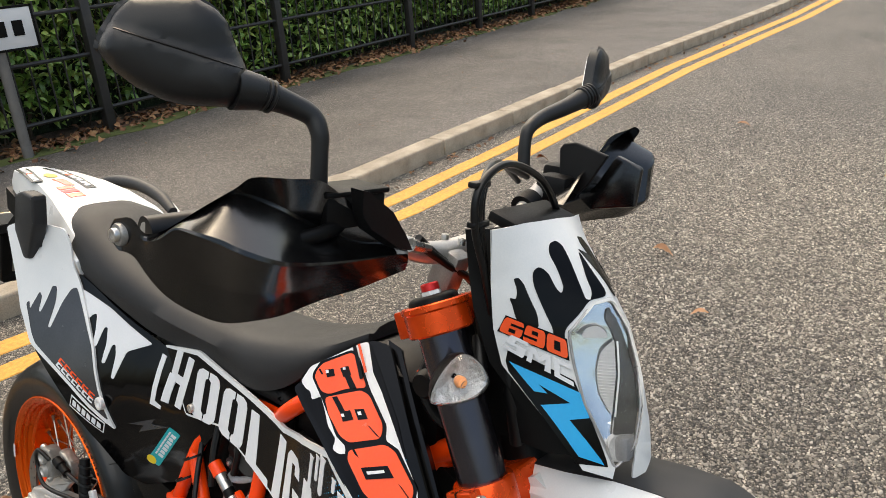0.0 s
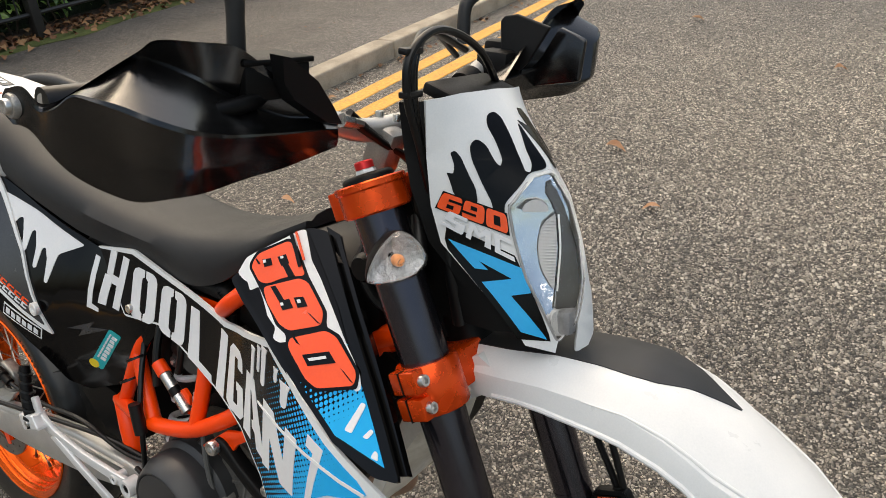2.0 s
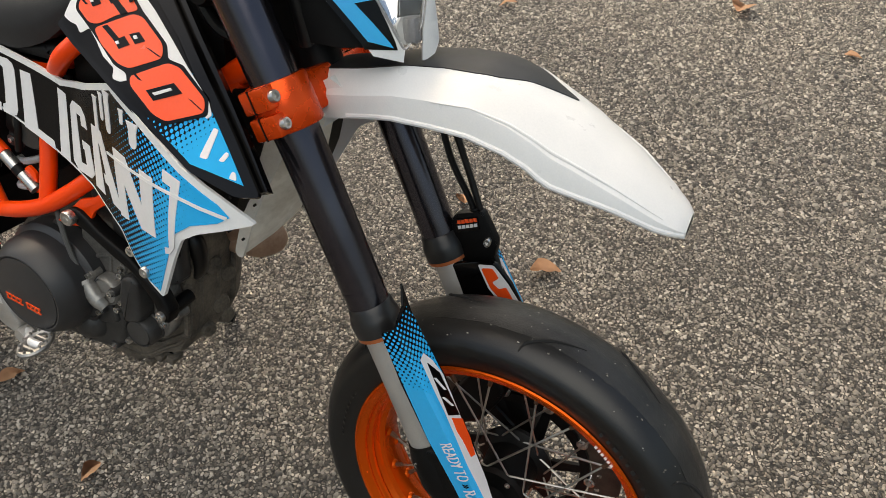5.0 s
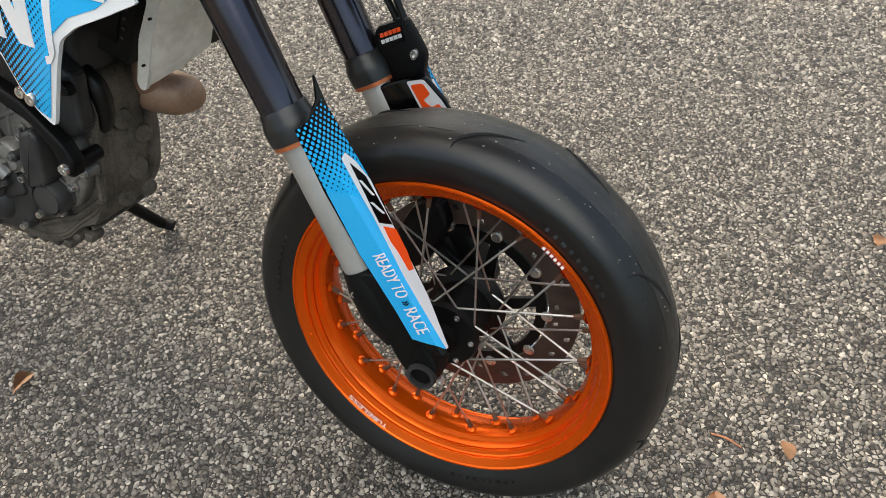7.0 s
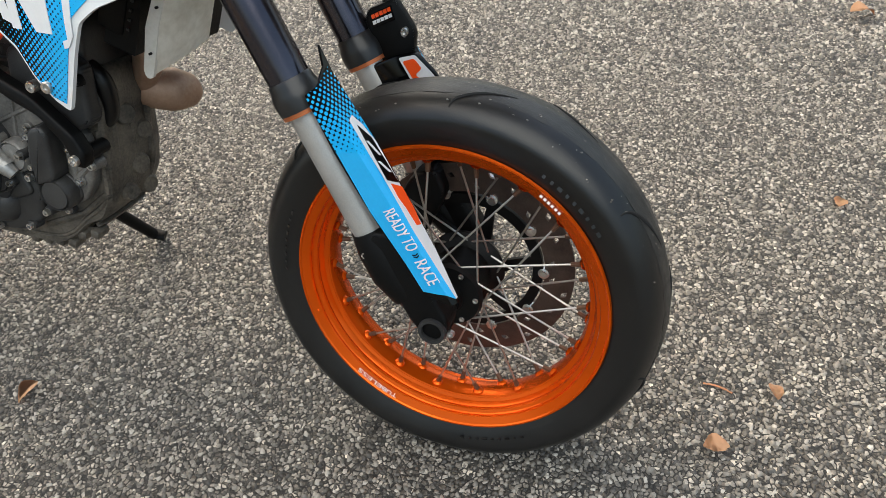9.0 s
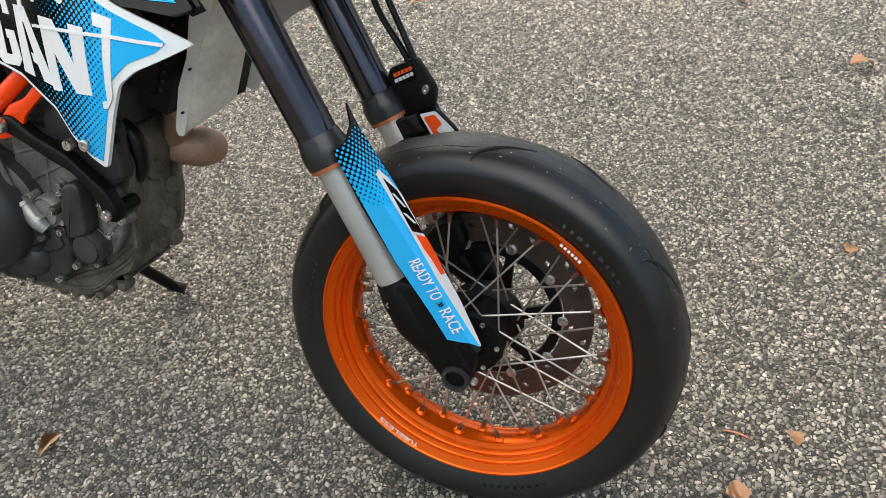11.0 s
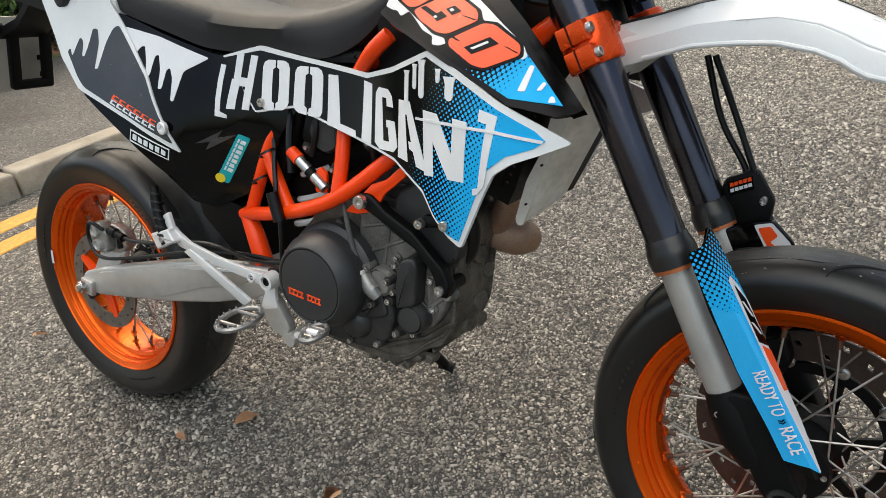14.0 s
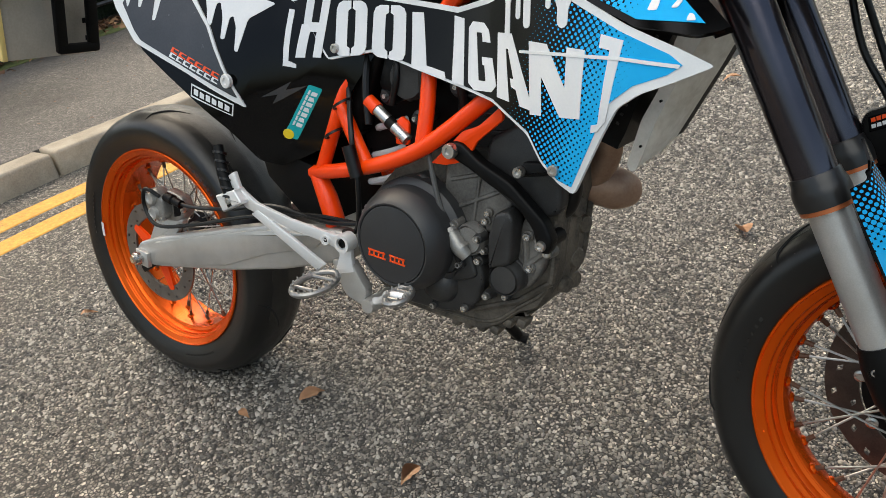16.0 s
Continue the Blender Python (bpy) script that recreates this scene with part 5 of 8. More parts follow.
side_o = [(0.49, 0.822), (0.588, 0.841), (0.668, 0.827), (0.833, 0.803), (0.893, 0.815), (0.978, 0.842), (1.034, 0.82), (1.11, 0.782), (1.167, 0.759), (1.212, 0.738), (1.17, 0.721), (1.134, 0.708), (1.107, 0.691), (1.086, 0.654), (1.047, 0.578),
          (1.022, 0.59), (0.995, 0.613), (0.972, 0.646), (0.908, 0.682), (0.776, 0.713), (0.672, 0.742), (0.579, 0.729)]
shroud = side_parts("side_shroud", lambda: sheet(rounded(side_o, 0.006, 2), SIDE, 0.005), WHITE, "white-edged black side panel with large white lettering")
film_o = [(0.500, 0.820), (0.588, 0.8325), (0.668, 0.8195), (0.833, 0.7955), (0.893, 0.807), (0.976, 0.833), (1.03, 0.8115), (1.106, 0.774), (1.163, 0.7505), (1.178, 0.739), (1.163, 0.729), (1.125, 0.7165), (1.098, 0.697), (1.077, 0.657), (1.044, 0.588),
          (1.023, 0.594), (0.997, 0.617), (0.974, 0.65), (0.909, 0.686), (0.777, 0.717), (0.672, 0.746), (0.581, 0.733)]
film("side_film", film_o, SIDE, SHROUD_DOTS, 0.001, shroud, "black film fading through dots to blue")
film("ridge", [(0.957, 0.7505), (1.028, 0.750), (1.106, 0.7475), (1.176, 0.7395), (1.174, 0.7355), (1.106, 0.7435), (1.028, 0.746), (0.957, 0.747)], SIDE, WHITE, 0.0024, shroud)

LETTERS = [
    ("H", [(0.533, 0.828), (0.585, 0.823), (0.565, 0.732), (0.514, 0.733)], [[(0, 0), (0.33, 0), (0.33, 0.42), (0.62, 0.42), (0.62, 0), (0.98, 0), (0.98, 1), (0.66, 1), (0.66, 0.58), (0.33, 0.58), (0.33, 1), (0, 1)]]),
    ("O", [(0.597, 0.818), (0.66, 0.816), (0.659, 0.737), (0.595, 0.734)], None),
    ("O", [(0.673, 0.81), (0.736, 0.807), (0.737, 0.727), (0.67, 0.736)], None),
    ("L", [(0.748, 0.798), (0.791, 0.796), (0.818, 0.704), (0.75, 0.72)], [[(0, 1), (0.5, 1), (0.45, 0.13), (1, 0.13), (1, 0), (0, 0)]]),
    ("I", [(0.828, 0.792), (0.847, 0.788), (0.853, 0.699), (0.83, 0.702)], [[(0, 1), (1, 1), (1, 0), (0, 0)]]),
    ("G", [(0.856, 0.785), (0.894, 0.782), (0.918, 0.694), (0.862, 0.695)], [[(1, 0.72), (1, 0.9), (0.8, 1), (0.2, 1), (0, 0.9), (0, 0.1), (0.2, 0), (0.8, 0), (1, 0.1), (1, 0.5), (0.56, 0.5), (0.56, 0.38), (0.64, 0.38), (0.64, 0.15), (0.38, 0.15), (0.38, 0.85), (0.64, 0.85), (0.64, 0.72)]]),
    ("A", [(0.913, 0.771), (0.946, 0.77), (0.984, 0.676), (0.918, 0.689)], [[(0.05, 1), (0.85, 1), (1, 0), (0.64, 0), (0.60, 0.22), (0.46, 0.24), (0.46, 0.36), (0.58, 0.36), (0.52, 0.78), (0.42, 0.78), (0.34, 0), (0, 0)]]),
    ("N", [(0.973, 0.762), (1.061, 0.754), (1.057, 0.674), (0.978, 0.672)], [[(0, 0), (0.24, 0), (0.24, 0.55), (0.62, 0), (1, 0), (1, 1), (0.7, 1), (0.7, 0.42), (0.34, 1), (0, 1)]]),
    ("]", [(1.081, 0.772), (1.11, 0.765), (1.102, 0.658), (1.073, 0.657)], [[(0, 1), (1, 1), (0.66, 0.16), (0.3, 0.04), (0.0, 0.02), (0, 0.1), (0.3, 0.12), (0.48, 0.87), (0, 0.87)]])]
_o_left = [(0.47, 0.0), (0.2, 0.0), (0.06, 0.05), (0, 0.15), (0, 0.85), (0.06, 0.95), (0.2, 1.0), (0.47, 1.0), (0.47, 0.86), (0.38, 0.82), (0.37, 0.5), (0.38, 0.18), (0.47, 0.14)]
for ch, quad, shapes in LETTERS:
    for shape in shapes or [_o_left, [(1 - u, v) for u, v in _o_left][::-1]]:
        film("letter", bent(shape, quad), SIDE, PRINT_WHITE, 0.0016, shroud, "white letter " + ch)
film("paint_drip", drip(0.933, 0.812, 0.009, 0.042), SIDE, PRINT_WHITE, 0.002, shroud)
film("paint_drip", drip(0.952, 0.822, 0.008, 0.03), SIDE, PRINT_WHITE, 0.002, shroud)
film("paint_drip", drip(0.968, 0.828, 0.012, 0.045), SIDE, PRINT_WHITE, 0.002, shroud)
film("paint_drip", drip(1.026, 0.808, 0.016, 0.022), SIDE, PRINT_WHITE, 0.002, shroud)
film("paint_drip", drip(1.003, 0.818, 0.008, 0.014), SIDE, PRINT_WHITE, 0.002, shroud)
for owner, s in zip(shroud, (1, -1)):
    for x, z in ((0.596, 0.747), (1.018, 0.606)):
        p = SIDE(x, z)
        part("bolt", moved(bolt(0.0075, 0.004), Matrix.Translation((p[0], s * (p[1] - 0.003), p[2])) @ (pose(0, 0, 0) if s > 0 else pose(0, 0, 0, 0, 0, 180))), STEEL, owner)

# tank cover
tank_o = [(0.881, 0.892), (0.958, 0.964), (0.988, 0.966), (1.096, 0.882), (1.222, 0.776), (1.191, 0.770), (1.121, 0.780), (1.017, 0.826), (0.916, 0.872)]
tank = side_parts("tank_cover", lambda: sheet(rounded(tank_o, 0.006, 2), TANK, 0.006), BLACK, "glossy black tank cover with orange number 690")
film("tank_film", [(0.889, 0.894), (0.960, 0.960), (1.056, 0.899), (1.142, 0.829), (1.198, 0.782), (1.121, 0.787), (1.02, 0.831), (0.92, 0.876)], TANK, TANK_DOTS, 0.001, tank, "black film with blue dots")
film("white_field", rounded([(0.8898, 0.8995), (0.8917, 0.9176), (0.9485, 0.9583), (0.9566, 0.961), (0.9872, 0.9329), (1.013, 0.9191), (1.053, 0.8942), (1.122, 0.8488), (1.132, 0.8357), (1.126, 0.8311), (1.115, 0.8383), (1.056, 0.866), (1.011, 0.8522), (0.9983, 0.8473), (0.9858, 0.8489), (0.9831, 0.8589), (0.9625, 0.8673), (0.9444, 0.8814), (0.9296, 0.892), (0.9197, 0.8851), (0.9105, 0.8933), (0.9026, 0.8943)], 0.003, 2), TANK, PRINT_WHITE, 0.0018, tank, "white field behind the number")
film("number_shadow", rounded([(0.9006, 0.9129), (0.9024, 0.9258), (0.9394, 0.948), (0.9558, 0.9428), (0.9957, 0.9166), (1.004, 0.9125), (1.045, 0.8912), (1.053, 0.8781), (1.076, 0.8757), (1.122, 0.8499), (1.127, 0.8343), (1.077, 0.817), (1.053, 0.8212), (1.01, 0.8456), (1.003, 0.8566), (0.982, 0.8616), (0.9327, 0.8901), (0.9038, 0.9071)], 0.004, 3), TANK, PRINT_BLACK, 0.0024, tank)
for outline in ([(0.9051, 0.9143), (0.9073, 0.9241), (0.9414, 0.9452), (0.9534, 0.9411), (0.99, 0.9166), (0.9607, 0.9081), (0.941, 0.8967), (0.9274, 0.8965), (0.9074, 0.9084)],
                [(0.9368, 0.8922), (0.9838, 0.9123), (0.9987, 0.9113), (1.04, 0.8901), (1.046, 0.8776), (1.005, 0.8612), (0.9861, 0.8638), (0.954, 0.8786)],
                [(1.01, 0.8547), (1.055, 0.8744), (1.073, 0.8727), (1.118, 0.8488), (1.122, 0.8363), (1.075, 0.82), (1.056, 0.8242), (1.014, 0.8465)]):
    film("digit", rounded(outline, 0.006, 3), TANK, ORANGE_FILM, 0.003, tank, "orange digit of the number 690")
for outline in ([(0.9172, 0.919), (0.9281, 0.9228), (0.9352, 0.9166), (0.9255, 0.9123)],
                [(0.937, 0.9257), (0.9471, 0.9307), (0.9583, 0.9229), (0.9489, 0.918)],
                [(0.9481, 0.9203), (0.9554, 0.923), (0.9762, 0.9125), (0.9672, 0.9094)],
                [(0.9478, 0.895), (0.9543, 0.8976), (0.9786, 0.8865), (0.9724, 0.8833)],
                [(0.9708, 0.8842), (0.9835, 0.89), (0.9953, 0.8831), (0.9819, 0.8771)],
                [(0.9892, 0.8925), (1.002, 0.8966), (1.015, 0.8894), (1.002, 0.8848)],
                [(1.038, 0.8447), (1.072, 0.8573), (1.087, 0.8496), (1.052, 0.8367)],
                [(1.005, 0.8607), (1.011, 0.8608), (1.029, 0.8525), (1.023, 0.8533)],
                [(1.096, 0.8464), (1.101, 0.8454), (1.12, 0.838), (1.115, 0.8388)],
                [(1.019, 0.8839), (1.023, 0.8836), (1.044, 0.8782), (1.039, 0.8782)],
                [(0.9064, 0.9177), (0.9084, 0.9186), (0.9179, 0.9141), (0.9147, 0.9135)]):
    film("digit_gap", outline, TANK, PRINT_BLACK, 0.0036, tank)
for outline in ([(0.9184, 0.9186), (0.9221, 0.9198), (0.9248, 0.9172), (0.9212, 0.9159)],
                [(0.9407, 0.927), (0.9443, 0.9283), (0.9467, 0.9262), (0.943, 0.9249)],
                [(0.9736, 0.883), (0.9773, 0.8844), (0.9808, 0.8822), (0.9772, 0.8808)],
                [(0.9956, 0.8915), (1, 0.8931), (1.004, 0.8904), (0.9995, 0.8888)],
                [(1.048, 0.8437), (1.07, 0.8522), (1.073, 0.8502), (1.052, 0.8418)]):
    film("digit_light", outline, TANK, PRINT_WHITE, 0.0042, tank)
for outline in ([(1.139, 0.8254), (1.146, 0.8247), (1.142, 0.7954), (1.131, 0.7955)], [(1.164, 0.8074), (1.169, 0.8051), (1.164, 0.7971), (1.157, 0.7972)], [(1.179, 0.7918), (1.184, 0.7909), (1.188, 0.7844), (1.177, 0.7843)]):
    film("paint_drip", rounded(outline, 0.002, 2), TANK, PRINT_WHITE, 0.002, tank)
film("maker_mark", [(0.9394, 0.9505), (0.9431, 0.953), (0.9789, 0.924), (0.9748, 0.9219)], TANK, PRINT_BLACK, 0.0046, tank)
film("maker_mark", [(0.9448, 0.9545), (0.9472, 0.9562), (0.9791, 0.9313), (0.9766, 0.9296)], TANK, ORANGE_FILM, 0.0046, tank)
# inner body between the covers
part("tank_body", loft([[(x, -w, z0), (x, -w * 0.95, z1 - 0.02), (x, -w * 0.55, z1), (x, w * 0.55, z1), (x, w * 0.95, z1 - 0.02), (x, w, z0)] for x, w, z0, z1 in ((0.84, 0.085, 0.80, 0.90), (0.90, 0.09, 0.79, 0.935), (0.97, 0.085, 0.79, 0.962), (1.03, 0.075, 0.80, 0.955), (1.075, 0.06, 0.82, 0.935))]), DULL, bike, "black inner tank body")
side_parts("tank_lip", lambda: sheet([(0.975, 0.966), (1.0, 0.962), (1.11, 0.876), (1.222, 0.778), (1.205, 0.772), (1.09, 0.868)], lambda x, z: (x, TANK(x, z)[1] + 0.012, z), 0.012), BLACK)

# rear panels and tail
rear_o = [(0.252, 0.902), (0.355, 0.864), (0.477, 0.826), (0.5, 0.822), (0.582, 0.73), (0.66, 0.738), (0.62, 0.687), (0.547, 0.584), (0.457, 0.546), (0.416, 0.556), (0.374, 0.612), (0.30, 0.68), (0.21, 0.755), (0.2, 0.79)]
rear = side_parts("rear_panel", lambda: sheet(rounded(rear_o, 0.008, 2), REAR, 0.004, -0.004), BLACK, "black plastic rear side panel with stickers")
tail_o = [(0.088, 0.965), (0.112, 0.91), (0.155, 0.822), (0.2, 0.765), (0.311, 0.709), (0.414, 0.650), (0.347, 0.786), (0.258, 0.895), (0.242, 0.915), (0.232, 0.95), (0.215, 0.978), (0.13, 0.985)]
tails = side_parts("tail_panel", lambda: sheet(rounded(tail_o, 0.006, 2), REAR, 0.004), WHITE, "white tail side panel with running paint graphics")
film("tail_film", rounded([(0.196, 0.786), (0.212, 0.768), (0.311, 0.7165), (0.402, 0.667), (0.341, 0.786), (0.262, 0.877), (0.252, 0.872), (0.243, 0.848), (0.236, 0.80), (0.229, 0.80), (0.228, 0.845), (0.221, 0.872), (0.212, 0.872), (0.208, 0.842), (0.2035, 0.822), (0.198, 0.824), (0.196, 0.85), (0.189, 0.858), (0.184, 0.842), (0.178, 0.822), (0.172, 0.838), (0.167, 0.832)], 0.006, 3), REAR, PRINT_GREY, 0.001, tails, "dark grey running paint graphic")
film("seat_patch", rounded([(0.272, 0.876), (0.355, 0.857), (0.468, 0.819), (0.42, 0.797), (0.412, 0.768), (0.404, 0.744), (0.398, 0.746), (0.398, 0.785), (0.39, 0.803), (0.383, 0.80), (0.377, 0.766), (0.369, 0.766), (0.369, 0.80), (0.36, 0.826), (0.352, 0.824), (0.347, 0.79), (0.339, 0.786), (0.334, 0.815), (0.325, 0.842), (0.316, 0.84), (0.305, 0.825), (0.299, 0.827), (0.298, 0.848), (0.288, 0.856)], 0.006, 3), REAR, PRINT_WHITE, 0.001, rear, "white running paint graphic")
film("letter_foot", bent([(-0.04, 0), (0.33, 0), (0.33, 0.55), (-0.04, 0.55)], [(0.533, 0.828), (0.585, 0.823), (0.565, 0.732), (0.514, 0.733)]), REAR, PRINT_WHITE, 0.0012, rear, "white foot of the letter H")
film("bracket_mark", [(0.494, 0.810), (0.505, 0.808), (0.498, 0.728), (0.513, 0.722), (0.512, 0.716), (0.487, 0.720)], REAR, PRINT_WHITE, 0.001, rear, "white bracket mark")
film("arrow_mark", [(0.44, 0.668), (0.50, 0.694), (0.487, 0.680), (0.53, 0.687), (0.458, 0.656), (0.47, 0.672)], REAR, PRINT_GREY, 0.001, rear)
film("teal_sticker", rounded([(0.463, 0.601), (0.533, 0.689), (0.559, 0.681), (0.487, 0.592)], 0.004, 2), REAR, TEAL, 0.001, rear, "teal sticker with white bars")
for k in range(7):
    u = 0.22 + 0.106 * k
    quad = [(0.466, 0.603), (0.533, 0.686), (0.557, 0.679), (0.488, 0.594)]
    film("sticker_bar", bent([(u, 0.42), (u + 0.07, 0.42), (u + 0.07, 0.86 - 0.1 * (k % 2)), (u, 0.86)], [quad[3], quad[2], quad[1], quad[0]]), REAR, PRINT_WHITE, 0.0018, rear)
    film("sticker_bar", bent([(u, 0.16), (u + 0.085, 0.16), (u + 0.085, 0.3), (u, 0.3)], [quad[3], quad[2], quad[1], quad[0]]), REAR, PRINT_WHITE, 0.0018, rear)
film("yellow_dot", [(0.473 + 0.010 * math.cos(a), 0.603 + 0.009 * math.sin(a)) for a in np.linspace(0, 5.8, 14)], REAR, YELLOWDOT, 0.0018, rear)
film("small_sticker", [(0.314, 0.694), (0.391, 0.657), (0.386, 0.636), (0.311, 0.672)], REAR, PRINT_WHITE, 0.0008, rear, "white framed sticker")
film("sticker_field", [(0.3155, 0.6905), (0.3885, 0.6555), (0.3845, 0.639), (0.3135, 0.674)], REAR, PRINT_BLACK, 0.0014, rear)
for k in range(6):
    u = 0.06 + 0.155 * k
    film("sticker_bar", bent([(u, 0.2), (u + 0.11, 0.2), (u + 0.11, 0.82 - 0.12 * (k % 2)), (u, 0.82)], [(0.3155, 0.6905), (0.3885, 0.6555), (0.3845, 0.639), (0.3135, 0.674)]), REAR, PRINT_WHITE, 0.002, rear)
for k, mt in enumerate((ORANGE_FILM, PRINT_WHITE)):
    for j in range(6 + k):
        w = 0.98 / (6 + k)
        u, v = 0.01 + w * j, 0.52 - 0.46 * k
        quad = [(0.276, 0.757), (0.376, 0.708), (0.370, 0.689), (0.270, 0.739)]
        film("maker_mark", bent([(u, v), (u + w * 0.84, v), (u + w * 0.84, v + 0.1), (u + w * 0.3, v + 0.12), (u + w * 0.34, v + 0.34), (u + w * 0.9, v + 0.34), (u + w * 0.9, v + 0.42), (u + w * 0.1, v + 0.42)], quad), REAR, mt, 0.0018, tails)
for owner, s in zip(tails, (1, -1)):
    p = REAR(0.387, 0.697)
    part("bolt", moved(bolt(0.012, 0.005), Matrix.Translation((p[0], s * (p[1] - 0.002), p[2])) @ (pose(0, 0, 0) if s > 0 else pose(0, 0, 0, 0, 0, 180))), SILVER, owner)
tail = part("tail_top", loft([[(x, -w, z0), (x, -w * 1.05, (z0 + z1) / 2), (x, -w * 0.9, z1 - 0.006), (x, -w * 0.4, z1), (x, w * 0.4, z1), (x, w * 0.9, z1 - 0.006), (x, w * 1.05, (z0 + z1) / 2), (x, w, z0)] for x, w, z0, z1 in
    ((-0.235, 0.02, 0.992, 1.015), (-0.20, 0.042, 0.965, 1.026), (-0.1, 0.062, 0.935, 1.030), (0.0, 0.076, 0.91, 1.026), (0.08, 0.092, 0.905, 1.014), (0.16, 0.108, 0.90, 0.992), (0.21, 0.114, 0.90, 0.970), (0.25, 0.112, 0.895, 0.945))]), WHITE, bike, "white pointed tail with small stickers")
tail_z = lambda x, y: (x, y, float(np.interp(x, [-0.2, -0.1, 0, 0.08, 0.16], [1.026, 1.030, 1.026, 1.014, 0.992])) - 0.006 * max(0.0, abs(y) / 0.06 - 0.5))
on_tail = lambda q, lift=0.0015: sheet(q, tail_z, 0.001, lift, (0, 0, 1), 0.02)
for a, b in (((-0.165, -0.036), (-0.02, -0.064)), ((-0.15, 0.014), (0.06, 0.01))):
    a, b = Vector(a), Vector(b)
    n = Vector((-(b - a).y, (b - a).x)).normalized() * 0.011
    part("tail_sticker", on_tail([tuple(a - n), tuple(b - n), tuple(b + n), tuple(a + n)]), PRINT_BLACK, tail, "black sticker strip with white lettering")
    for k in range(11):
        p = a.lerp(b, 0.06 + 0.082 * k)
        q = a.lerp(b, 0.06 + 0.082 * k + 0.058)
        part("lettering_bar", on_tail([tuple(p - n * 0.5), tuple(q - n * 0.5), tuple(q + n * 0.5), tuple(p + n * 0.5)], 0.0022), ORANGE_FILM if k == 5 else PRINT_WHITE, tail)
part("tail_sticker", on_tail([(-0.055 + 0.02 * math.cos(t), -0.022 + 0.012 * math.sin(t)) for t in np.linspace(0, 5.9, 16)]), YELLOWDOT, tail, "yellow and green round sticker")
part("tail_sticker", on_tail([(-0.02, -0.036), (0.03, -0.030), (0.035, -0.012), (-0.012, -0.016)]), ORANGE_FILM, tail, "red and orange sticker")
for k in range(3):
    part("tail_sticker", on_tail([(0.034 + 0.022 * k, -0.052), (0.05 + 0.022 * k, -0.05), (0.052 + 0.022 * k, -0.02), (0.036 + 0.022 * k, -0.022)]), RED if k % 2 else ORANGE_FILM, tail)
GRAB = stuff_mat("grey_black_grab_plastic", (0.014, 0.0142, 0.015), (0.024, 0.0243, 0.0255), 0.5, fine=1500, bump=0.3, spec=0.35)
for s in (-1, 1):
    if s < 0:
        rail = part("grab_rail", prism(rounded([(0.118, 1.032), (0.150, 1.043), (0.193, 1.040), (0.190, 0.985), (0.158, 0.914), (0.135, 0.910), (0.104, 0.962)], 0.006, 2), -0.166, -0.138, 0.006, 3), GRAB, bike, "dark grey plastic grab rail")
        spots = ((0.172, -0.146, 1.036), (0.166, -0.150, 0.984))
    else:
        rail = part("grab_rail", tube([(-0.13, 0.10, 0.965), (-0.10, 0.118, 0.992), (-0.05, 0.13, 1.004), (0.036, 0.132, 1.008), (0.12, 0.13, 0.997), (0.19, 0.118, 0.977)], [0.009, 0.013, 0.0145, 0.0145, 0.0135, 0.010], 12, 4), GRAB, bike, "dark grey plastic grab rail")
        spots = ((-0.059, 0.106, 0.993), (0.133, 0.108, 0.968))
    for x, y, z in spots:
        part("mount", tube([(x - 0.004, y * 0.98, z - 0.045), (x, y, z)], [0.0115, 0.0105], 14, 0), GRAB, rail)
        part("bolt", moved(bolt(0.0075, 0.003), Matrix.Translation((x, y, z)) @ Matrix.Rotation(radians(-90), 4, "X")), STEEL, rail)
# seat
_seat = [(0.14, 0.07, 1.003, 0.085, 0.97), (0.19, 0.09, 0.998, 0.104, 0.95), (0.25, 0.102, 0.976, 0.112, 0.90), (0.35, 0.106, 0.942, 0.108, 0.872), (0.45, 0.100, 0.916, 0.092, 0.836), (0.52, 0.094, 0.902, 0.082, 0.828), (0.60, 0.088, 0.895, 0.077, 0.826), (0.66, 0.086, 0.893, 0.080, 0.824), (0.73, 0.084, 0.900, 0.086, 0.818), (0.80, 0.078, 0.915, 0.082, 0.842), (0.88, 0.068, 0.945, 0.072, 0.912), (0.945, 0.05, 0.975, 0.052, 0.955)]
_sx = np.linspace(0.14, 0.945, 40)
_s = [[float(np.interp(x, [q[0] for q in _seat], [q[i] for q in _seat])) for i in (1, 2, 3, 4)] for x in _sx]
for _ in range(2):
    _s = [_s[0]] + [[(a + 2 * b + c) / 4 for a, b, c in zip(p, q, r)] for p, q, r in zip(_s, _s[1:], _s[2:])] + [_s[-1]]
rings = []
for x, (wt, zt, wb, zb) in zip(_sx, _s):
    half = [(wb, zb), (wb + 0.004, zb + 0.3 * (zt - zb)), (wt + 0.004, zb + 0.62 * (zt - zb)), (wt * 0.9, zt - 0.010), (wt * 0.7, zt - 0.003), (wt * 0.35, zt)]
    rings.append([(x, -w, z) for w, z in half] + [(x, w, z) for w, z in reversed(half)])
seat = part("seat", loft(rings), SEAT, bike, "dark grey grained vinyl seat", 55)

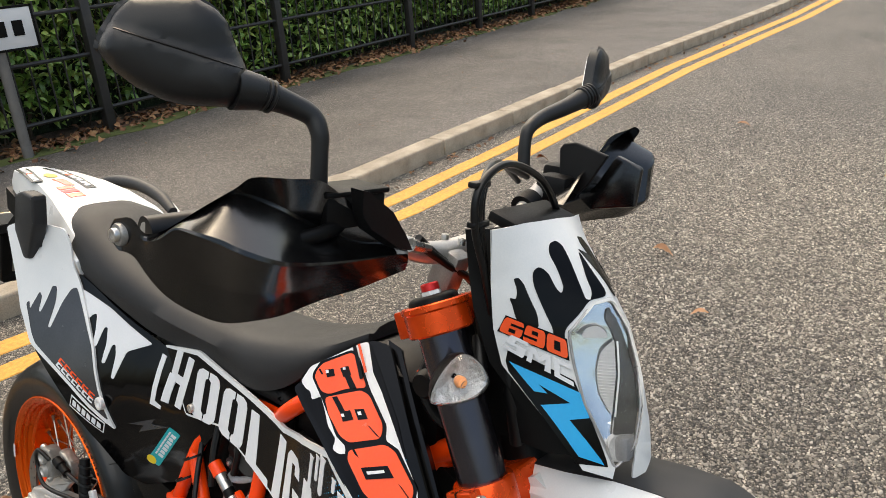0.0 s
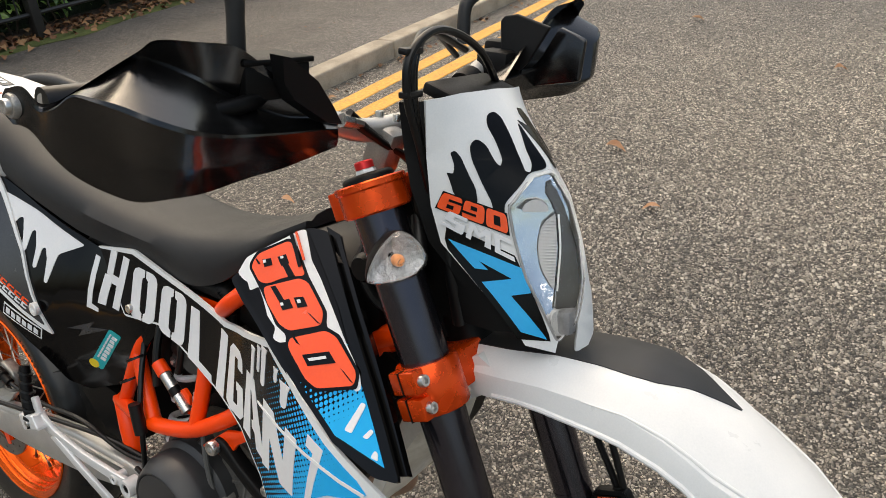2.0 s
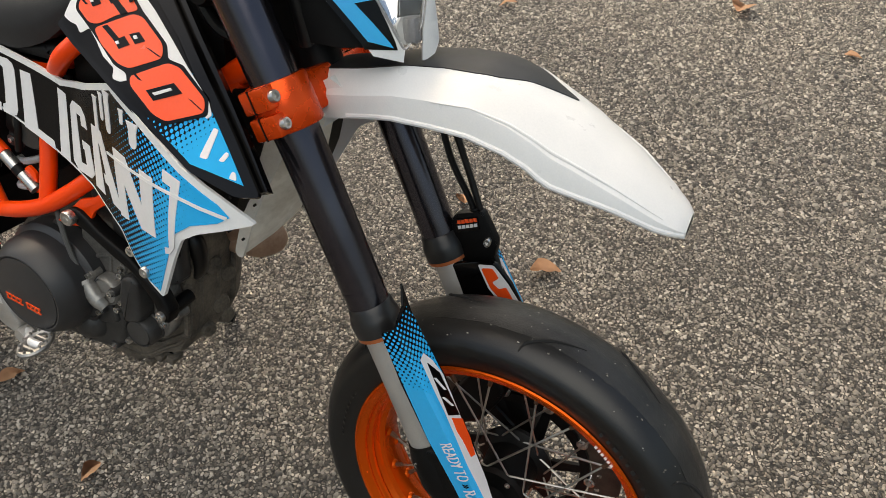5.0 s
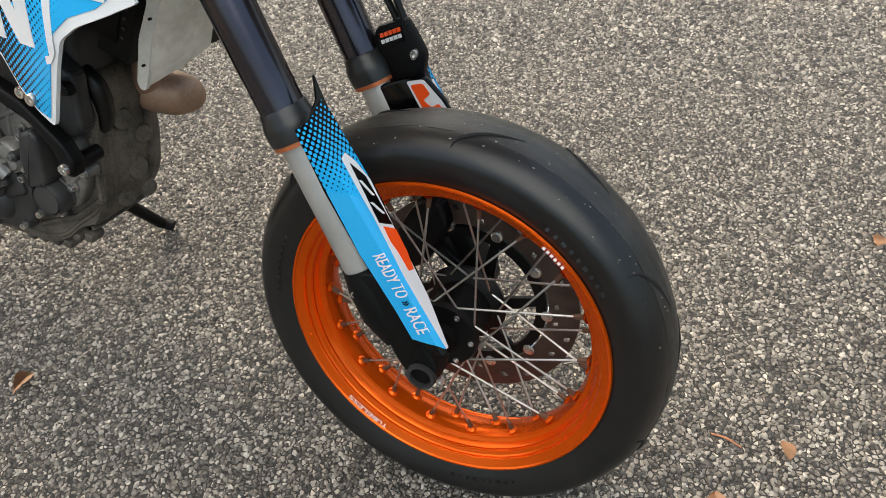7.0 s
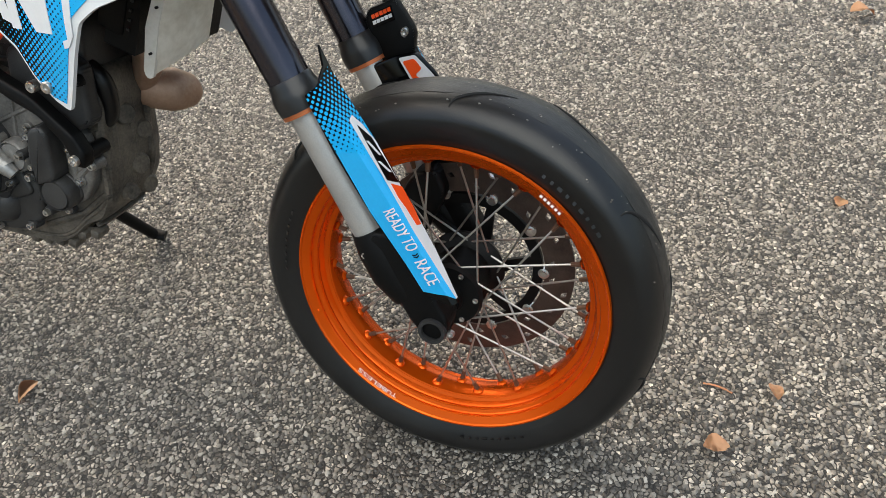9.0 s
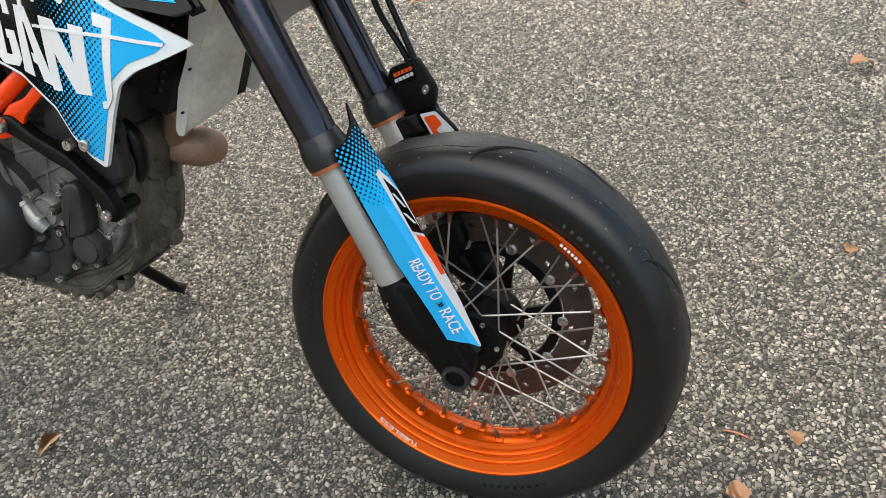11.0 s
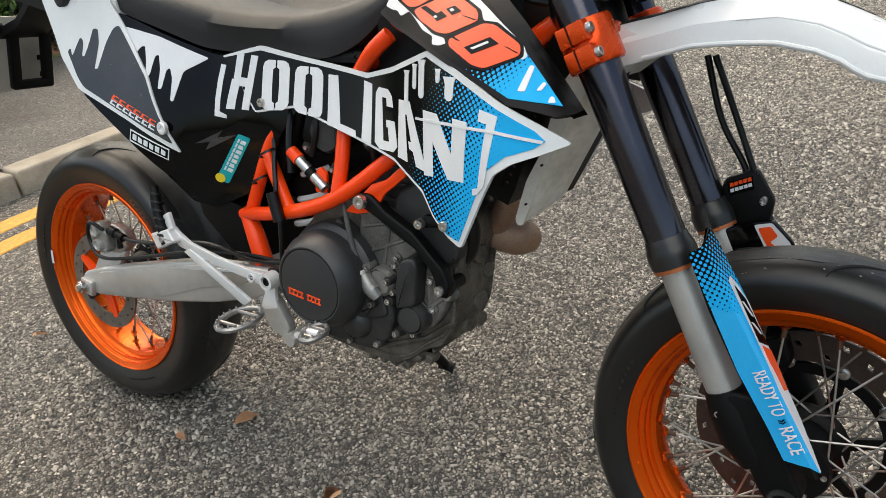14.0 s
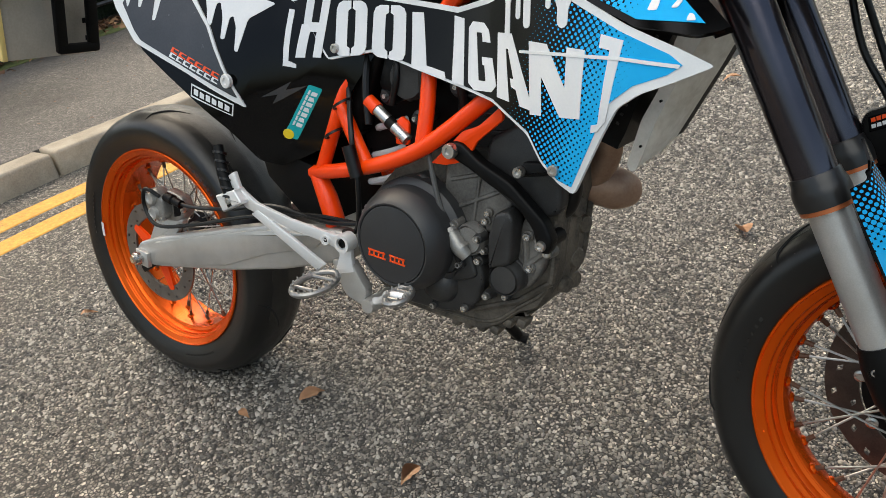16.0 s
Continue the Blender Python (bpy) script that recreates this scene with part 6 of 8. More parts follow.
# under the tail: rear mudguard, plate holder, plate, rear lamps
under = part("rear_mudguard", loft([[(x, -w, z0), (x, -w, z1), (x, w, z1), (x, w, z0)] for x, w, z0, z1 in ((0.35, 0.085, 0.70, 0.82), (0.2, 0.085, 0.80, 0.90), (0.05, 0.075, 0.88, 0.93), (-0.15, 0.06, 0.92, 0.97), (-0.22, 0.05, 0.93, 0.98))]), DULL, bike, "black plastic rear mudguard")
part("plate_arm", loft([[(x, -w, z), (x, -w, z + 0.02), (x, w, z + 0.02), (x, w, z)] for x, w, z in ((-0.17, 0.045, 0.92), (-0.24, 0.045, 0.87), (-0.31, 0.06, 0.845))]), DULL, under)
for y in (-0.025, 0.055):
    part("plate_strut", block((0.016, 0.026, 0.15), pose(-0.315, y, 0.80, 0, 12, 0), 0.004), DULL, under)
part("plate_strut", block((0.016, 0.10, 0.022), pose(-0.328, 0.015, 0.735, 0, 12, 0), 0.004), DULL, under)
part("number_plate", block((0.004, 0.228, 0.178), pose(-0.345, -0.03, 0.808, 0, 10, 0), 0.001), PLATE, under, "number plate seen from its beige back")
part("plate_face", block((0.003, 0.228, 0.178), pose(-0.349, -0.032, 0.808, 0, 10, 0), 0.0), PLATE_EDGE, under)
part("plate_rim", block((0.012, 0.012, 0.178), pose(-0.345, -0.147, 0.808, 0, 10, 0), 0.001), PLATE_EDGE, under)
for k in range(4):
    part("plate_mark", block((0.002, 0.008, 0.012), pose(-0.341, 0.05 + 0.012 * (k % 2), 0.755 + 0.02 * k, 0, 10, 0), 0), DULL, under)
for s in (-1, 1):
    stalk = part("indicator_stalk", tube([(-0.30, s * 0.05, 0.872), (-0.30, s * 0.10, 0.876)], [0.012, 0.014], 10, 0), HOSE, under)
    part("indicator_body", tube([(-0.295, s * 0.10, 0.876), (-0.295, s * 0.125, 0.878), (-0.295, s * 0.185, 0.878)], [0.012, 0.02, 0.014], 14, 4), stuff_mat("grey_indicator", (0.12, 0.12, 0.125), (0.17, 0.17, 0.175), 0.4), stalk, "grey rear indicator")

# ---- frame, engine, swing arm ----
def frame_tube(pts, r=0.0145, name="frame_tube", mt=None):
    side_parts(name, lambda: tube(pts, r, 14, 4), mt or ORANGE, "orange powder-coated frame tube" if mt is None else "")


frame_tube([(0.500, -0.085, 0.533), (0.578, -0.105, 0.547), (0.652, -0.118, 0.563), (0.713, -0.120, 0.580), (0.767, -0.120, 0.603), (0.819, -0.116, 0.636), (0.869, -0.108, 0.673), (1.09, -0.05, 0.84)], 0.0128)
frame_tube([(0.526, -0.088, 0.545), (0.566, -0.092, 0.618), (0.592, -0.088, 0.674), (0.625, -0.075, 0.741)], 0.0122)
frame_tube([(0.584, -0.092, 0.656), (0.619, -0.104, 0.605), (0.653, -0.116, 0.560)], 0.0122)
frame_tube([(0.764, -0.118, 0.602), (0.768, -0.106, 0.653), (0.766, -0.090, 0.710), (0.761, -0.075, 0.741)], 0.0122)
frame_tube([(0.506, -0.085, 0.536), (0.531, -0.090, 0.491), (0.547, -0.092, 0.442)], [0.014, 0.018, 0.0185])
frame_tube([(0.63, -0.065, 0.775), (0.77, -0.065, 0.80), (0.90, -0.062, 0.86), (1.08, -0.045, 0.955)], 0.0128)
frame_tube([(0.785, -0.075, 0.79), (0.845, -0.105, 0.835), (0.875, -0.10, 0.86)], 0.0125)
frame_tube([(1.06, -0.055, 0.83), (1.12, -0.045, 0.87)], 0.016)
frame_tube([(1.0, -0.05, 0.90), (1.07, -0.075, 0.84)], 0.008)
part("steering_head", tube([(1.075, -0.005, 1.02), (1.15, -0.005, 0.86)], 0.03, 20, 0), DULL, bike)
side_parts("frame_gusset", lambda: prism(rounded([(0.8142, 0.6095), (0.8402, 0.6329), (0.8694, 0.6428), (0.9054, 0.6715), (0.9094, 0.6529), (0.8635, 0.618), (0.8531, 0.6007), (0.8327, 0.5856), (0.8073, 0.58), (0.7816, 0.5812)], 0.005), -0.122, -0.114, 0.002), ORANGE)
side_parts("frame_bracket", lambda: prism(rounded([(0.70, 0.60), (0.725, 0.60), (0.728, 0.635), (0.715, 0.645), (0.702, 0.635)], 0.004), -0.10, -0.094, 0.001), ORANGE)
for x, z, y, r in ((0.477, 0.528, -0.086, 0.009), (0.827, 0.606, -0.134, 0.0115), (0.938, 0.584, -0.13, 0.008)):
    part("frame_bolt", moved(bolt(r, 0.008), Matrix.Translation((x, y, z))), STEEL, bike)
brace = part("engine_brace", prism(rounded([(0.812, 0.600), (0.824, 0.619), (0.842, 0.617), (0.872, 0.592), (0.922, 0.566), (0.975, 0.515), (0.987, 0.488), (0.980, 0.466), (0.964, 0.470), (0.955, 0.503), (0.925, 0.539), (0.89, 0.557), (0.85, 0.582)], 0.006, 2), -0.130, -0.106, 0.005, 3), DULL, bike, "black engine mounting brace")
part("brace_bolt", moved(bolt(0.008, 0.006), Matrix.Translation((0.970, -0.130, 0.480))), STEEL, brace)
part("brace_spacer", tube([(0.970, -0.11, 0.480), (0.970, -0.07, 0.480)], 0.011, 12, 0), DULL, brace)
part("cross_stay", prism(rounded([(0.93, 0.573), (0.94, 0.597), (1.005, 0.600), (1.01, 0.585)], 0.005, 2), -0.126, -0.110, 0.004), DULL, brace)
case_o = [(0.60, 0.42), (0.615, 0.345), (0.66, 0.312), (0.75, 0.300), (0.83, 0.294), (0.868, 0.312), (0.898, 0.338), (0.935, 0.352), (0.955, 0.385), (0.968, 0.44), (0.972, 0.50), (0.985, 0.54), (0.985, 0.585), (0.93, 0.60), (0.80, 0.60), (0.70, 0.58), (0.62, 0.50)]
case_r = rounded(case_o, 0.012, 3)
_rings = []
for y, k in ((-0.060, 0.985), (-0.072, 0.97), (-0.066, 1.0), (-0.03, 1.0), (0.02, 0.985), (0.05, 0.955), (0.075, 0.90)):
    _rings.append([(0.78 + (x - 0.78) * (k if x > 0.78 else 1.0), y, 0.45 + (z - 0.45) * (0.5 + 0.5 * k)) for x, z in case_r])
engine = part("crankcase", loft(_rings[1:]), DIRTY, bike, "dusty grey cast engine case", 40)
part("case_cover", prism(rounded([(0.655, 0.35), (0.70, 0.327), (0.755, 0.325), (0.80, 0.329), (0.836, 0.35), (0.853, 0.395), (0.846, 0.437), (0.80, 0.46), (0.79, 0.52), (0.74, 0.56), (0.67, 0.50), (0.65, 0.40)], 0.012, 3), -0.098, -0.066, 0.008, 3), CASE, engine, "dark grey side cover")
part("pump_cover", moved(lathe([(0, -0.034), (0.012, -0.033), (0.024, -0.027), (0.031, -0.016), (0.034, 0.0), (0, 0.0)], 32), Matrix.Translation((0.772, -0.088, 0.376))), CASE, engine, "domed dark grey pump cover")
part("upper_casting", prism(rounded([(0.775, 0.50), (0.80, 0.475), (0.87, 0.47), (0.895, 0.51), (0.915, 0.545), (0.87, 0.575), (0.82, 0.595), (0.785, 0.575)], 0.008, 2), -0.088, -0.06, 0.006, 3), CAST, engine, "bare grey engine casting")
for a, b in (((0.80, 0.505), (0.895, 0.545)), ((0.795, 0.55), (0.86, 0.565)), ((0.83, 0.48), (0.85, 0.57))):
    part("casting_rib", tube([(a[0], -0.087, a[1]), (b[0], -0.087, b[1])], 0.0042, 7, 0), CAST, engine)
part("front_casting", prism(rounded([(0.893, 0.382), (0.925, 0.39), (0.948, 0.42), (0.962, 0.46), (0.955, 0.50), (0.93, 0.515), (0.915, 0.49), (0.91, 0.44)], 0.008, 2), -0.092, -0.066, 0.006, 3), CAST, engine, "scraped grey casting with bolts")
for pts in ([(0.905, 0.395), (0.925, 0.43), (0.925, 0.48)], [(0.925, 0.43), (0.955, 0.455)]):
    part("casting_rib", tube([(x, -0.0925, z) for x, z in pts], 0.005, 7, 2), CAST, engine)
clutch = part("clutch_cover", moved(lathe([(0, -0.168), (0.0605, -0.168), (0.0625, -0.1675), (0.0635, -0.164), (0.0645, -0.1675), (0.067, -0.168), (0.072, -0.164), (0.0835, -0.142), (0.0845, -0.136), (0.0845, -0.115), (0.090, -0.112), (0.094, -0.108), (0.094, -0.08), (0, -0.08)], 64), Matrix.Translation((0.730, 0, 0.457))), COVER, engine, "round dark clutch cover with orange marks", 25)
for x, w in ((-0.034, 0.034), (0.006, 0.03)):
    for dz in (-0.0045, 0.0045):
        part("cover_mark", block((w, 0.0015, 0.0024), pose(0.732 + x + 0.002, -0.1685, 0.434 + dz + x * -0.12, 0, 8, 0), 0), ORANGE_FILM, clutch)
    for k in range(4):
        part("cover_mark", block((0.0026, 0.0015, 0.009), pose(0.732 + x - w / 2 + 0.004 + k * w / 3.6, -0.1685, 0.434 + x * -0.12, 0, 12, 0), 0), ORANGE_FILM, clutch)


def round_cover(name, x, z, r, y, h, mt, label=""):
    return part(name, moved(lathe([(0, -h), (r * 0.78, -h), (r * 0.84, -h * 0.8), (r * 0.9, -h), (r * 0.97, -h * 0.85), (r, -h * 0.6), (r, 0), (0, 0)], 32), Matrix.Translation((x, y, z))), mt, engine, label)


round_cover("filter_cap", 0.899, 0.411, 0.0275, -0.092, 0.026, CASE)
part("filter_housing", prism(rounded([(0.866, 0.385), (0.90, 0.378), (0.93, 0.40), (0.925, 0.43), (0.90, 0.445), (0.872, 0.435)], 0.01, 2), -0.098, -0.07, 0.006, 3), CASE, engine)
plug = round_cover("filler_plug", 0.799, 0.425, 0.0215, -0.094, 0.024, CASE)
part("plug_grip", block((0.036, 0.012, 0.009), pose(0.799, -0.120, 0.425, 0, -62, 0), 0.002), CASE, plug)
part("plug_boss", prism(rounded([(0.755, 0.415), (0.80, 0.465), (0.83, 0.445), (0.845, 0.40), (0.80, 0.385), (0.765, 0.395)], 0.01, 2), -0.104, -0.08, 0.005, 3), CASE, engine)
valve = round_cover("water_union", 0.834, 0.462, 0.026, -0.090, 0.020, UNION, "bare aluminium union with a hose")
part("union_spigot", tube([(0.806, -0.116, 0.478), (0.824, -0.119, 0.452), (0.836, -0.117, 0.438)], [0.0115, 0.0125, 0.009], 14, 4), UNION, valve)
for x, z in ((0.806, 0.476), (0.824, 0.452)):
    d = (Vector((0.824, -0.119, 0.452)) - Vector((0.806, -0.116, 0.478))).normalized()
    part("union_band", tube([Vector((x, -0.1165, z)) - d * 0.003, Vector((x, -0.1165, z)) + d * 0.003], 0.0142, 14, 0), UNION, valve)
part("union_hose", tube([(0.803, -0.116, 0.484), (0.79, -0.118, 0.52), (0.776, -0.114, 0.575), (0.757, -0.10, 0.64)], 0.0042, 8), stuff_mat("grey_braided_hose", (0.05, 0.05, 0.05), (0.11, 0.11, 0.105), 0.5, fine=1200), valve)
part("vent_cover", prism(rounded([(0.874, 0.425), (0.876, 0.475), (0.888, 0.514), (0.912, 0.522), (0.921, 0.509), (0.912, 0.437)], 0.007, 2), -0.122, -0.085, 0.007, 3), CASE, engine, "dark grey vent cover")
for x, z, y, r in ((0.908, 0.569, -0.09, 0.007), (0.856, 0.491, -0.09, 0.006), (0.845, 0.479, -0.092, 0.006), (0.930, 0.478, -0.094, 0.0065), (0.953, 0.476, -0.098, 0.0075), (0.962, 0.456, -0.094, 0.006), (0.932, 0.428, -0.094, 0.0065), (0.858, 0.371, -0.1, 0.0055), (0.881, 0.367, -0.08, 0.005), (0.816, 0.342, -0.1, 0.0055), (0.797, 0.505, -0.09, 0.0065), (0.818, 0.421, -0.112, 0.005), (0.846, 0.428, -0.1, 0.006), (0.857, 0.446, -0.1, 0.005), (0.862, 0.505, -0.092, 0.005), (0.755, 0.335, -0.1, 0.005), (0.70, 0.338, -0.1, 0.005), (0.853, 0.468, -0.112, 0.0055), (0.812, 0.487, -0.112, 0.0055)):
    part("case_bolt", moved(bolt(r, 0.007), Matrix.Translation((x, y, z))), STEEL, engine)
    part("boss", moved(lathe([(0, -0.002), (r * 1.35, -0.002), (r * 1.5, 0.001), (r * 1.7, 0.016), (0, 0.016)], 14), Matrix.Translation((x, y + 0.0015, z))), CAST if x > 0.9 or z > 0.48 else CASE, engine)
for a, b in (((0.82, 0.33), (0.90, 0.36)), ((0.90, 0.36), (0.955, 0.40)), ((0.955, 0.40), (0.962, 0.46))):
    part("case_web", tube([(a[0], -0.071, a[1]), (b[0], -0.071, b[1])], 0.006, 8, 0), DIRTY, engine)
part("case_seam", tube([(x, -0.0705, z) for x, z in ((0.66, 0.325), (0.78, 0.312), (0.85, 0.315), (0.90, 0.35), (0.945, 0.385), (0.958, 0.44), (0.963, 0.50))], 0.004, 7, 3), DIRTY, engine)
for k in range(6):
    part("sump_tooth", block((0.016, 0.028, 0.016), pose(0.775 + 0.025 * k, -0.055, 0.296 + 0.0045 * k * (k > 3), 0, 20, 0), 0.004), DIRTY, engine)
for x, y, z, r in ((0.958, 0.0, 0.42, 0.02), (0.962, 0.02, 0.47, 0.018), (0.955, -0.03, 0.385, 0.016), (0.94, 0.03, 0.37, 0.018), (0.97, -0.02, 0.51, 0.02)):
    part("front_boss", moved(lathe([(0, -0.012), (r * 0.7, -0.012), (r * 0.85, -0.008), (r, 0.012), (0, 0.012)], 18), Matrix.Translation((x, y, z)) @ Matrix.Rotation(radians(72), 4, "Z")), DIRTY, engine)
for y in (-0.045, -0.005, 0.035):
    part("front_web", tube([(0.925, y, 0.355), (0.957, y, 0.41), (0.966, y, 0.47), (0.975, y, 0.53)], 0.006, 8, 3), DIRTY, engine)
part("sump", prism(rounded([(0.74, 0.31), (0.76, 0.293), (0.85, 0.29), (0.88, 0.308), (0.91, 0.335), (0.8, 0.335)], 0.006), -0.06, 0.06, 0.006), DIRTY, engine)
part("front_hose", tube([(0.955, -0.06, 0.60), (0.985, -0.058, 0.57), (0.975, -0.05, 0.52), (0.945, -0.05, 0.50)], 0.014, 14), HOSE, engine)
head = part("cylinder", prism(rounded([(0.80, 0.56), (0.97, 0.56), (0.985, 0.66), (0.97, 0.78), (0.82, 0.78), (0.80, 0.66)], 0.012), -0.075, 0.085, 0.01, 3), CASE, bike, "dark grey cylinder and head")
for k in range(5):
    part("head_rib", block((0.15, 0.012, 0.006), pose(0.885, -0.077, 0.60 + 0.026 * k), 0.002), CASE, head)
part("head_cover", prism(rounded([(0.86, 0.555), (0.94, 0.50), (0.985, 0.52), (0.99, 0.60), (0.93, 0.65), (0.87, 0.62)], 0.012), -0.1, -0.07, 0.008, 3), CASE, head)
# added dark filler that hides the ground showing through the frame
part("frame_filler", prism(rounded([(0.585, 0.56), (0.70, 0.565), (0.83, 0.60), (0.86, 0.70), (0.86, 0.80), (0.62, 0.80), (0.57, 0.70)], 0.02), -0.04, 0.07, 0.012, 3), DULL, bike, "black filler mass added behind the frame")
for x, z, r, h in ((0.675, 0.672, 0.016, 0.05), (0.70, 0.735, 0.02, 0.045), (0.81, 0.69, 0.017, 0.05), (0.735, 0.64, 0.012, 0.055)):
    sensor = part("sensor_housing", moved(lathe([(0, -h), (r * 0.55, -h), (r * 0.6, -h * 0.86), (r, -h * 0.8), (r, -h * 0.5), (r * 0.86, -h * 0.45), (r * 0.86, 0), (0, 0)], 20), Matrix.Translation((x, -0.038, z))), CASE, bike, "dark grey sensor housing")
    part("sensor_screw", moved(bolt(0.004, 0.003), Matrix.Translation((x, -0.038 - h, z))), STEEL, sensor)
part("ignition_coil", block((0.07, 0.05, 0.06), pose(0.70, -0.06, 0.70, 0, 20, 0), 0.01), DULL, bike)
part("throttle_body", moved(lathe([(0, -0.05), (0.03, -0.05), (0.034, -0.044), (0.034, 0.05), (0, 0.05)], 20), Matrix.Translation((0.72, -0.04, 0.70))), CASE, bike)
part("air_box", prism(rounded([(0.45, 0.58), (0.60, 0.60), (0.66, 0.72), (0.72, 0.80), (0.82, 0.80), (0.80, 0.84), (0.45, 0.83), (0.36, 0.76)], 0.02), -0.08, 0.08, 0.015, 3), DULL, bike, "black air box under the seat")
part("inner_mudguard", loft([[(x, -w, z), (x, -w, z + 0.1), (x, w, z + 0.1), (x, w, z)] for x, w, z in ((0.36, 0.09, 0.62), (0.40, 0.10, 0.52), (0.47, 0.10, 0.46), (0.52, 0.09, 0.44))]), DULL, bike)
shock = part("shock_reservoir", tube([(0.668, -0.100, 0.653), (0.726, -0.103, 0.609)], 0.0095, 18, 0), STEEL, bike, "chrome shock reservoir with a label")
part("reservoir_band", tube([(0.690, -0.101, 0.6362), (0.701, -0.1017, 0.628)], 0.0099, 18, 0), DULL, shock)
part("reservoir_end", tube([(0.65, -0.099, 0.667), (0.668, -0.10, 0.653)], [0.011, 0.0115], 14, 0), ORANGE, shock)
spring = []
for i in range(60):
    a = i * 0.42
    spring.append((0.60 + 0.0009 * i + 0.03 * math.cos(a), -0.03 + 0.03 * math.sin(a), 0.44 + 0.0032 * i))
part("shock_spring", tube(spring, 0.006, 8, 2), PRINT_WHITE, bike, "white rear shock spring")
for pts, r in (([(0.60, -0.085, 0.70), (0.628, -0.122, 0.61), (0.645, -0.136, 0.54), (0.63, -0.13, 0.46), (0.59, -0.12, 0.445)], 0.0045), ([(0.64, -0.07, 0.76), (0.645, -0.095, 0.69), (0.655, -0.108, 0.63)], 0.0065), ([(0.70, -0.07, 0.78), (0.705, -0.09, 0.71), (0.69, -0.09, 0.66)], 0.006),
               ([(0.755, -0.08, 0.80), (0.755, -0.095, 0.70), (0.75, -0.085, 0.63)], 0.006), ([(0.815, -0.08, 0.80), (0.82, -0.09, 0.72), (0.82, -0.08, 0.66)], 0.008), ([(0.64, -0.1, 0.46), (0.55, -0.115, 0.455), (0.42, -0.12, 0.47), (0.3, -0.12, 0.45), (0.2, -0.118, 0.44), (0.145, -0.118, 0.441)], 0.0042)):
    part("hose", tube(pts, r, 9), HOSE, bike)
part("hose_sleeve", tube([(0.632, -0.136, 0.60), (0.645, -0.137, 0.55)], 0.011, 10, 0), HOSE, bike)
for x, z in ((0.60, 0.66), (0.575, 0.61)):
    part("cable_tie", moved(lathe([(0.0155, -0.002), (0.0175, -0.002), (0.0175, 0.002), (0.0155, 0.002)], 16, True), Matrix.Translation((x, -0.105, z)) @ Matrix.Rotation(radians(60), 4, "Y") @ Matrix.Rotation(radians(90), 4, "Z")), HOSE, bike)

# exhaust, radiator, guards in front of the engine
part("exhaust_header", tube([(0.93, 0.0, 0.66), (0.985, 0.01, 0.64), (1.005, 0.02, 0.60), (0.99, 0.03, 0.56), (0.955, 0.04, 0.535)], 0.0215, 18), RUST, bike, "heat-stained brown exhaust header")
part("exhaust_collector", tube([(0.94, 0.03, 0.535), (0.968, 0.05, 0.526), (0.996, 0.075, 0.516), (1.008, 0.10, 0.508), (1.011, 0.115, 0.505)], [0.02, 0.031, 0.034, 0.026, 0.008], 22, 5), RUST, bike, "heat-stained brown exhaust bulb")
rad = part("radiator", block((0.04, 0.11, 0.20), pose(1.062, -0.008, 0.735, 0, 24, 0), 0.004), DULL, bike, "black radiator with fine fins")
for k in range(14):
    part("fin", block((0.004, 0.105, 0.003), pose(1.065 + 0.022 + (k - 6.5) * 0.0055, -0.01, 0.735 + (k - 6.5) * 0.0125 - 0.008, 0, 24, 0), 0), CASE, rad)
part("radiator_guard", sheet(rounded([(1.172, 0.835), (1.145, 0.80), (1.125, 0.746), (1.110, 0.695), (1.088, 0.654), (1.070, 0.594), (1.073, 0.585), (1.082, 0.585), (1.092, 0.61), (1.108, 0.655), (1.134, 0.708), (1.165, 0.765), (1.20, 0.825)], 0.004, 2), lambda x, z: (x, -0.072 + 0.05 * max(0, z - 0.76), z), 0.006), PALE, bike, "dusty pale plastic radiator guard")
_rg = [((1.081, 0.588), (1.096, 0.608, 0.048)), ((1.093, 0.613), (1.113, 0.634, 0.036)), ((1.108, 0.655), (1.138, 0.672, 0.018)), ((1.134, 0.708), (1.168, 0.717, -0.004)), ((1.165, 0.765), (1.197, 0.765, -0.024)), ((1.198, 0.82), (1.216, 0.82, -0.035))]
slab = part("radiator_guard_face", loft([[(a[0], -0.070, a[1]), (a[0] * 0.5 + b[0] * 0.5 + 0.004, b[2] * 0.5 - 0.035, a[1] * 0.5 + b[1] * 0.5), (b[0], b[2], b[1]), (b[0] - 0.003, b[2], b[1] + 0.002), (a[0] * 0.5 + b[0] * 0.5, b[2] * 0.5 - 0.035, a[1] * 0.5 + b[1] * 0.5 + 0.002), (a[0] - 0.003, -0.068, a[1] + 0.002)] for a, b in _rg]), FACE, bike, "dusty pale front of the radiator guard")
part("radiator_side", loft([[(b[0] - 0.002, b[2], b[1] + 0.002), (b[0] + 0.004, b[2] + 0.02, b[1] + 0.004), (b[0] - 0.04, b[2] + 0.02, b[1] + 0.012), (b[0] - 0.04, b[2], b[1] + 0.012)] for a, b in _rg]), DULL, bike)
part("radiator_tank", loft([[(a[0] - 0.03, -0.060, a[1] + 0.022), (a[0] - 0.075, -0.060, a[1] + 0.04), (a[0] - 0.075, 0.02, a[1] + 0.04), (a[0] - 0.03, 0.02, a[1] + 0.022)] for a, b in _rg]), DULL, bike, "black radiator side tank")
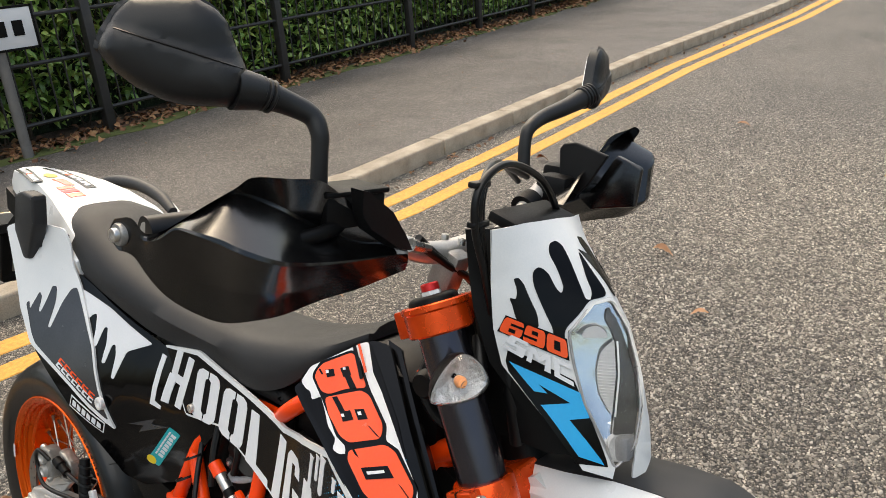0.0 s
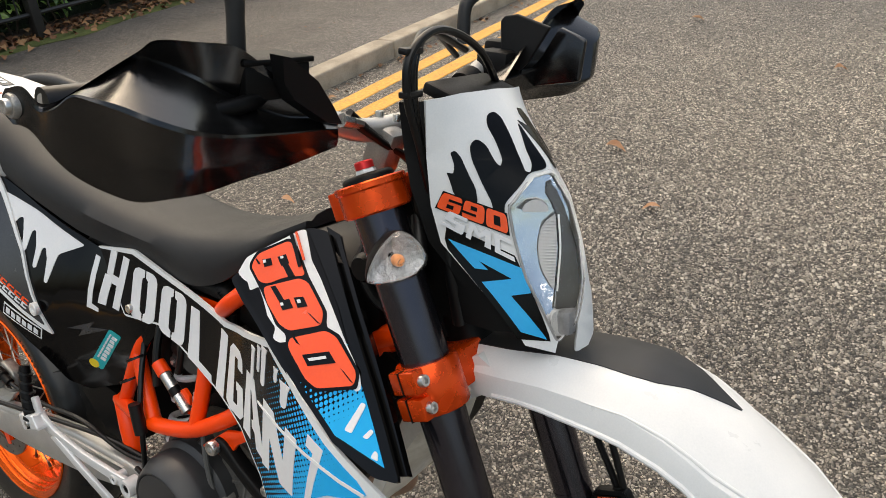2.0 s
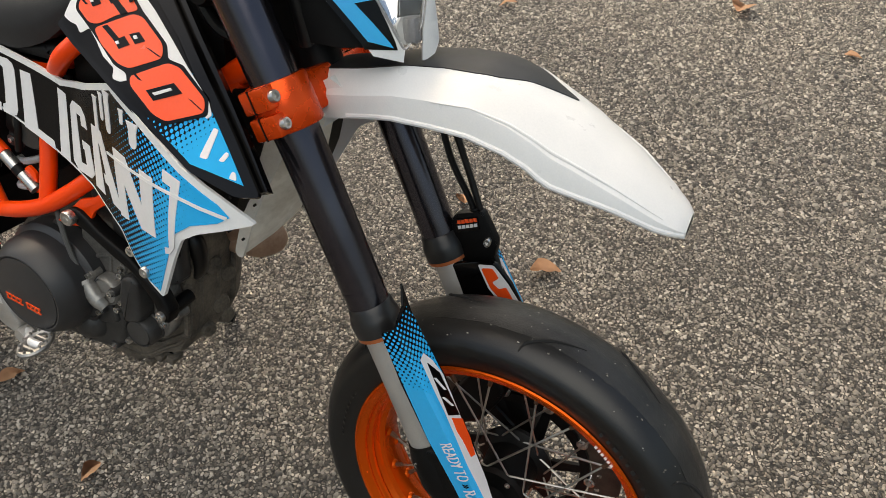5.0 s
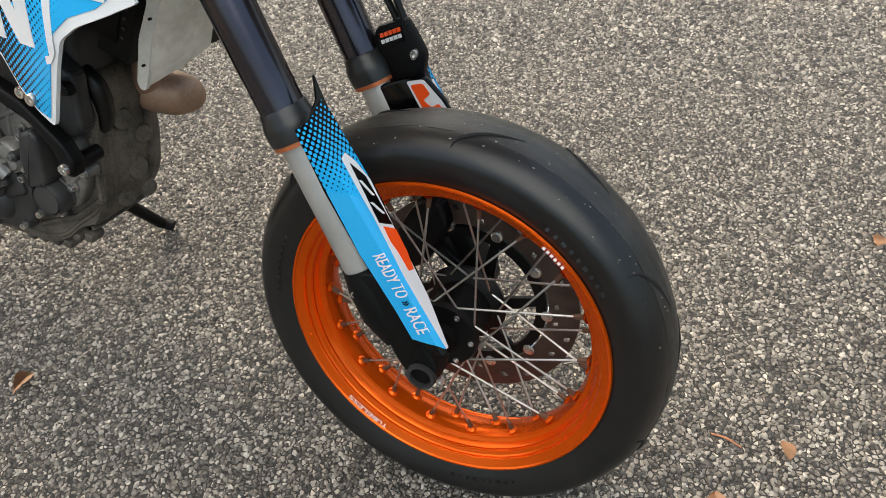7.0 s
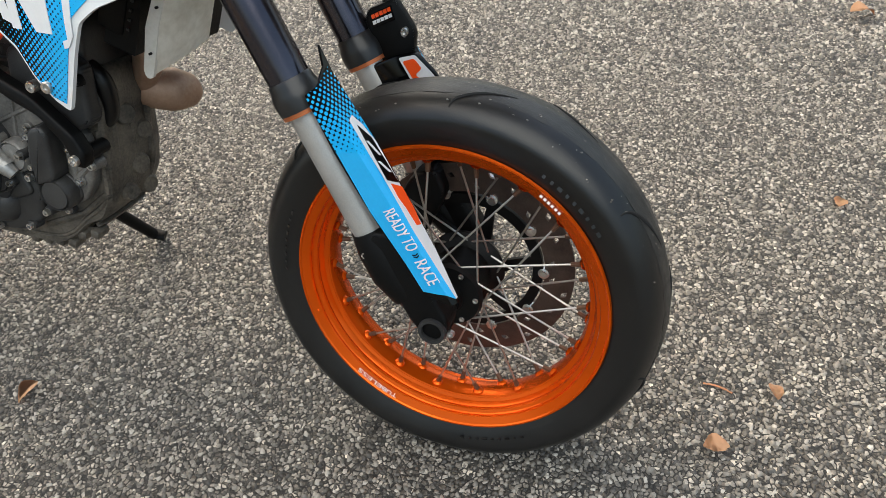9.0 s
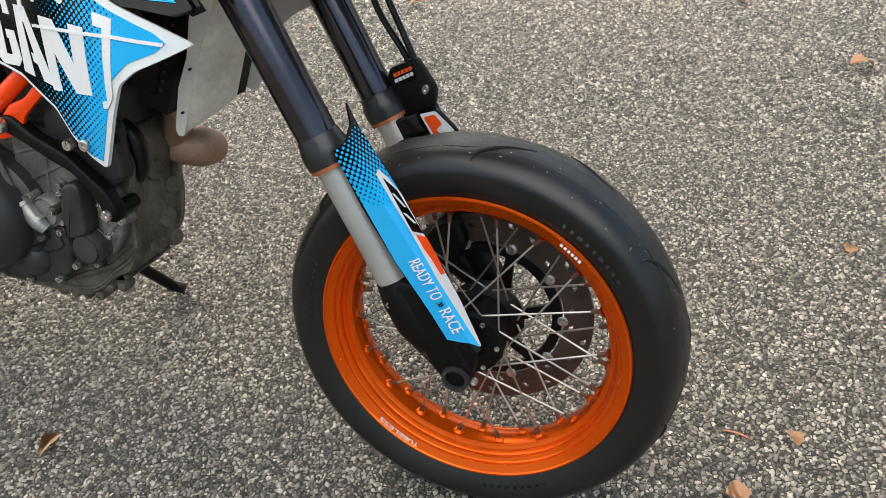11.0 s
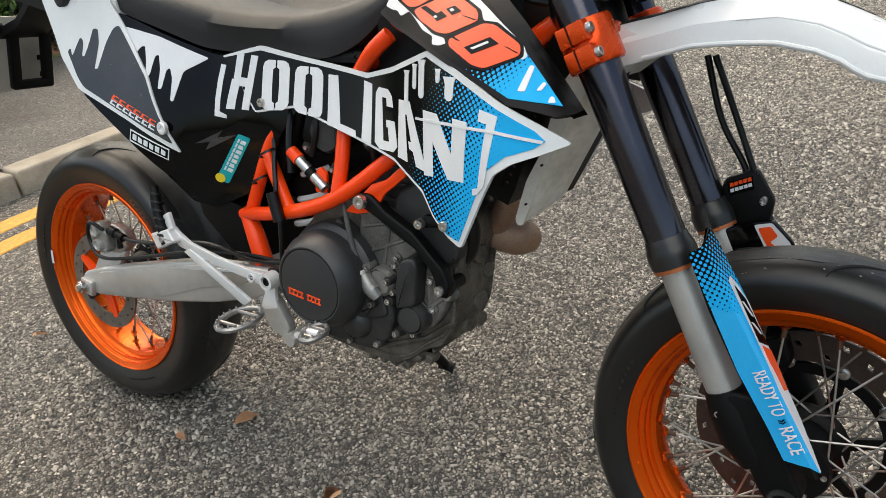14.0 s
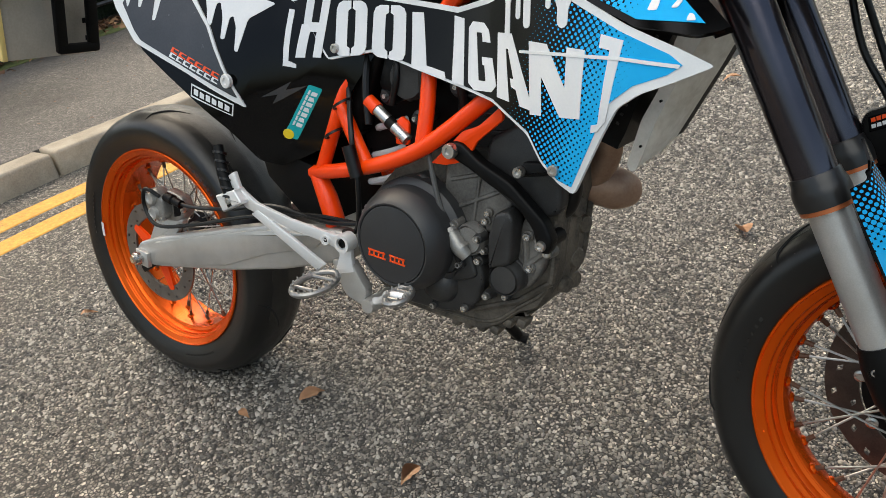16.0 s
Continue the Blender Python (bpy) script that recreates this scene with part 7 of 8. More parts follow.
for k in range(2):
    z = 0.62 + 0.06 * k
    x = float(np.interp(z, [0.588, 0.613, 0.655, 0.708, 0.765], [1.081, 1.093, 1.108, 1.134, 1.165]))
    part("guard_pin", moved(lathe([(0, -0.002), (0.0018, -0.002), (0.0018, 0.002), (0, 0.002)], 8), Matrix.Translation((x - 0.006, -0.0755, z))), DULL, slab)
part("radiator_hose", tube([(1.04, 0.03, 0.74), (1.02, 0.03, 0.68), (0.99, 0.03, 0.66)], 0.018, 14), HOSE, bike)
part("horn_box", block((0.05, 0.07, 0.06), pose(1.10, -0.055, 0.96, 0, 25, 0), 0.01), DULL, bike)
part("lock_round", moved(lathe([(0, -0.012), (0.014, -0.012), (0.018, -0.006), (0.018, 0.01), (0, 0.01)], 20), Matrix.Translation((1.085, -0.095, 0.955))), DULL, bike)
for pts in ([(1.08, -0.08, 0.99), (1.07, -0.085, 0.95), (1.09, -0.08, 0.91), (1.12, -0.07, 0.90)], [(1.13, -0.06, 1.02), (1.15, -0.08, 0.98), (1.13, -0.07, 0.94), (1.12, -0.05, 0.88)], [(1.16, -0.055, 1.04), (1.18, -0.06, 0.97), (1.19, -0.05, 0.90)], [(1.20, 0.03, 1.0), (1.21, 0.0, 0.95), (1.23, -0.02, 0.90)]):
    part("wiring_hose", tube(pts, 0.0085, 9), HOSE, bike)

# side stand
stand = part("side_stand", tube([(0.66, 0.11, 0.33), (0.672, 0.20, 0.21), (0.685, 0.30, 0.092)], [0.014, 0.013, 0.012], 12, 4), DULL, bike, "black side stand with a flat foot")
part("stand_foot", tube([(0.665, 0.31, 0.086), (0.70, 0.318, 0.078)], 0.012, 12, 0, 0.6), DULL, stand)

# swing arm, chain side, rear brake
arm_o = [(-0.032, 0.31), (-0.015, 0.337), (0.062, 0.360), (0.287, 0.410), (0.401, 0.433), (0.582, 0.446), (0.63, 0.43), (0.60, 0.395), (0.43, 0.349), (0.267, 0.319), (0.042, 0.290), (-0.026, 0.288)]
arm = side_parts("swing_arm", lambda: prism(rounded(arm_o, 0.012, 3), -0.125, -0.092, 0.007, 3), ALU, "bare cast aluminium swing arm")
for o, s in zip(arm, (1, -1)):
    part("arm_rib", moved(prism(rounded([(0.05, 0.348), (0.285, 0.402), (0.40, 0.424), (0.56, 0.436), (0.524, 0.408), (0.39, 0.374), (0.27, 0.332), (0.04, 0.300)], 0.004, 2), -0.1295, -0.12, 0.0025), Matrix.Diagonal((1, s, 1, 1))), ALU, o)
    part("axle_block", moved(block((0.040, 0.012, 0.036), pose(0.002, -0.129 * s, 0.306, 0, 10, 0), 0.003), Matrix()), ALU, o)
    part("axle_nut", moved(lathe([(0, -0.018), (0.0085, -0.018), (0.010, -0.012), (0.013, -0.012), (0.0145, -0.008), (0.0145, 0), (0, 0)], 12), Matrix.Translation((-0.005, -0.135 * s, 0.307)) @ (pose(0, 0, 0) if s > 0 else pose(0, 0, 0, 0, 0, 180))), STEEL, o)
cal = part("rear_caliper", joined(prism(rounded([(0.050, 0.392), (0.115, 0.394), (0.145, 0.42), (0.135, 0.45), (0.09, 0.462), (0.05, 0.44)], 0.008), -0.106, -0.080, 0.005, 3), prism(rounded([(0.045, 0.402), (0.082, 0.396), (0.100, 0.412), (0.102, 0.446), (0.082, 0.468), (0.052, 0.464), (0.040, 0.434)], 0.007), -0.128, -0.098, 0.005, 3)), UNION, bike, "cast aluminium rear brake caliper")
for x, z, r in ((0.070, 0.448, 0.0135), (0.072, 0.417, 0.0135)):
    part("piston_cap", moved(lathe([(0, -0.006), (r * 0.6, -0.006), (r * 0.7, -0.009), (r * 0.9, -0.009), (r, -0.004), (r, 0.008), (0, 0.008)], 18), Matrix.Translation((x, -0.127, z))), ALU, cal)
part("pin_boot", tube([(0.105, -0.118, 0.452), (0.125, -0.118, 0.447), (0.128, -0.118, 0.446), (0.150, -0.118, 0.440)], [0.010, 0.011, 0.008, 0.009], 12, 0), DULL, cal)
part("slide_pin", tube([(0.03, -0.112, 0.452), (0.05, -0.112, 0.449)], [0.007, 0.006], 10, 0), STEEL, cal)
part("caliper_window", prism(rounded([(0.104, 0.405), (0.125, 0.41), (0.130, 0.428), (0.108, 0.434)], 0.003), -0.1075, -0.100, 0.001), DULL, cal)
for x, z in ((0.052, 0.455), (0.094, 0.405), (0.138, 0.424)):
    part("caliper_bolt", moved(bolt(0.0055, 0.005), Matrix.Translation((x, -0.128 if x < 0.1 else -0.106, z))), STEEL, cal)
part("brake_hose", tube([(0.10, -0.13, 0.455), (0.07, -0.14, 0.47), (0.05, -0.135, 0.43), (0.09, -0.14, 0.395), (0.2, -0.132, 0.408), (0.35, -0.128, 0.442), (0.5, -0.115, 0.462), (0.62, -0.10, 0.455)], 0.0042, 8), HOSE, cal)
part("caliper_stay", prism(rounded([(-0.01, 0.33), (0.06, 0.33), (0.13, 0.40), (0.05, 0.41)], 0.008), -0.105, -0.09, 0.003), ALU, cal)
part("chain_guard", block((0.5, 0.02, 0.05), pose(0.28, 0.125, 0.42, 0, -9, 0), 0.006), DULL, bike)

# foot rests and rear brake pedal
def slab(rows, thick):
    """A flat bar: each row has its upper and its lower edge (x, z, x, z) and its place across."""
    bm = loft([[(a, y, b), (c, y, d), (c, y + thick, d), (a, y + thick, b)] for a, b, c, d, y in rows])
    bmesh.ops.bevel(bm, geom=bm.edges, offset=0.002, segments=2, affect="EDGES", profile=0.5)
    return bm


hang = part("foot_hanger", joined(slab([(0.415, 0.550, 0.399, 0.542, -0.192), (0.424, 0.521, 0.407, 0.515, -0.192), (0.457, 0.497, 0.430, 0.485, -0.188), (0.519, 0.474, 0.514, 0.457, -0.176), (0.593, 0.453, 0.585, 0.434, -0.158), (0.629, 0.448, 0.610, 0.420, -0.150)], 0.009),
                                  slab([(0.456, 0.485, 0.438, 0.476, -0.187), (0.521, 0.442, 0.506, 0.429, -0.178), (0.580, 0.398, 0.562, 0.384, -0.166)], 0.008),
                                  slab([(0.597, 0.443, 0.626, 0.444, -0.146), (0.597, 0.411, 0.624, 0.417, -0.146), (0.585, 0.383, 0.624, 0.393, -0.146), (0.612, 0.352, 0.645, 0.354, -0.140)], 0.009)), SILVER, bike, "bare aluminium foot rest hanger", 30)
for x, z, r in ((0.6183, 0.4397, 0.0155), (0.5821, 0.4415, 0.009)):
    boss = part("hanger_boss", moved(lathe([(0, -0.004), (r * 0.62, -0.004), (r * 0.66, -0.010), (r, -0.010), (r * 1.05, 0.0), (r * 1.05, 0.014), (0, 0.014)], 24), Matrix.Translation((x, -0.152, z))), SILVER, hang)
    part("boss_bolt", moved(bolt(r * 0.5, 0.004), Matrix.Translation((x, -0.156, z))), DULL, boss)
clip = part("passenger_bracket", prism(rounded([(0.374, 0.506), (0.424, 0.522), (0.440, 0.500), (0.388, 0.478)], 0.003), -0.206, -0.180, 0.003, 3), SILVER, hang)
part("bracket_pin", moved(bolt(0.006, 0.004), Matrix.Translation((0.408, -0.206, 0.501))), STEEL, clip)
ppeg = part("passenger_rest", tube([(0.41, -0.20, 0.49), (0.385, -0.19, 0.545), (0.37, -0.18, 0.59)], [0.009, 0.011, 0.009], 12, 3), DULL, bike, "folded black rubber passenger foot rest")
for k in range(6):
    part("rubber_rib", moved(lathe([(0.007, -0.002), (0.0128, -0.002), (0.0128, 0.002), (0.007, 0.002)], 14, True), Matrix.Translation((0.404 - 0.006 * k, -0.198 + 0.0033 * k, 0.505 + 0.0145 * k)) @ Matrix.Rotation(radians(65), 4, "X")), HOSE, ppeg)


def serrated(cx, cy, rx, ry, z, teeth, name, label):
    """An oval ring of steel with teeth along its rim and two bars across."""
    at = lambda a, k=1.0: Vector((cx + rx * k * math.cos(a), cy + ry * k * math.sin(a), z + 0.004 * math.sin(a)))
    hoop = tube([at(2 * math.pi * k / 28) for k in range(29)], [0.0052] * 29, 8, 0)
    p = part(name, joined(hoop, tube([at(0.5), at(math.pi - 0.5)], 0.0034, 8, 0), tube([at(-0.5), at(math.pi + 0.5)], 0.0034, 8, 0)), PEG, bike, label)
    for k in range(teeth):
        q = at(2 * math.pi * (k + 0.5) / teeth)
        part("tooth", tube([q, q + Vector((0, 0, 0.009))], [0.0034, 0.0016], 5, 0), PEG, p)
    return p


PEG = stuff_mat("worn_peg_steel", (0.24, 0.235, 0.225), (0.4, 0.39, 0.375), 0.38, metal=0.8, fine=400, coarse=40, bump=0.2)
serrated(0.600, -0.212, 0.032, 0.044, 0.385, 20, "foot_rest", "serrated oval steel foot rest")
serrated(0.755, -0.190, 0.018, 0.026, 0.385, 12, "pedal_pad", "serrated brake pedal pad")
part("brake_pedal", tube([(0.655, -0.135, 0.335), (0.69, -0.15, 0.35), (0.72, -0.175, 0.375), (0.745, -0.19, 0.384), (0.765, -0.19, 0.384)], 0.007, 9, 4), SILVER, bike, "aluminium rear brake pedal")
part("pedal_pivot", moved(lathe([(0, -0.03), (0.012, -0.03), (0.014, -0.02), (0.014, 0.03), (0, 0.03)], 16), Matrix.Translation((0.652, -0.12, 0.330))), ALU, bike)
part("hanger_plate", prism(rounded([(0.575, 0.40), (0.62, 0.405), (0.65, 0.355), (0.64, 0.325), (0.60, 0.34)], 0.008), -0.145, -0.125, 0.004), ALU, bike)

# ---- handlebar and its controls ----
bar = part("handlebar", tube([(0.985, -0.395, 1.163), (1.0, -0.26, 1.166), (1.02, -0.19, 1.16), (1.055, -0.09, 1.112), (1.062, -0.005, 1.108), (1.06, 0.08, 1.112), (1.045, 0.18, 1.158), (1.035, 0.25, 1.166), (1.022, 0.395, 1.163)], [0.011, 0.011, 0.011, 0.014, 0.014, 0.014, 0.011, 0.011, 0.011], 16, 6), ALU, bike, "grey tapered aluminium handlebar")
for y in (-0.045, 0.035):
    r = part("riser", block((0.036, 0.03, 0.055), pose(1.066, y, 1.085, 0, 20, 0), 0.006), UNION, bike, "cast aluminium handlebar riser")
    for dx in (-0.013, 0.013):
        part("bolt", moved(bolt(0.005, 0.005), Matrix.Translation((1.07 + dx, y, 1.122)) @ Matrix.Rotation(radians(-90), 4, "X")), STEEL, r)
for s in (-1, 1):
    xe = 0.985 if s < 0 else 1.022
    grip = part("grip", tube([(xe, s * 0.395, 1.163), (xe + (0.015 if s < 0 else 0.013), s * 0.27, 1.166)], [0.0165, 0.0165], 16, 0), HOSE, bar, "black rubber grip")
    lev = part("lever", tube([(xe + 0.06, s * 0.20, 1.165), (xe + 0.085, s * 0.26, 1.16), (xe + 0.075, s * 0.36, 1.155), (xe + 0.06, s * 0.385, 1.155)], [0.009, 0.008, 0.0065, 0.008], 10, 4), DULL, bar)
    part("switch_block", block((0.05, 0.05, 0.045), pose(xe + 0.03, s * 0.235, 1.17), 0.008), DULL, bar)
    part("lever_perch", block((0.05, 0.04, 0.04), pose(xe + 0.045, s * 0.19, 1.163), 0.008), DULL, bar)
res = part("brake_reservoir", block((0.05, 0.078, 0.036), pose(1.046, -0.208, 1.178, 0, 0, -4), 0.004), DULL, bike, "black brake fluid reservoir")
part("reservoir_lid", block((0.056, 0.084, 0.006), pose(1.046, -0.208, 1.197, 0, 0, -4), 0.002), DULL, res)
part("union_bolt", tube([(1.075, -0.128, 1.13), (1.078, -0.10, 1.122)], [0.008, 0.006], 8, 0), STEEL, bike)

# knuckle guards: sections along the grip, each from its top edge over the ridge to its lower edge
GUARD = [  # along the grip: top edge, seam, ridge, lower bend, lower edge, each as x, distance from the middle, z
    ((1.081, 0.140, 1.130), (1.080, 0.139, 1.127), (1.086, 0.145, 1.125), (1.084, 0.142, 1.114), (1.079, 0.140, 1.104)),
    ((1.078, 0.165, 1.149), (1.074, 0.164, 1.137), (1.090, 0.176, 1.129), (1.083, 0.170, 1.112), (1.075, 0.165, 1.099)),
    ((1.072, 0.200, 1.172), (1.065, 0.198, 1.141), (1.094, 0.220, 1.133), (1.080, 0.209, 1.109), (1.063, 0.200, 1.089)),
    ((1.072, 0.235, 1.198), (1.059, 0.232, 1.154), (1.099, 0.263, 1.138), (1.075, 0.248, 1.110), (1.056, 0.235, 1.085)),
    ((1.070, 0.262, 1.214), (1.055, 0.258, 1.167), (1.099, 0.297, 1.142), (1.071, 0.278, 1.106), (1.058, 0.262, 1.084)),
    ((1.070, 0.300, 1.219), (1.058, 0.296, 1.188), (1.117, 0.345, 1.155), (1.081, 0.320, 1.114), (1.065, 0.300, 1.084)),
    ((1.064, 0.335, 1.222), (1.048, 0.331, 1.205), (1.109, 0.376, 1.168), (1.070, 0.353, 1.119), (1.067, 0.335, 1.087)),
    ((1.063, 0.352, 1.214), (1.050, 0.349, 1.207), (1.088, 0.388, 1.176), (1.052, 0.368, 1.125), (1.042, 0.352, 1.082)),
    ((1.045, 0.372, 1.197), (1.037, 0.369, 1.192), (1.070, 0.398, 1.181), (1.046, 0.384, 1.137), (1.027, 0.372, 1.092)),
    ((1.037, 0.392, 1.184), (1.033, 0.390, 1.182), (1.056, 0.408, 1.184), (1.039, 0.399, 1.149), (1.018, 0.392, 1.108)),
    ((1.026, 0.405, 1.174), (1.024, 0.404, 1.171), (1.038, 0.413, 1.172), (1.024, 0.409, 1.151), (1.010, 0.405, 1.126)),
    ((1.017, 0.414, 1.173), (1.016, 0.414, 1.170), (1.017, 0.415, 1.166), (1.010, 0.414, 1.155), (1.001, 0.414, 1.146)),
    ((1.007, 0.420, 1.185), (1.007, 0.420, 1.180), (1.006, 0.420, 1.172), (1.004, 0.420, 1.161), (0.997, 0.420, 1.152)),
    ((0.986, 0.424, 1.181), (0.979, 0.424, 1.174), (0.976, 0.424, 1.167), (0.980, 0.424, 1.159), (0.991, 0.424, 1.153))]
LEFT = lambda d: Vector((0.076 * d, 0, 0.035 * d + 0.016))  # the bar is turned, and the left guard sits a little higher


def guard_bm(s):
    """A faceted shell over the grip."""
    rings = []
    lines = [smooth_path([row[i] for row in GUARD], 4) for i in range(5)]
    for row in zip(*lines):
        pts = [Vector((x, s * d, z)) + (Vector() if s < 0 else LEFT(d)) for x, d, z in row]
        if s > 0:
            deep = float(np.interp(row[0][1], [0.15, 0.2, 0.26, 0.3, 0.35, 0.38, 0.41], [0, 0.2, 0.7, 1, 1, 0.5, 0]))
            pts[0] += Vector((0.018, 0, 0))
            pts[2] += Vector((-0.010, 0, 0.008)) * deep
            pts[3] += Vector((0.040, 0, 0)) * deep
            pts[4] += Vector((0.030, 0, 0.006)) * deep
        fine = [pts[0]] + [p.lerp(q, t) for p, q in zip(pts, pts[1:]) for t in (0.05, 0.35, 0.65, 0.95)] + [pts[-1]]
        d = min(row[2][1], 0.39)
        c = Vector((0.99, s * d, 1.15)) + (Vector() if s < 0 else LEFT(d))
        rings.append(fine + [p + (c - p).normalized() * 0.004 for p in reversed(fine)])
    bm = loft(rings)
    bmesh.ops.recalc_face_normals(bm, faces=bm.faces)
    return bm


for s in (-1, 1):
    kg = part("knuckle_guard", guard_bm(s), KNUCKLE, bike, "glossy black plastic knuckle guard with scratches", 15)
    dx = lambda d: 0.0 if s < 0 else 0.076 * d
    up = lambda d: 0.0 if s < 0 else 0.035 * d + 0.016
    fin = [[(1.105, 0.236, 1.207), (1.11, 0.232, 1.206), (1.09, 0.23, 1.206), (1.085, 0.234, 1.207)],
           [(1.091, 0.222, 1.179), (1.111, 0.198, 1.182), (1.092, 0.196, 1.18), (1.074, 0.22, 1.179)],
           [(1.09, 0.208, 1.162), (1.103, 0.168, 1.152), (1.083, 0.17, 1.152), (1.072, 0.208, 1.16)],
           [(1.094, 0.168, 1.136), (1.102, 0.156, 1.134), (1.084, 0.158, 1.132), (1.076, 0.168, 1.134)]]
    plate = [(1.0624, 1.2194), (1.068, 1.2265), (1.0876, 1.2305), (1.1385, 1.2183), (1.1112, 1.1717), (1.0788, 1.1368), (1.0701, 1.1302)]
    part("guard_fin", loft([[(x, s * d, z) for x, d, z in ring] for ring in fin]) if s < 0 else prism(plate, 0.196, 0.203, 0.002), FINMAT, kg, "matt black fin", 15)
    if s > 0:
        part("guard_wing", prism([(1.1385, 1.2183), (1.178, 1.205), (1.175, 1.150), (1.078, 1.128), (1.0788, 1.1368), (1.1112, 1.1717)], 0.222, 0.232, 0.004), KNUCKLE, kg, "glossy black inner end of the guard")
    part("guard_washer", moved(lathe([(0, -0.002), (0.0095, -0.002), (0.0105, -0.0005), (0.0105, 0.004), (0, 0.004)], 28), Matrix.Translation((0.992 + dx(0.42), s * 0.424, 1.168 + up(0.42))) @ (pose(0, 0, 0) if s < 0 else pose(0, 0, 0, 0, 0, 180))), UNION, kg)
    part("guard_bolt", moved(bolt(0.0065, 0.004), Matrix.Translation((0.992 + dx(0.42), s * 0.4265, 1.168 + up(0.42))) @ (pose(0, 0, 0) if s < 0 else pose(0, 0, 0, 0, 0, 180))), STEEL, kg)

# mirrors
def mirror(s):
    stem = [(1.021, s * 0.219, 1.190), (1.022, s * 0.219, 1.232), (1.021, s * 0.219, 1.252), (1.012, s * 0.223, 1.269), (0.999, s * 0.244, 1.281), (0.991, s * 0.272, 1.2905)]
    if s > 0:
        stem = [(1.015, 0.18, 1.185), (1.012, 0.183, 1.225), (1.012, 0.192, 1.243), (1.012, 0.225, 1.257), (1.022, 0.27, 1.272), (1.032, 0.315, 1.290)]
    st = part("mirror_stem", tube(stem, [0.0095, 0.0090, 0.0098, 0.0108, 0.0125, 0.0155], 18, 6), SHELL, bike, "matt black mirror stem")
    a, b = Vector(stem[-1]), (Vector(stem[-1]) - Vector(stem[-2])).normalized()
    for k in range(4):
        c = a + b * (-0.014 + 0.006 * k)
        part("bellows_ring", tube([c, c + b * 0.0012, c + b * 0.003, c + b * 0.0042], [0.0155, 0.0172, 0.0172, 0.0155], 20, 0), SHELL, st)
    out = [(0.396, 1.323), (0.393, 1.335), (0.381, 1.359), (0.370, 1.371), (0.3236, 1.376), (0.3076, 1.367), (0.299, 1.356), (0.292, 1.332), (0.284, 1.3115), (0.2865, 1.290), (0.2964, 1.2756), (0.3315, 1.2755), (0.3485, 1.2794), (0.369, 1.2904), (0.385, 1.305)]
    y0, x0, k0 = (0.283, 0.988, -0.66) if s < 0 else (0.318, 1.032, -0.29)
    if s > 0:
        out = [(0.318 + (y - 0.283) * 0.95, (z if z > 1.305 else 1.305 - (1.305 - z) * 0.55) - 0.014) for y, z in out]
    drop = 0.0 if s < 0 else -0.014
    n = Vector((1, s * -k0, 0)).normalized()
    rim = rounded(out, 0.005, 3)
    edge = [Vector(p) for p in rim]

    def shell(y, z, back=False):
        """The housing's face: a full lower body, and above the seam a shallower panel."""
        q = Vector((y, z))
        near = min((q - (p + (r - p) * min(1, max(0, (q - p).dot(r - p) / max(1e-9, (r - p).length_squared))))).length for p, r in zip(edge, edge[1:] + edge[:1]))
        below = (1.3129 + drop + (y - out[8][0]) * 0.314) - z
        full = min(1.0, near / 0.032)
        h = 0.020 * math.sqrt(1 - (1 - full) ** 2) + 0.0065 * min(1.0, max(0.0, below / 0.007 + 0.5)) * min(1.0, near / 0.008)
        neck = max(0.0, 1 - math.hypot(y - out[8][0], (z - 1.298 - drop) * 1.3) / 0.05)
        h = (h + 0.008 * neck) * (1.0 if s < 0 else 0.6)
        return Vector((x0 + k0 * (y - y0), s * y, z)) + n * h

    hd = part("mirror_head", sheet(rim, shell, 0.004, 0, n, 0.0045), SHELL, st, "matt black mirror housing with a seam across", 35)
    flat = lambda y, z, d: Vector((x0 + k0 * (y - y0), s * y, z)) + n * d
    part("mirror_rim", loft([[flat(y, z, d) for y, z in rim] for d in (-0.012, -0.010, 0.0, 0.002)]), SHELL, hd)
    part("mirror_glass", loft([[flat(y, z, d) for y, z in inset(rim, 0.004)] for d in (-0.0135, -0.0122)]), MIRROR, hd, "mirror glass")
    part("housing_seam", tube([shell(y, 1.3129 + drop + (y - out[8][0]) * 0.314 - 0.0006) + n * 0.0002 for y in np.linspace(out[8][0] + 0.004, out[8][0] + 0.098, 14)], 0.0011, 5, 0), HOSE, hd)
    c0 = flat(out[8][0] + 0.012, 1.2945 + drop, 0.006)
    part("mirror_neck", tube([c0, c0.lerp(a, 0.5), a], [0.0215, 0.0195, 0.0175] if s < 0 else [0.013, 0.015, 0.0155], 20, 0), SHELL, hd)


mirror(-1)
mirror(1)

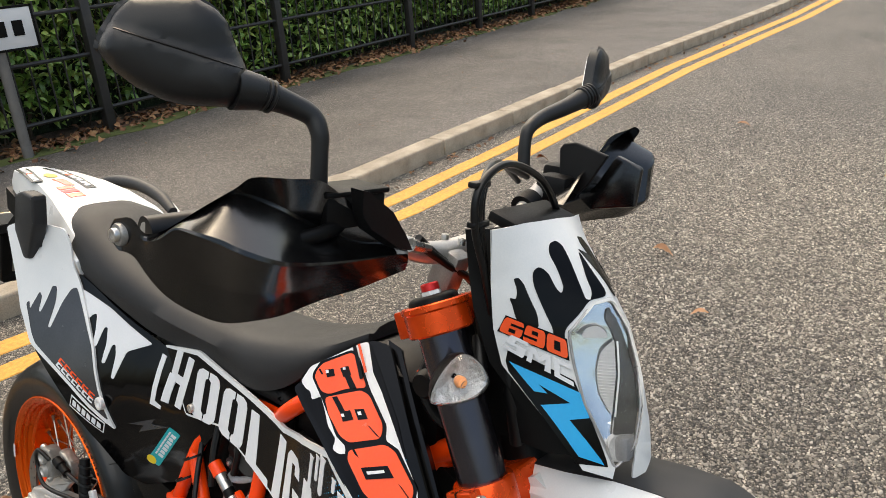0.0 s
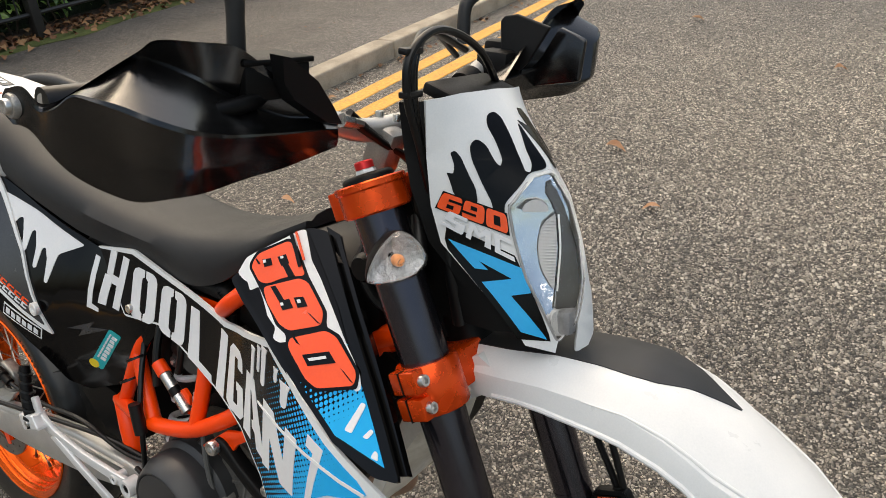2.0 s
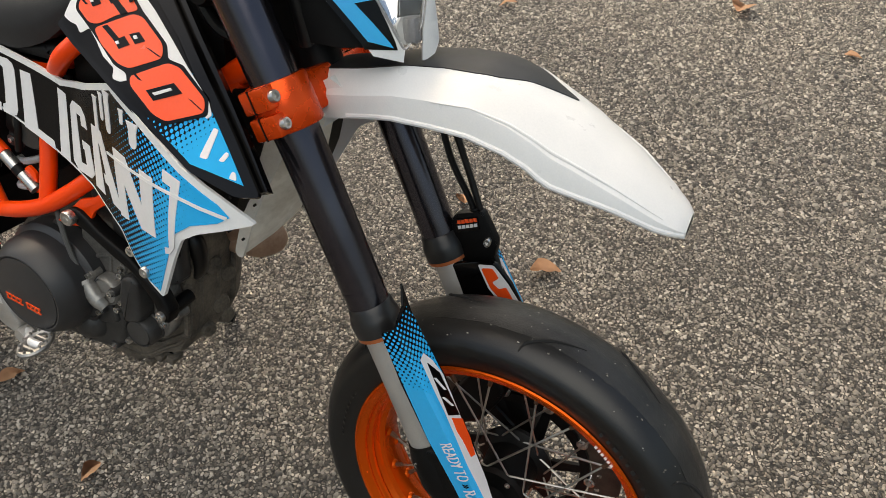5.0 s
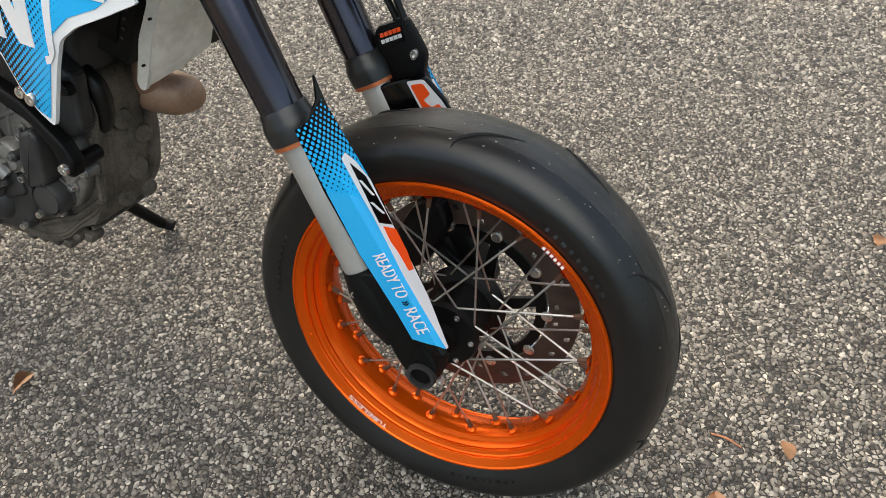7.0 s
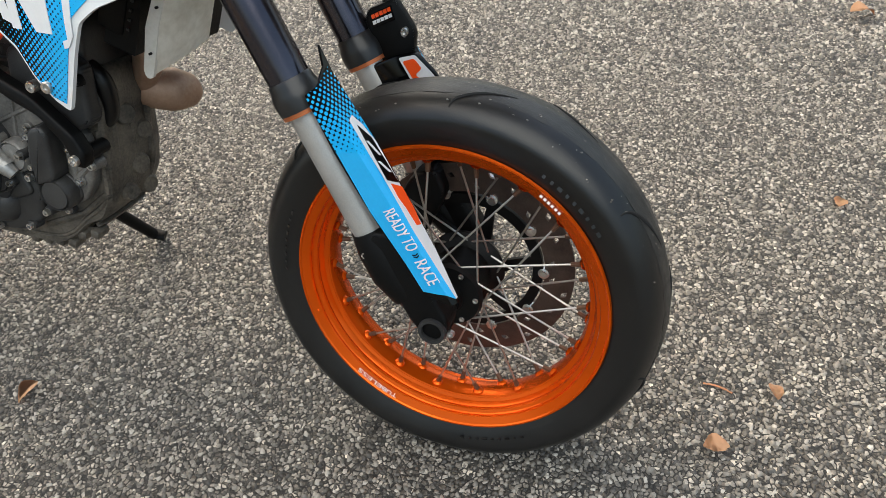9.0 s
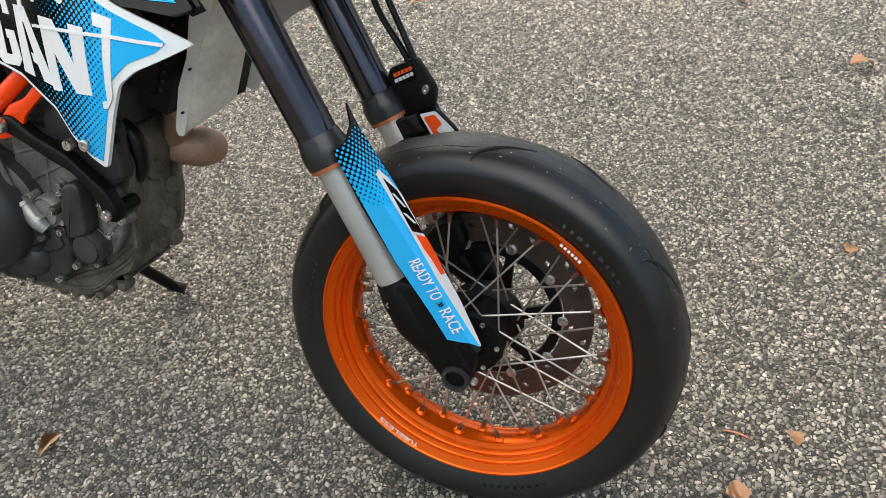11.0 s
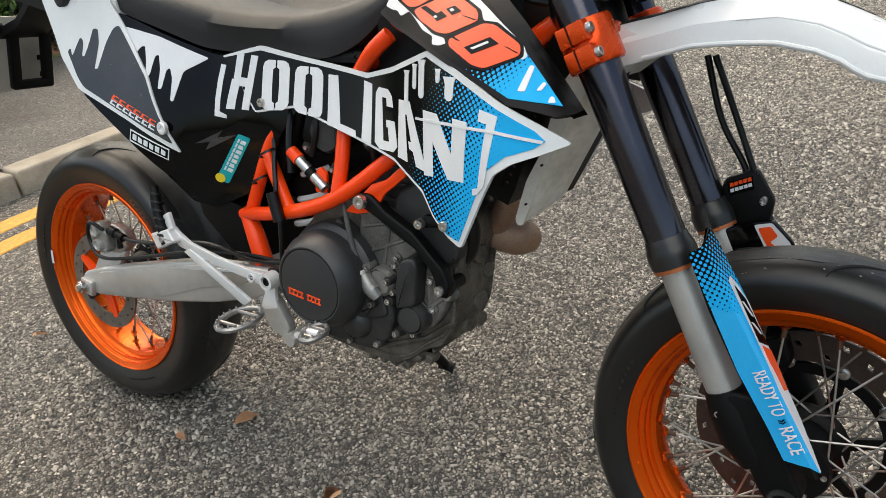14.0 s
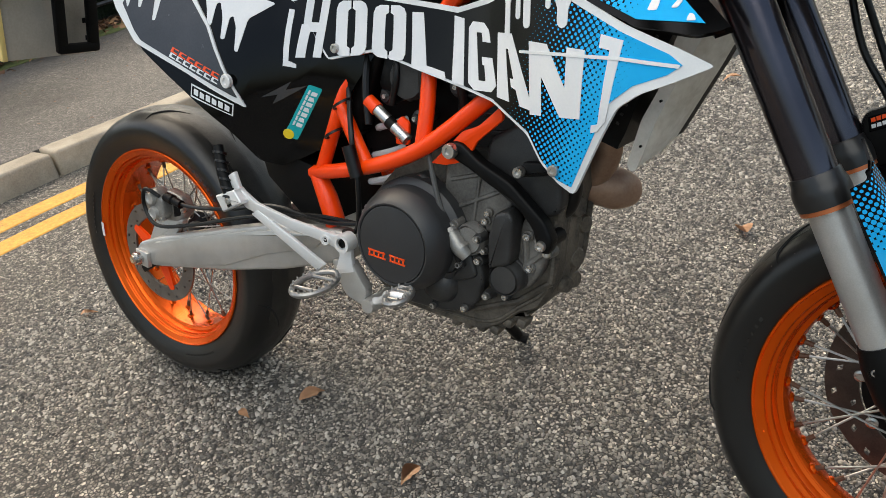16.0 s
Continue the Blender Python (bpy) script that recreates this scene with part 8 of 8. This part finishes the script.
# cables over the headlight
for pts, r in (([(1.16, -0.08, 1.06), (1.155, -0.095, 1.11), (1.15, -0.113, 1.165), (1.15, -0.108, 1.207), (1.15, -0.06, 1.227), (1.15, 0.015, 1.202), (1.15, 0.07, 1.145)], 0.0045),
               ([(1.155, -0.075, 1.06), (1.15, -0.088, 1.11), (1.148, -0.103, 1.165), (1.146, -0.098, 1.207), (1.12, -0.04, 1.222), (1.08, 0.09, 1.19)], 0.0045), ([(1.15, -0.07, 1.06), (1.147, -0.083, 1.11), (1.146, -0.096, 1.165), (1.143, -0.09, 1.205), (1.11, -0.02, 1.22), (1.06, 0.1, 1.18)], 0.004),
               ([(1.078, -0.115, 1.128), (1.08, -0.068, 1.098), (1.09, -0.01, 1.06), (1.11, 0.02, 1.0)], 0.0048), ([(1.074, -0.115, 1.136), (1.072, -0.07, 1.104), (1.08, -0.015, 1.066), (1.10, 0.02, 1.0)], 0.0048), ([(1.03, 0.12, 1.135), (1.06, 0.10, 1.12), (1.10, 0.06, 1.12), (1.14, 0.03, 1.08)], 0.004)):
    part("cable", tube(pts, r, 9), HOSE, bike, "black control cable")
for z, x in ((1.165, 1.148), (1.208, 1.146)):
    part("cable_clip", block((0.012, 0.028, 0.007), pose(x, -0.104, z), 0.002), HOSE, bike)
part("bar_clamp", moved(lathe([(0.012, -0.012), (0.02, -0.012), (0.021, 0.0), (0.02, 0.012), (0.012, 0.012)], 18, True), Matrix.Translation((1.05, 0.145, 1.14)) @ Matrix.Rotation(radians(20), 4, "X")), DULL, bike)

INDI = stuff_mat("faceted_indicator_reflector", (0.3, 0.3, 0.305), (0.52, 0.52, 0.525), 0.25, metal=0.4, fine=150, coarse=80, bump=0.8, depth=0.004)
# front indicators: a pointed oval, its point outwards and down
for s in (-1, 1):
    m = pose(1.172, s * 0.153, 1.008, 0, -8, s * 32)
    oval = [(-0.031, -0.025), (-0.030, -0.013), (-0.021, 0.005), (-0.009, 0.019), (0.002, 0.029), (0.015, 0.025), (0.027, 0.015), (0.037, -0.005), (0.029, -0.016), (0.016, -0.024), (-0.008, -0.028)]
    oval = rounded(oval, 0.012, 2)
    ring = lambda k, x: [(x, -s * q * k, z * k) for q, z in oval]
    bulb_at = m @ pose(0.0, 0.004 * -s, -0.004)
    body = part("indicator", moved(loft([ring(0.05, -0.042), ring(0.35, -0.042), ring(0.7, -0.03), ring(0.96, -0.008), ring(1.0, 0.0)], False), m), DULL, bike, "front indicator with a clear lens")
    il = part("indicator_lens", moved(loft([ring(1.0, 0.0), ring(0.97, 0.007), ring(0.8, 0.015), ring(0.5, 0.02), ring(0.1, 0.0215), ring(0.1, 0.0195), ring(0.48, 0.018), ring(0.76, 0.013), ring(0.93, 0.006), ring(0.96, 0.0)], False), m), GLASS, body, "clear ribbed indicator lens")
    il.visible_shadow = False
    part("indicator_mirror", moved(loft([ring(0.97, 0.001), ring(0.6, -0.007), ring(0.1, -0.011)], False), m), INDI, body)
    part("bulb", moved(lathe([(0, 0.008), (0.005, 0.006), (0.007, 0.001), (0.006, -0.006), (0, -0.008)], 14), bulb_at @ Matrix.Rotation(radians(-90), 4, "Z")), AMBER, body, "amber bulb")
    part("indicator_stem", tube([m @ Vector((-0.035, 0, 0)), (1.115, s * 0.085, 1.0)], 0.009, 10, 0), HOSE, body)

# brake side of the fork: hose, bracket and caliper on the left leg
c = leg_at(0.60, 1)
br = part("hose_bracket", prism(rounded([(1.330, 0.652), (1.338, 0.668), (1.392, 0.684), (1.412, 0.66), (1.428, 0.64), (1.424, 0.612), (1.40, 0.585), (1.37, 0.58), (1.345, 0.62)], 0.008), 0.062, 0.078, 0.004), DULL, bike, "black hose bracket with a sticker")
part("bracket_sticker", block((0.046, 0.002, 0.020), pose(1.366, 0.0608, 0.658, 0, -17, 0), 0), PRINT_BLACK, br)
for k in range(5):
    part("sticker_bar", block((0.0066, 0.002, 0.0056), pose(1.350 + 0.0078 * k, 0.0598, 0.6585 + 0.0026 * k, 0, -17, 0), 0), ORANGE_FILM, br)
    part("sticker_bar", block((0.0066, 0.002, 0.005), pose(1.352 + 0.0078 * k, 0.0598, 0.6505 + 0.0026 * k, 0, -17, 0), 0), PRINT_WHITE, br)
part("bracket_screw", moved(bolt(0.007, 0.007), Matrix.Translation((1.410, 0.061, 0.640))), STEEL, br)
br.matrix_basis = pose(-0.008, 0.027, -0.018) @ Matrix.Translation((1.335, 0, 0)) @ Matrix.Diagonal((0.76, 1, 1, 1)) @ Matrix.Translation((-1.335, 0, 0))
inner = part("inner_guard", prism(rounded([(1.318, 0.575), (1.372, 0.598), (1.404, 0.606), (1.43, 0.58), (1.48, 0.50), (1.50, 0.44), (1.45, 0.40), (1.38, 0.48)], 0.006), 0.063, 0.072, 0.003), BLACK, bike, "left fork guard seen from its inner side")
part("guard_sticker", sheet(rounded([(1.378, 0.596), (1.402, 0.602), (1.427, 0.578), (1.452, 0.545), (1.418, 0.543), (1.397, 0.562)], 0.003, 2), lambda x, z: (x, 0.0625, z), 0.001), PRINT_WHITE, inner, "white and orange sticker")
part("guard_sticker", sheet(rounded([(1.384, 0.592), (1.401, 0.597), (1.412, 0.584), (1.402, 0.574), (1.414, 0.566), (1.424, 0.573), (1.442, 0.548), (1.421, 0.547), (1.401, 0.564)], 0.003, 2), lambda x, z: (x, 0.0612, z), 0.0008), ORANGE_FILM, inner)
inner.matrix_basis = pose(-0.002, 0.013, -0.008)
for dx in (0.0, 0.011):
    part("brake_hose", tube([(1.31 + dx, 0.045, 0.86), (1.335 + dx * 2, 0.052, 0.77), (1.372 + dx, 0.054, 0.705), (1.394 + dx, 0.055, 0.65), (1.412 + dx, 0.056, 0.59), (1.38 + dx, 0.078, 0.47), (1.40, 0.08, 0.40)], 0.0048, 9), HOSE, bike, "black front brake hose").matrix_basis = pose(-0.021, 0.045, -0.038)
part("hose_joint", tube([(1.376, 0.055, 0.70), (1.392, 0.055, 0.665)], [0.008, 0.010], 10, 0), HOSE, bike).matrix_basis = pose(-0.021, 0.045, -0.038)
part("front_caliper", prism(rounded([(1.36, 0.36), (1.40, 0.43), (1.44, 0.45), (1.455, 0.41), (1.42, 0.34), (1.385, 0.32)], 0.012), 0.03, 0.095, 0.008, 3), DULL, bike, "black radial front brake caliper")
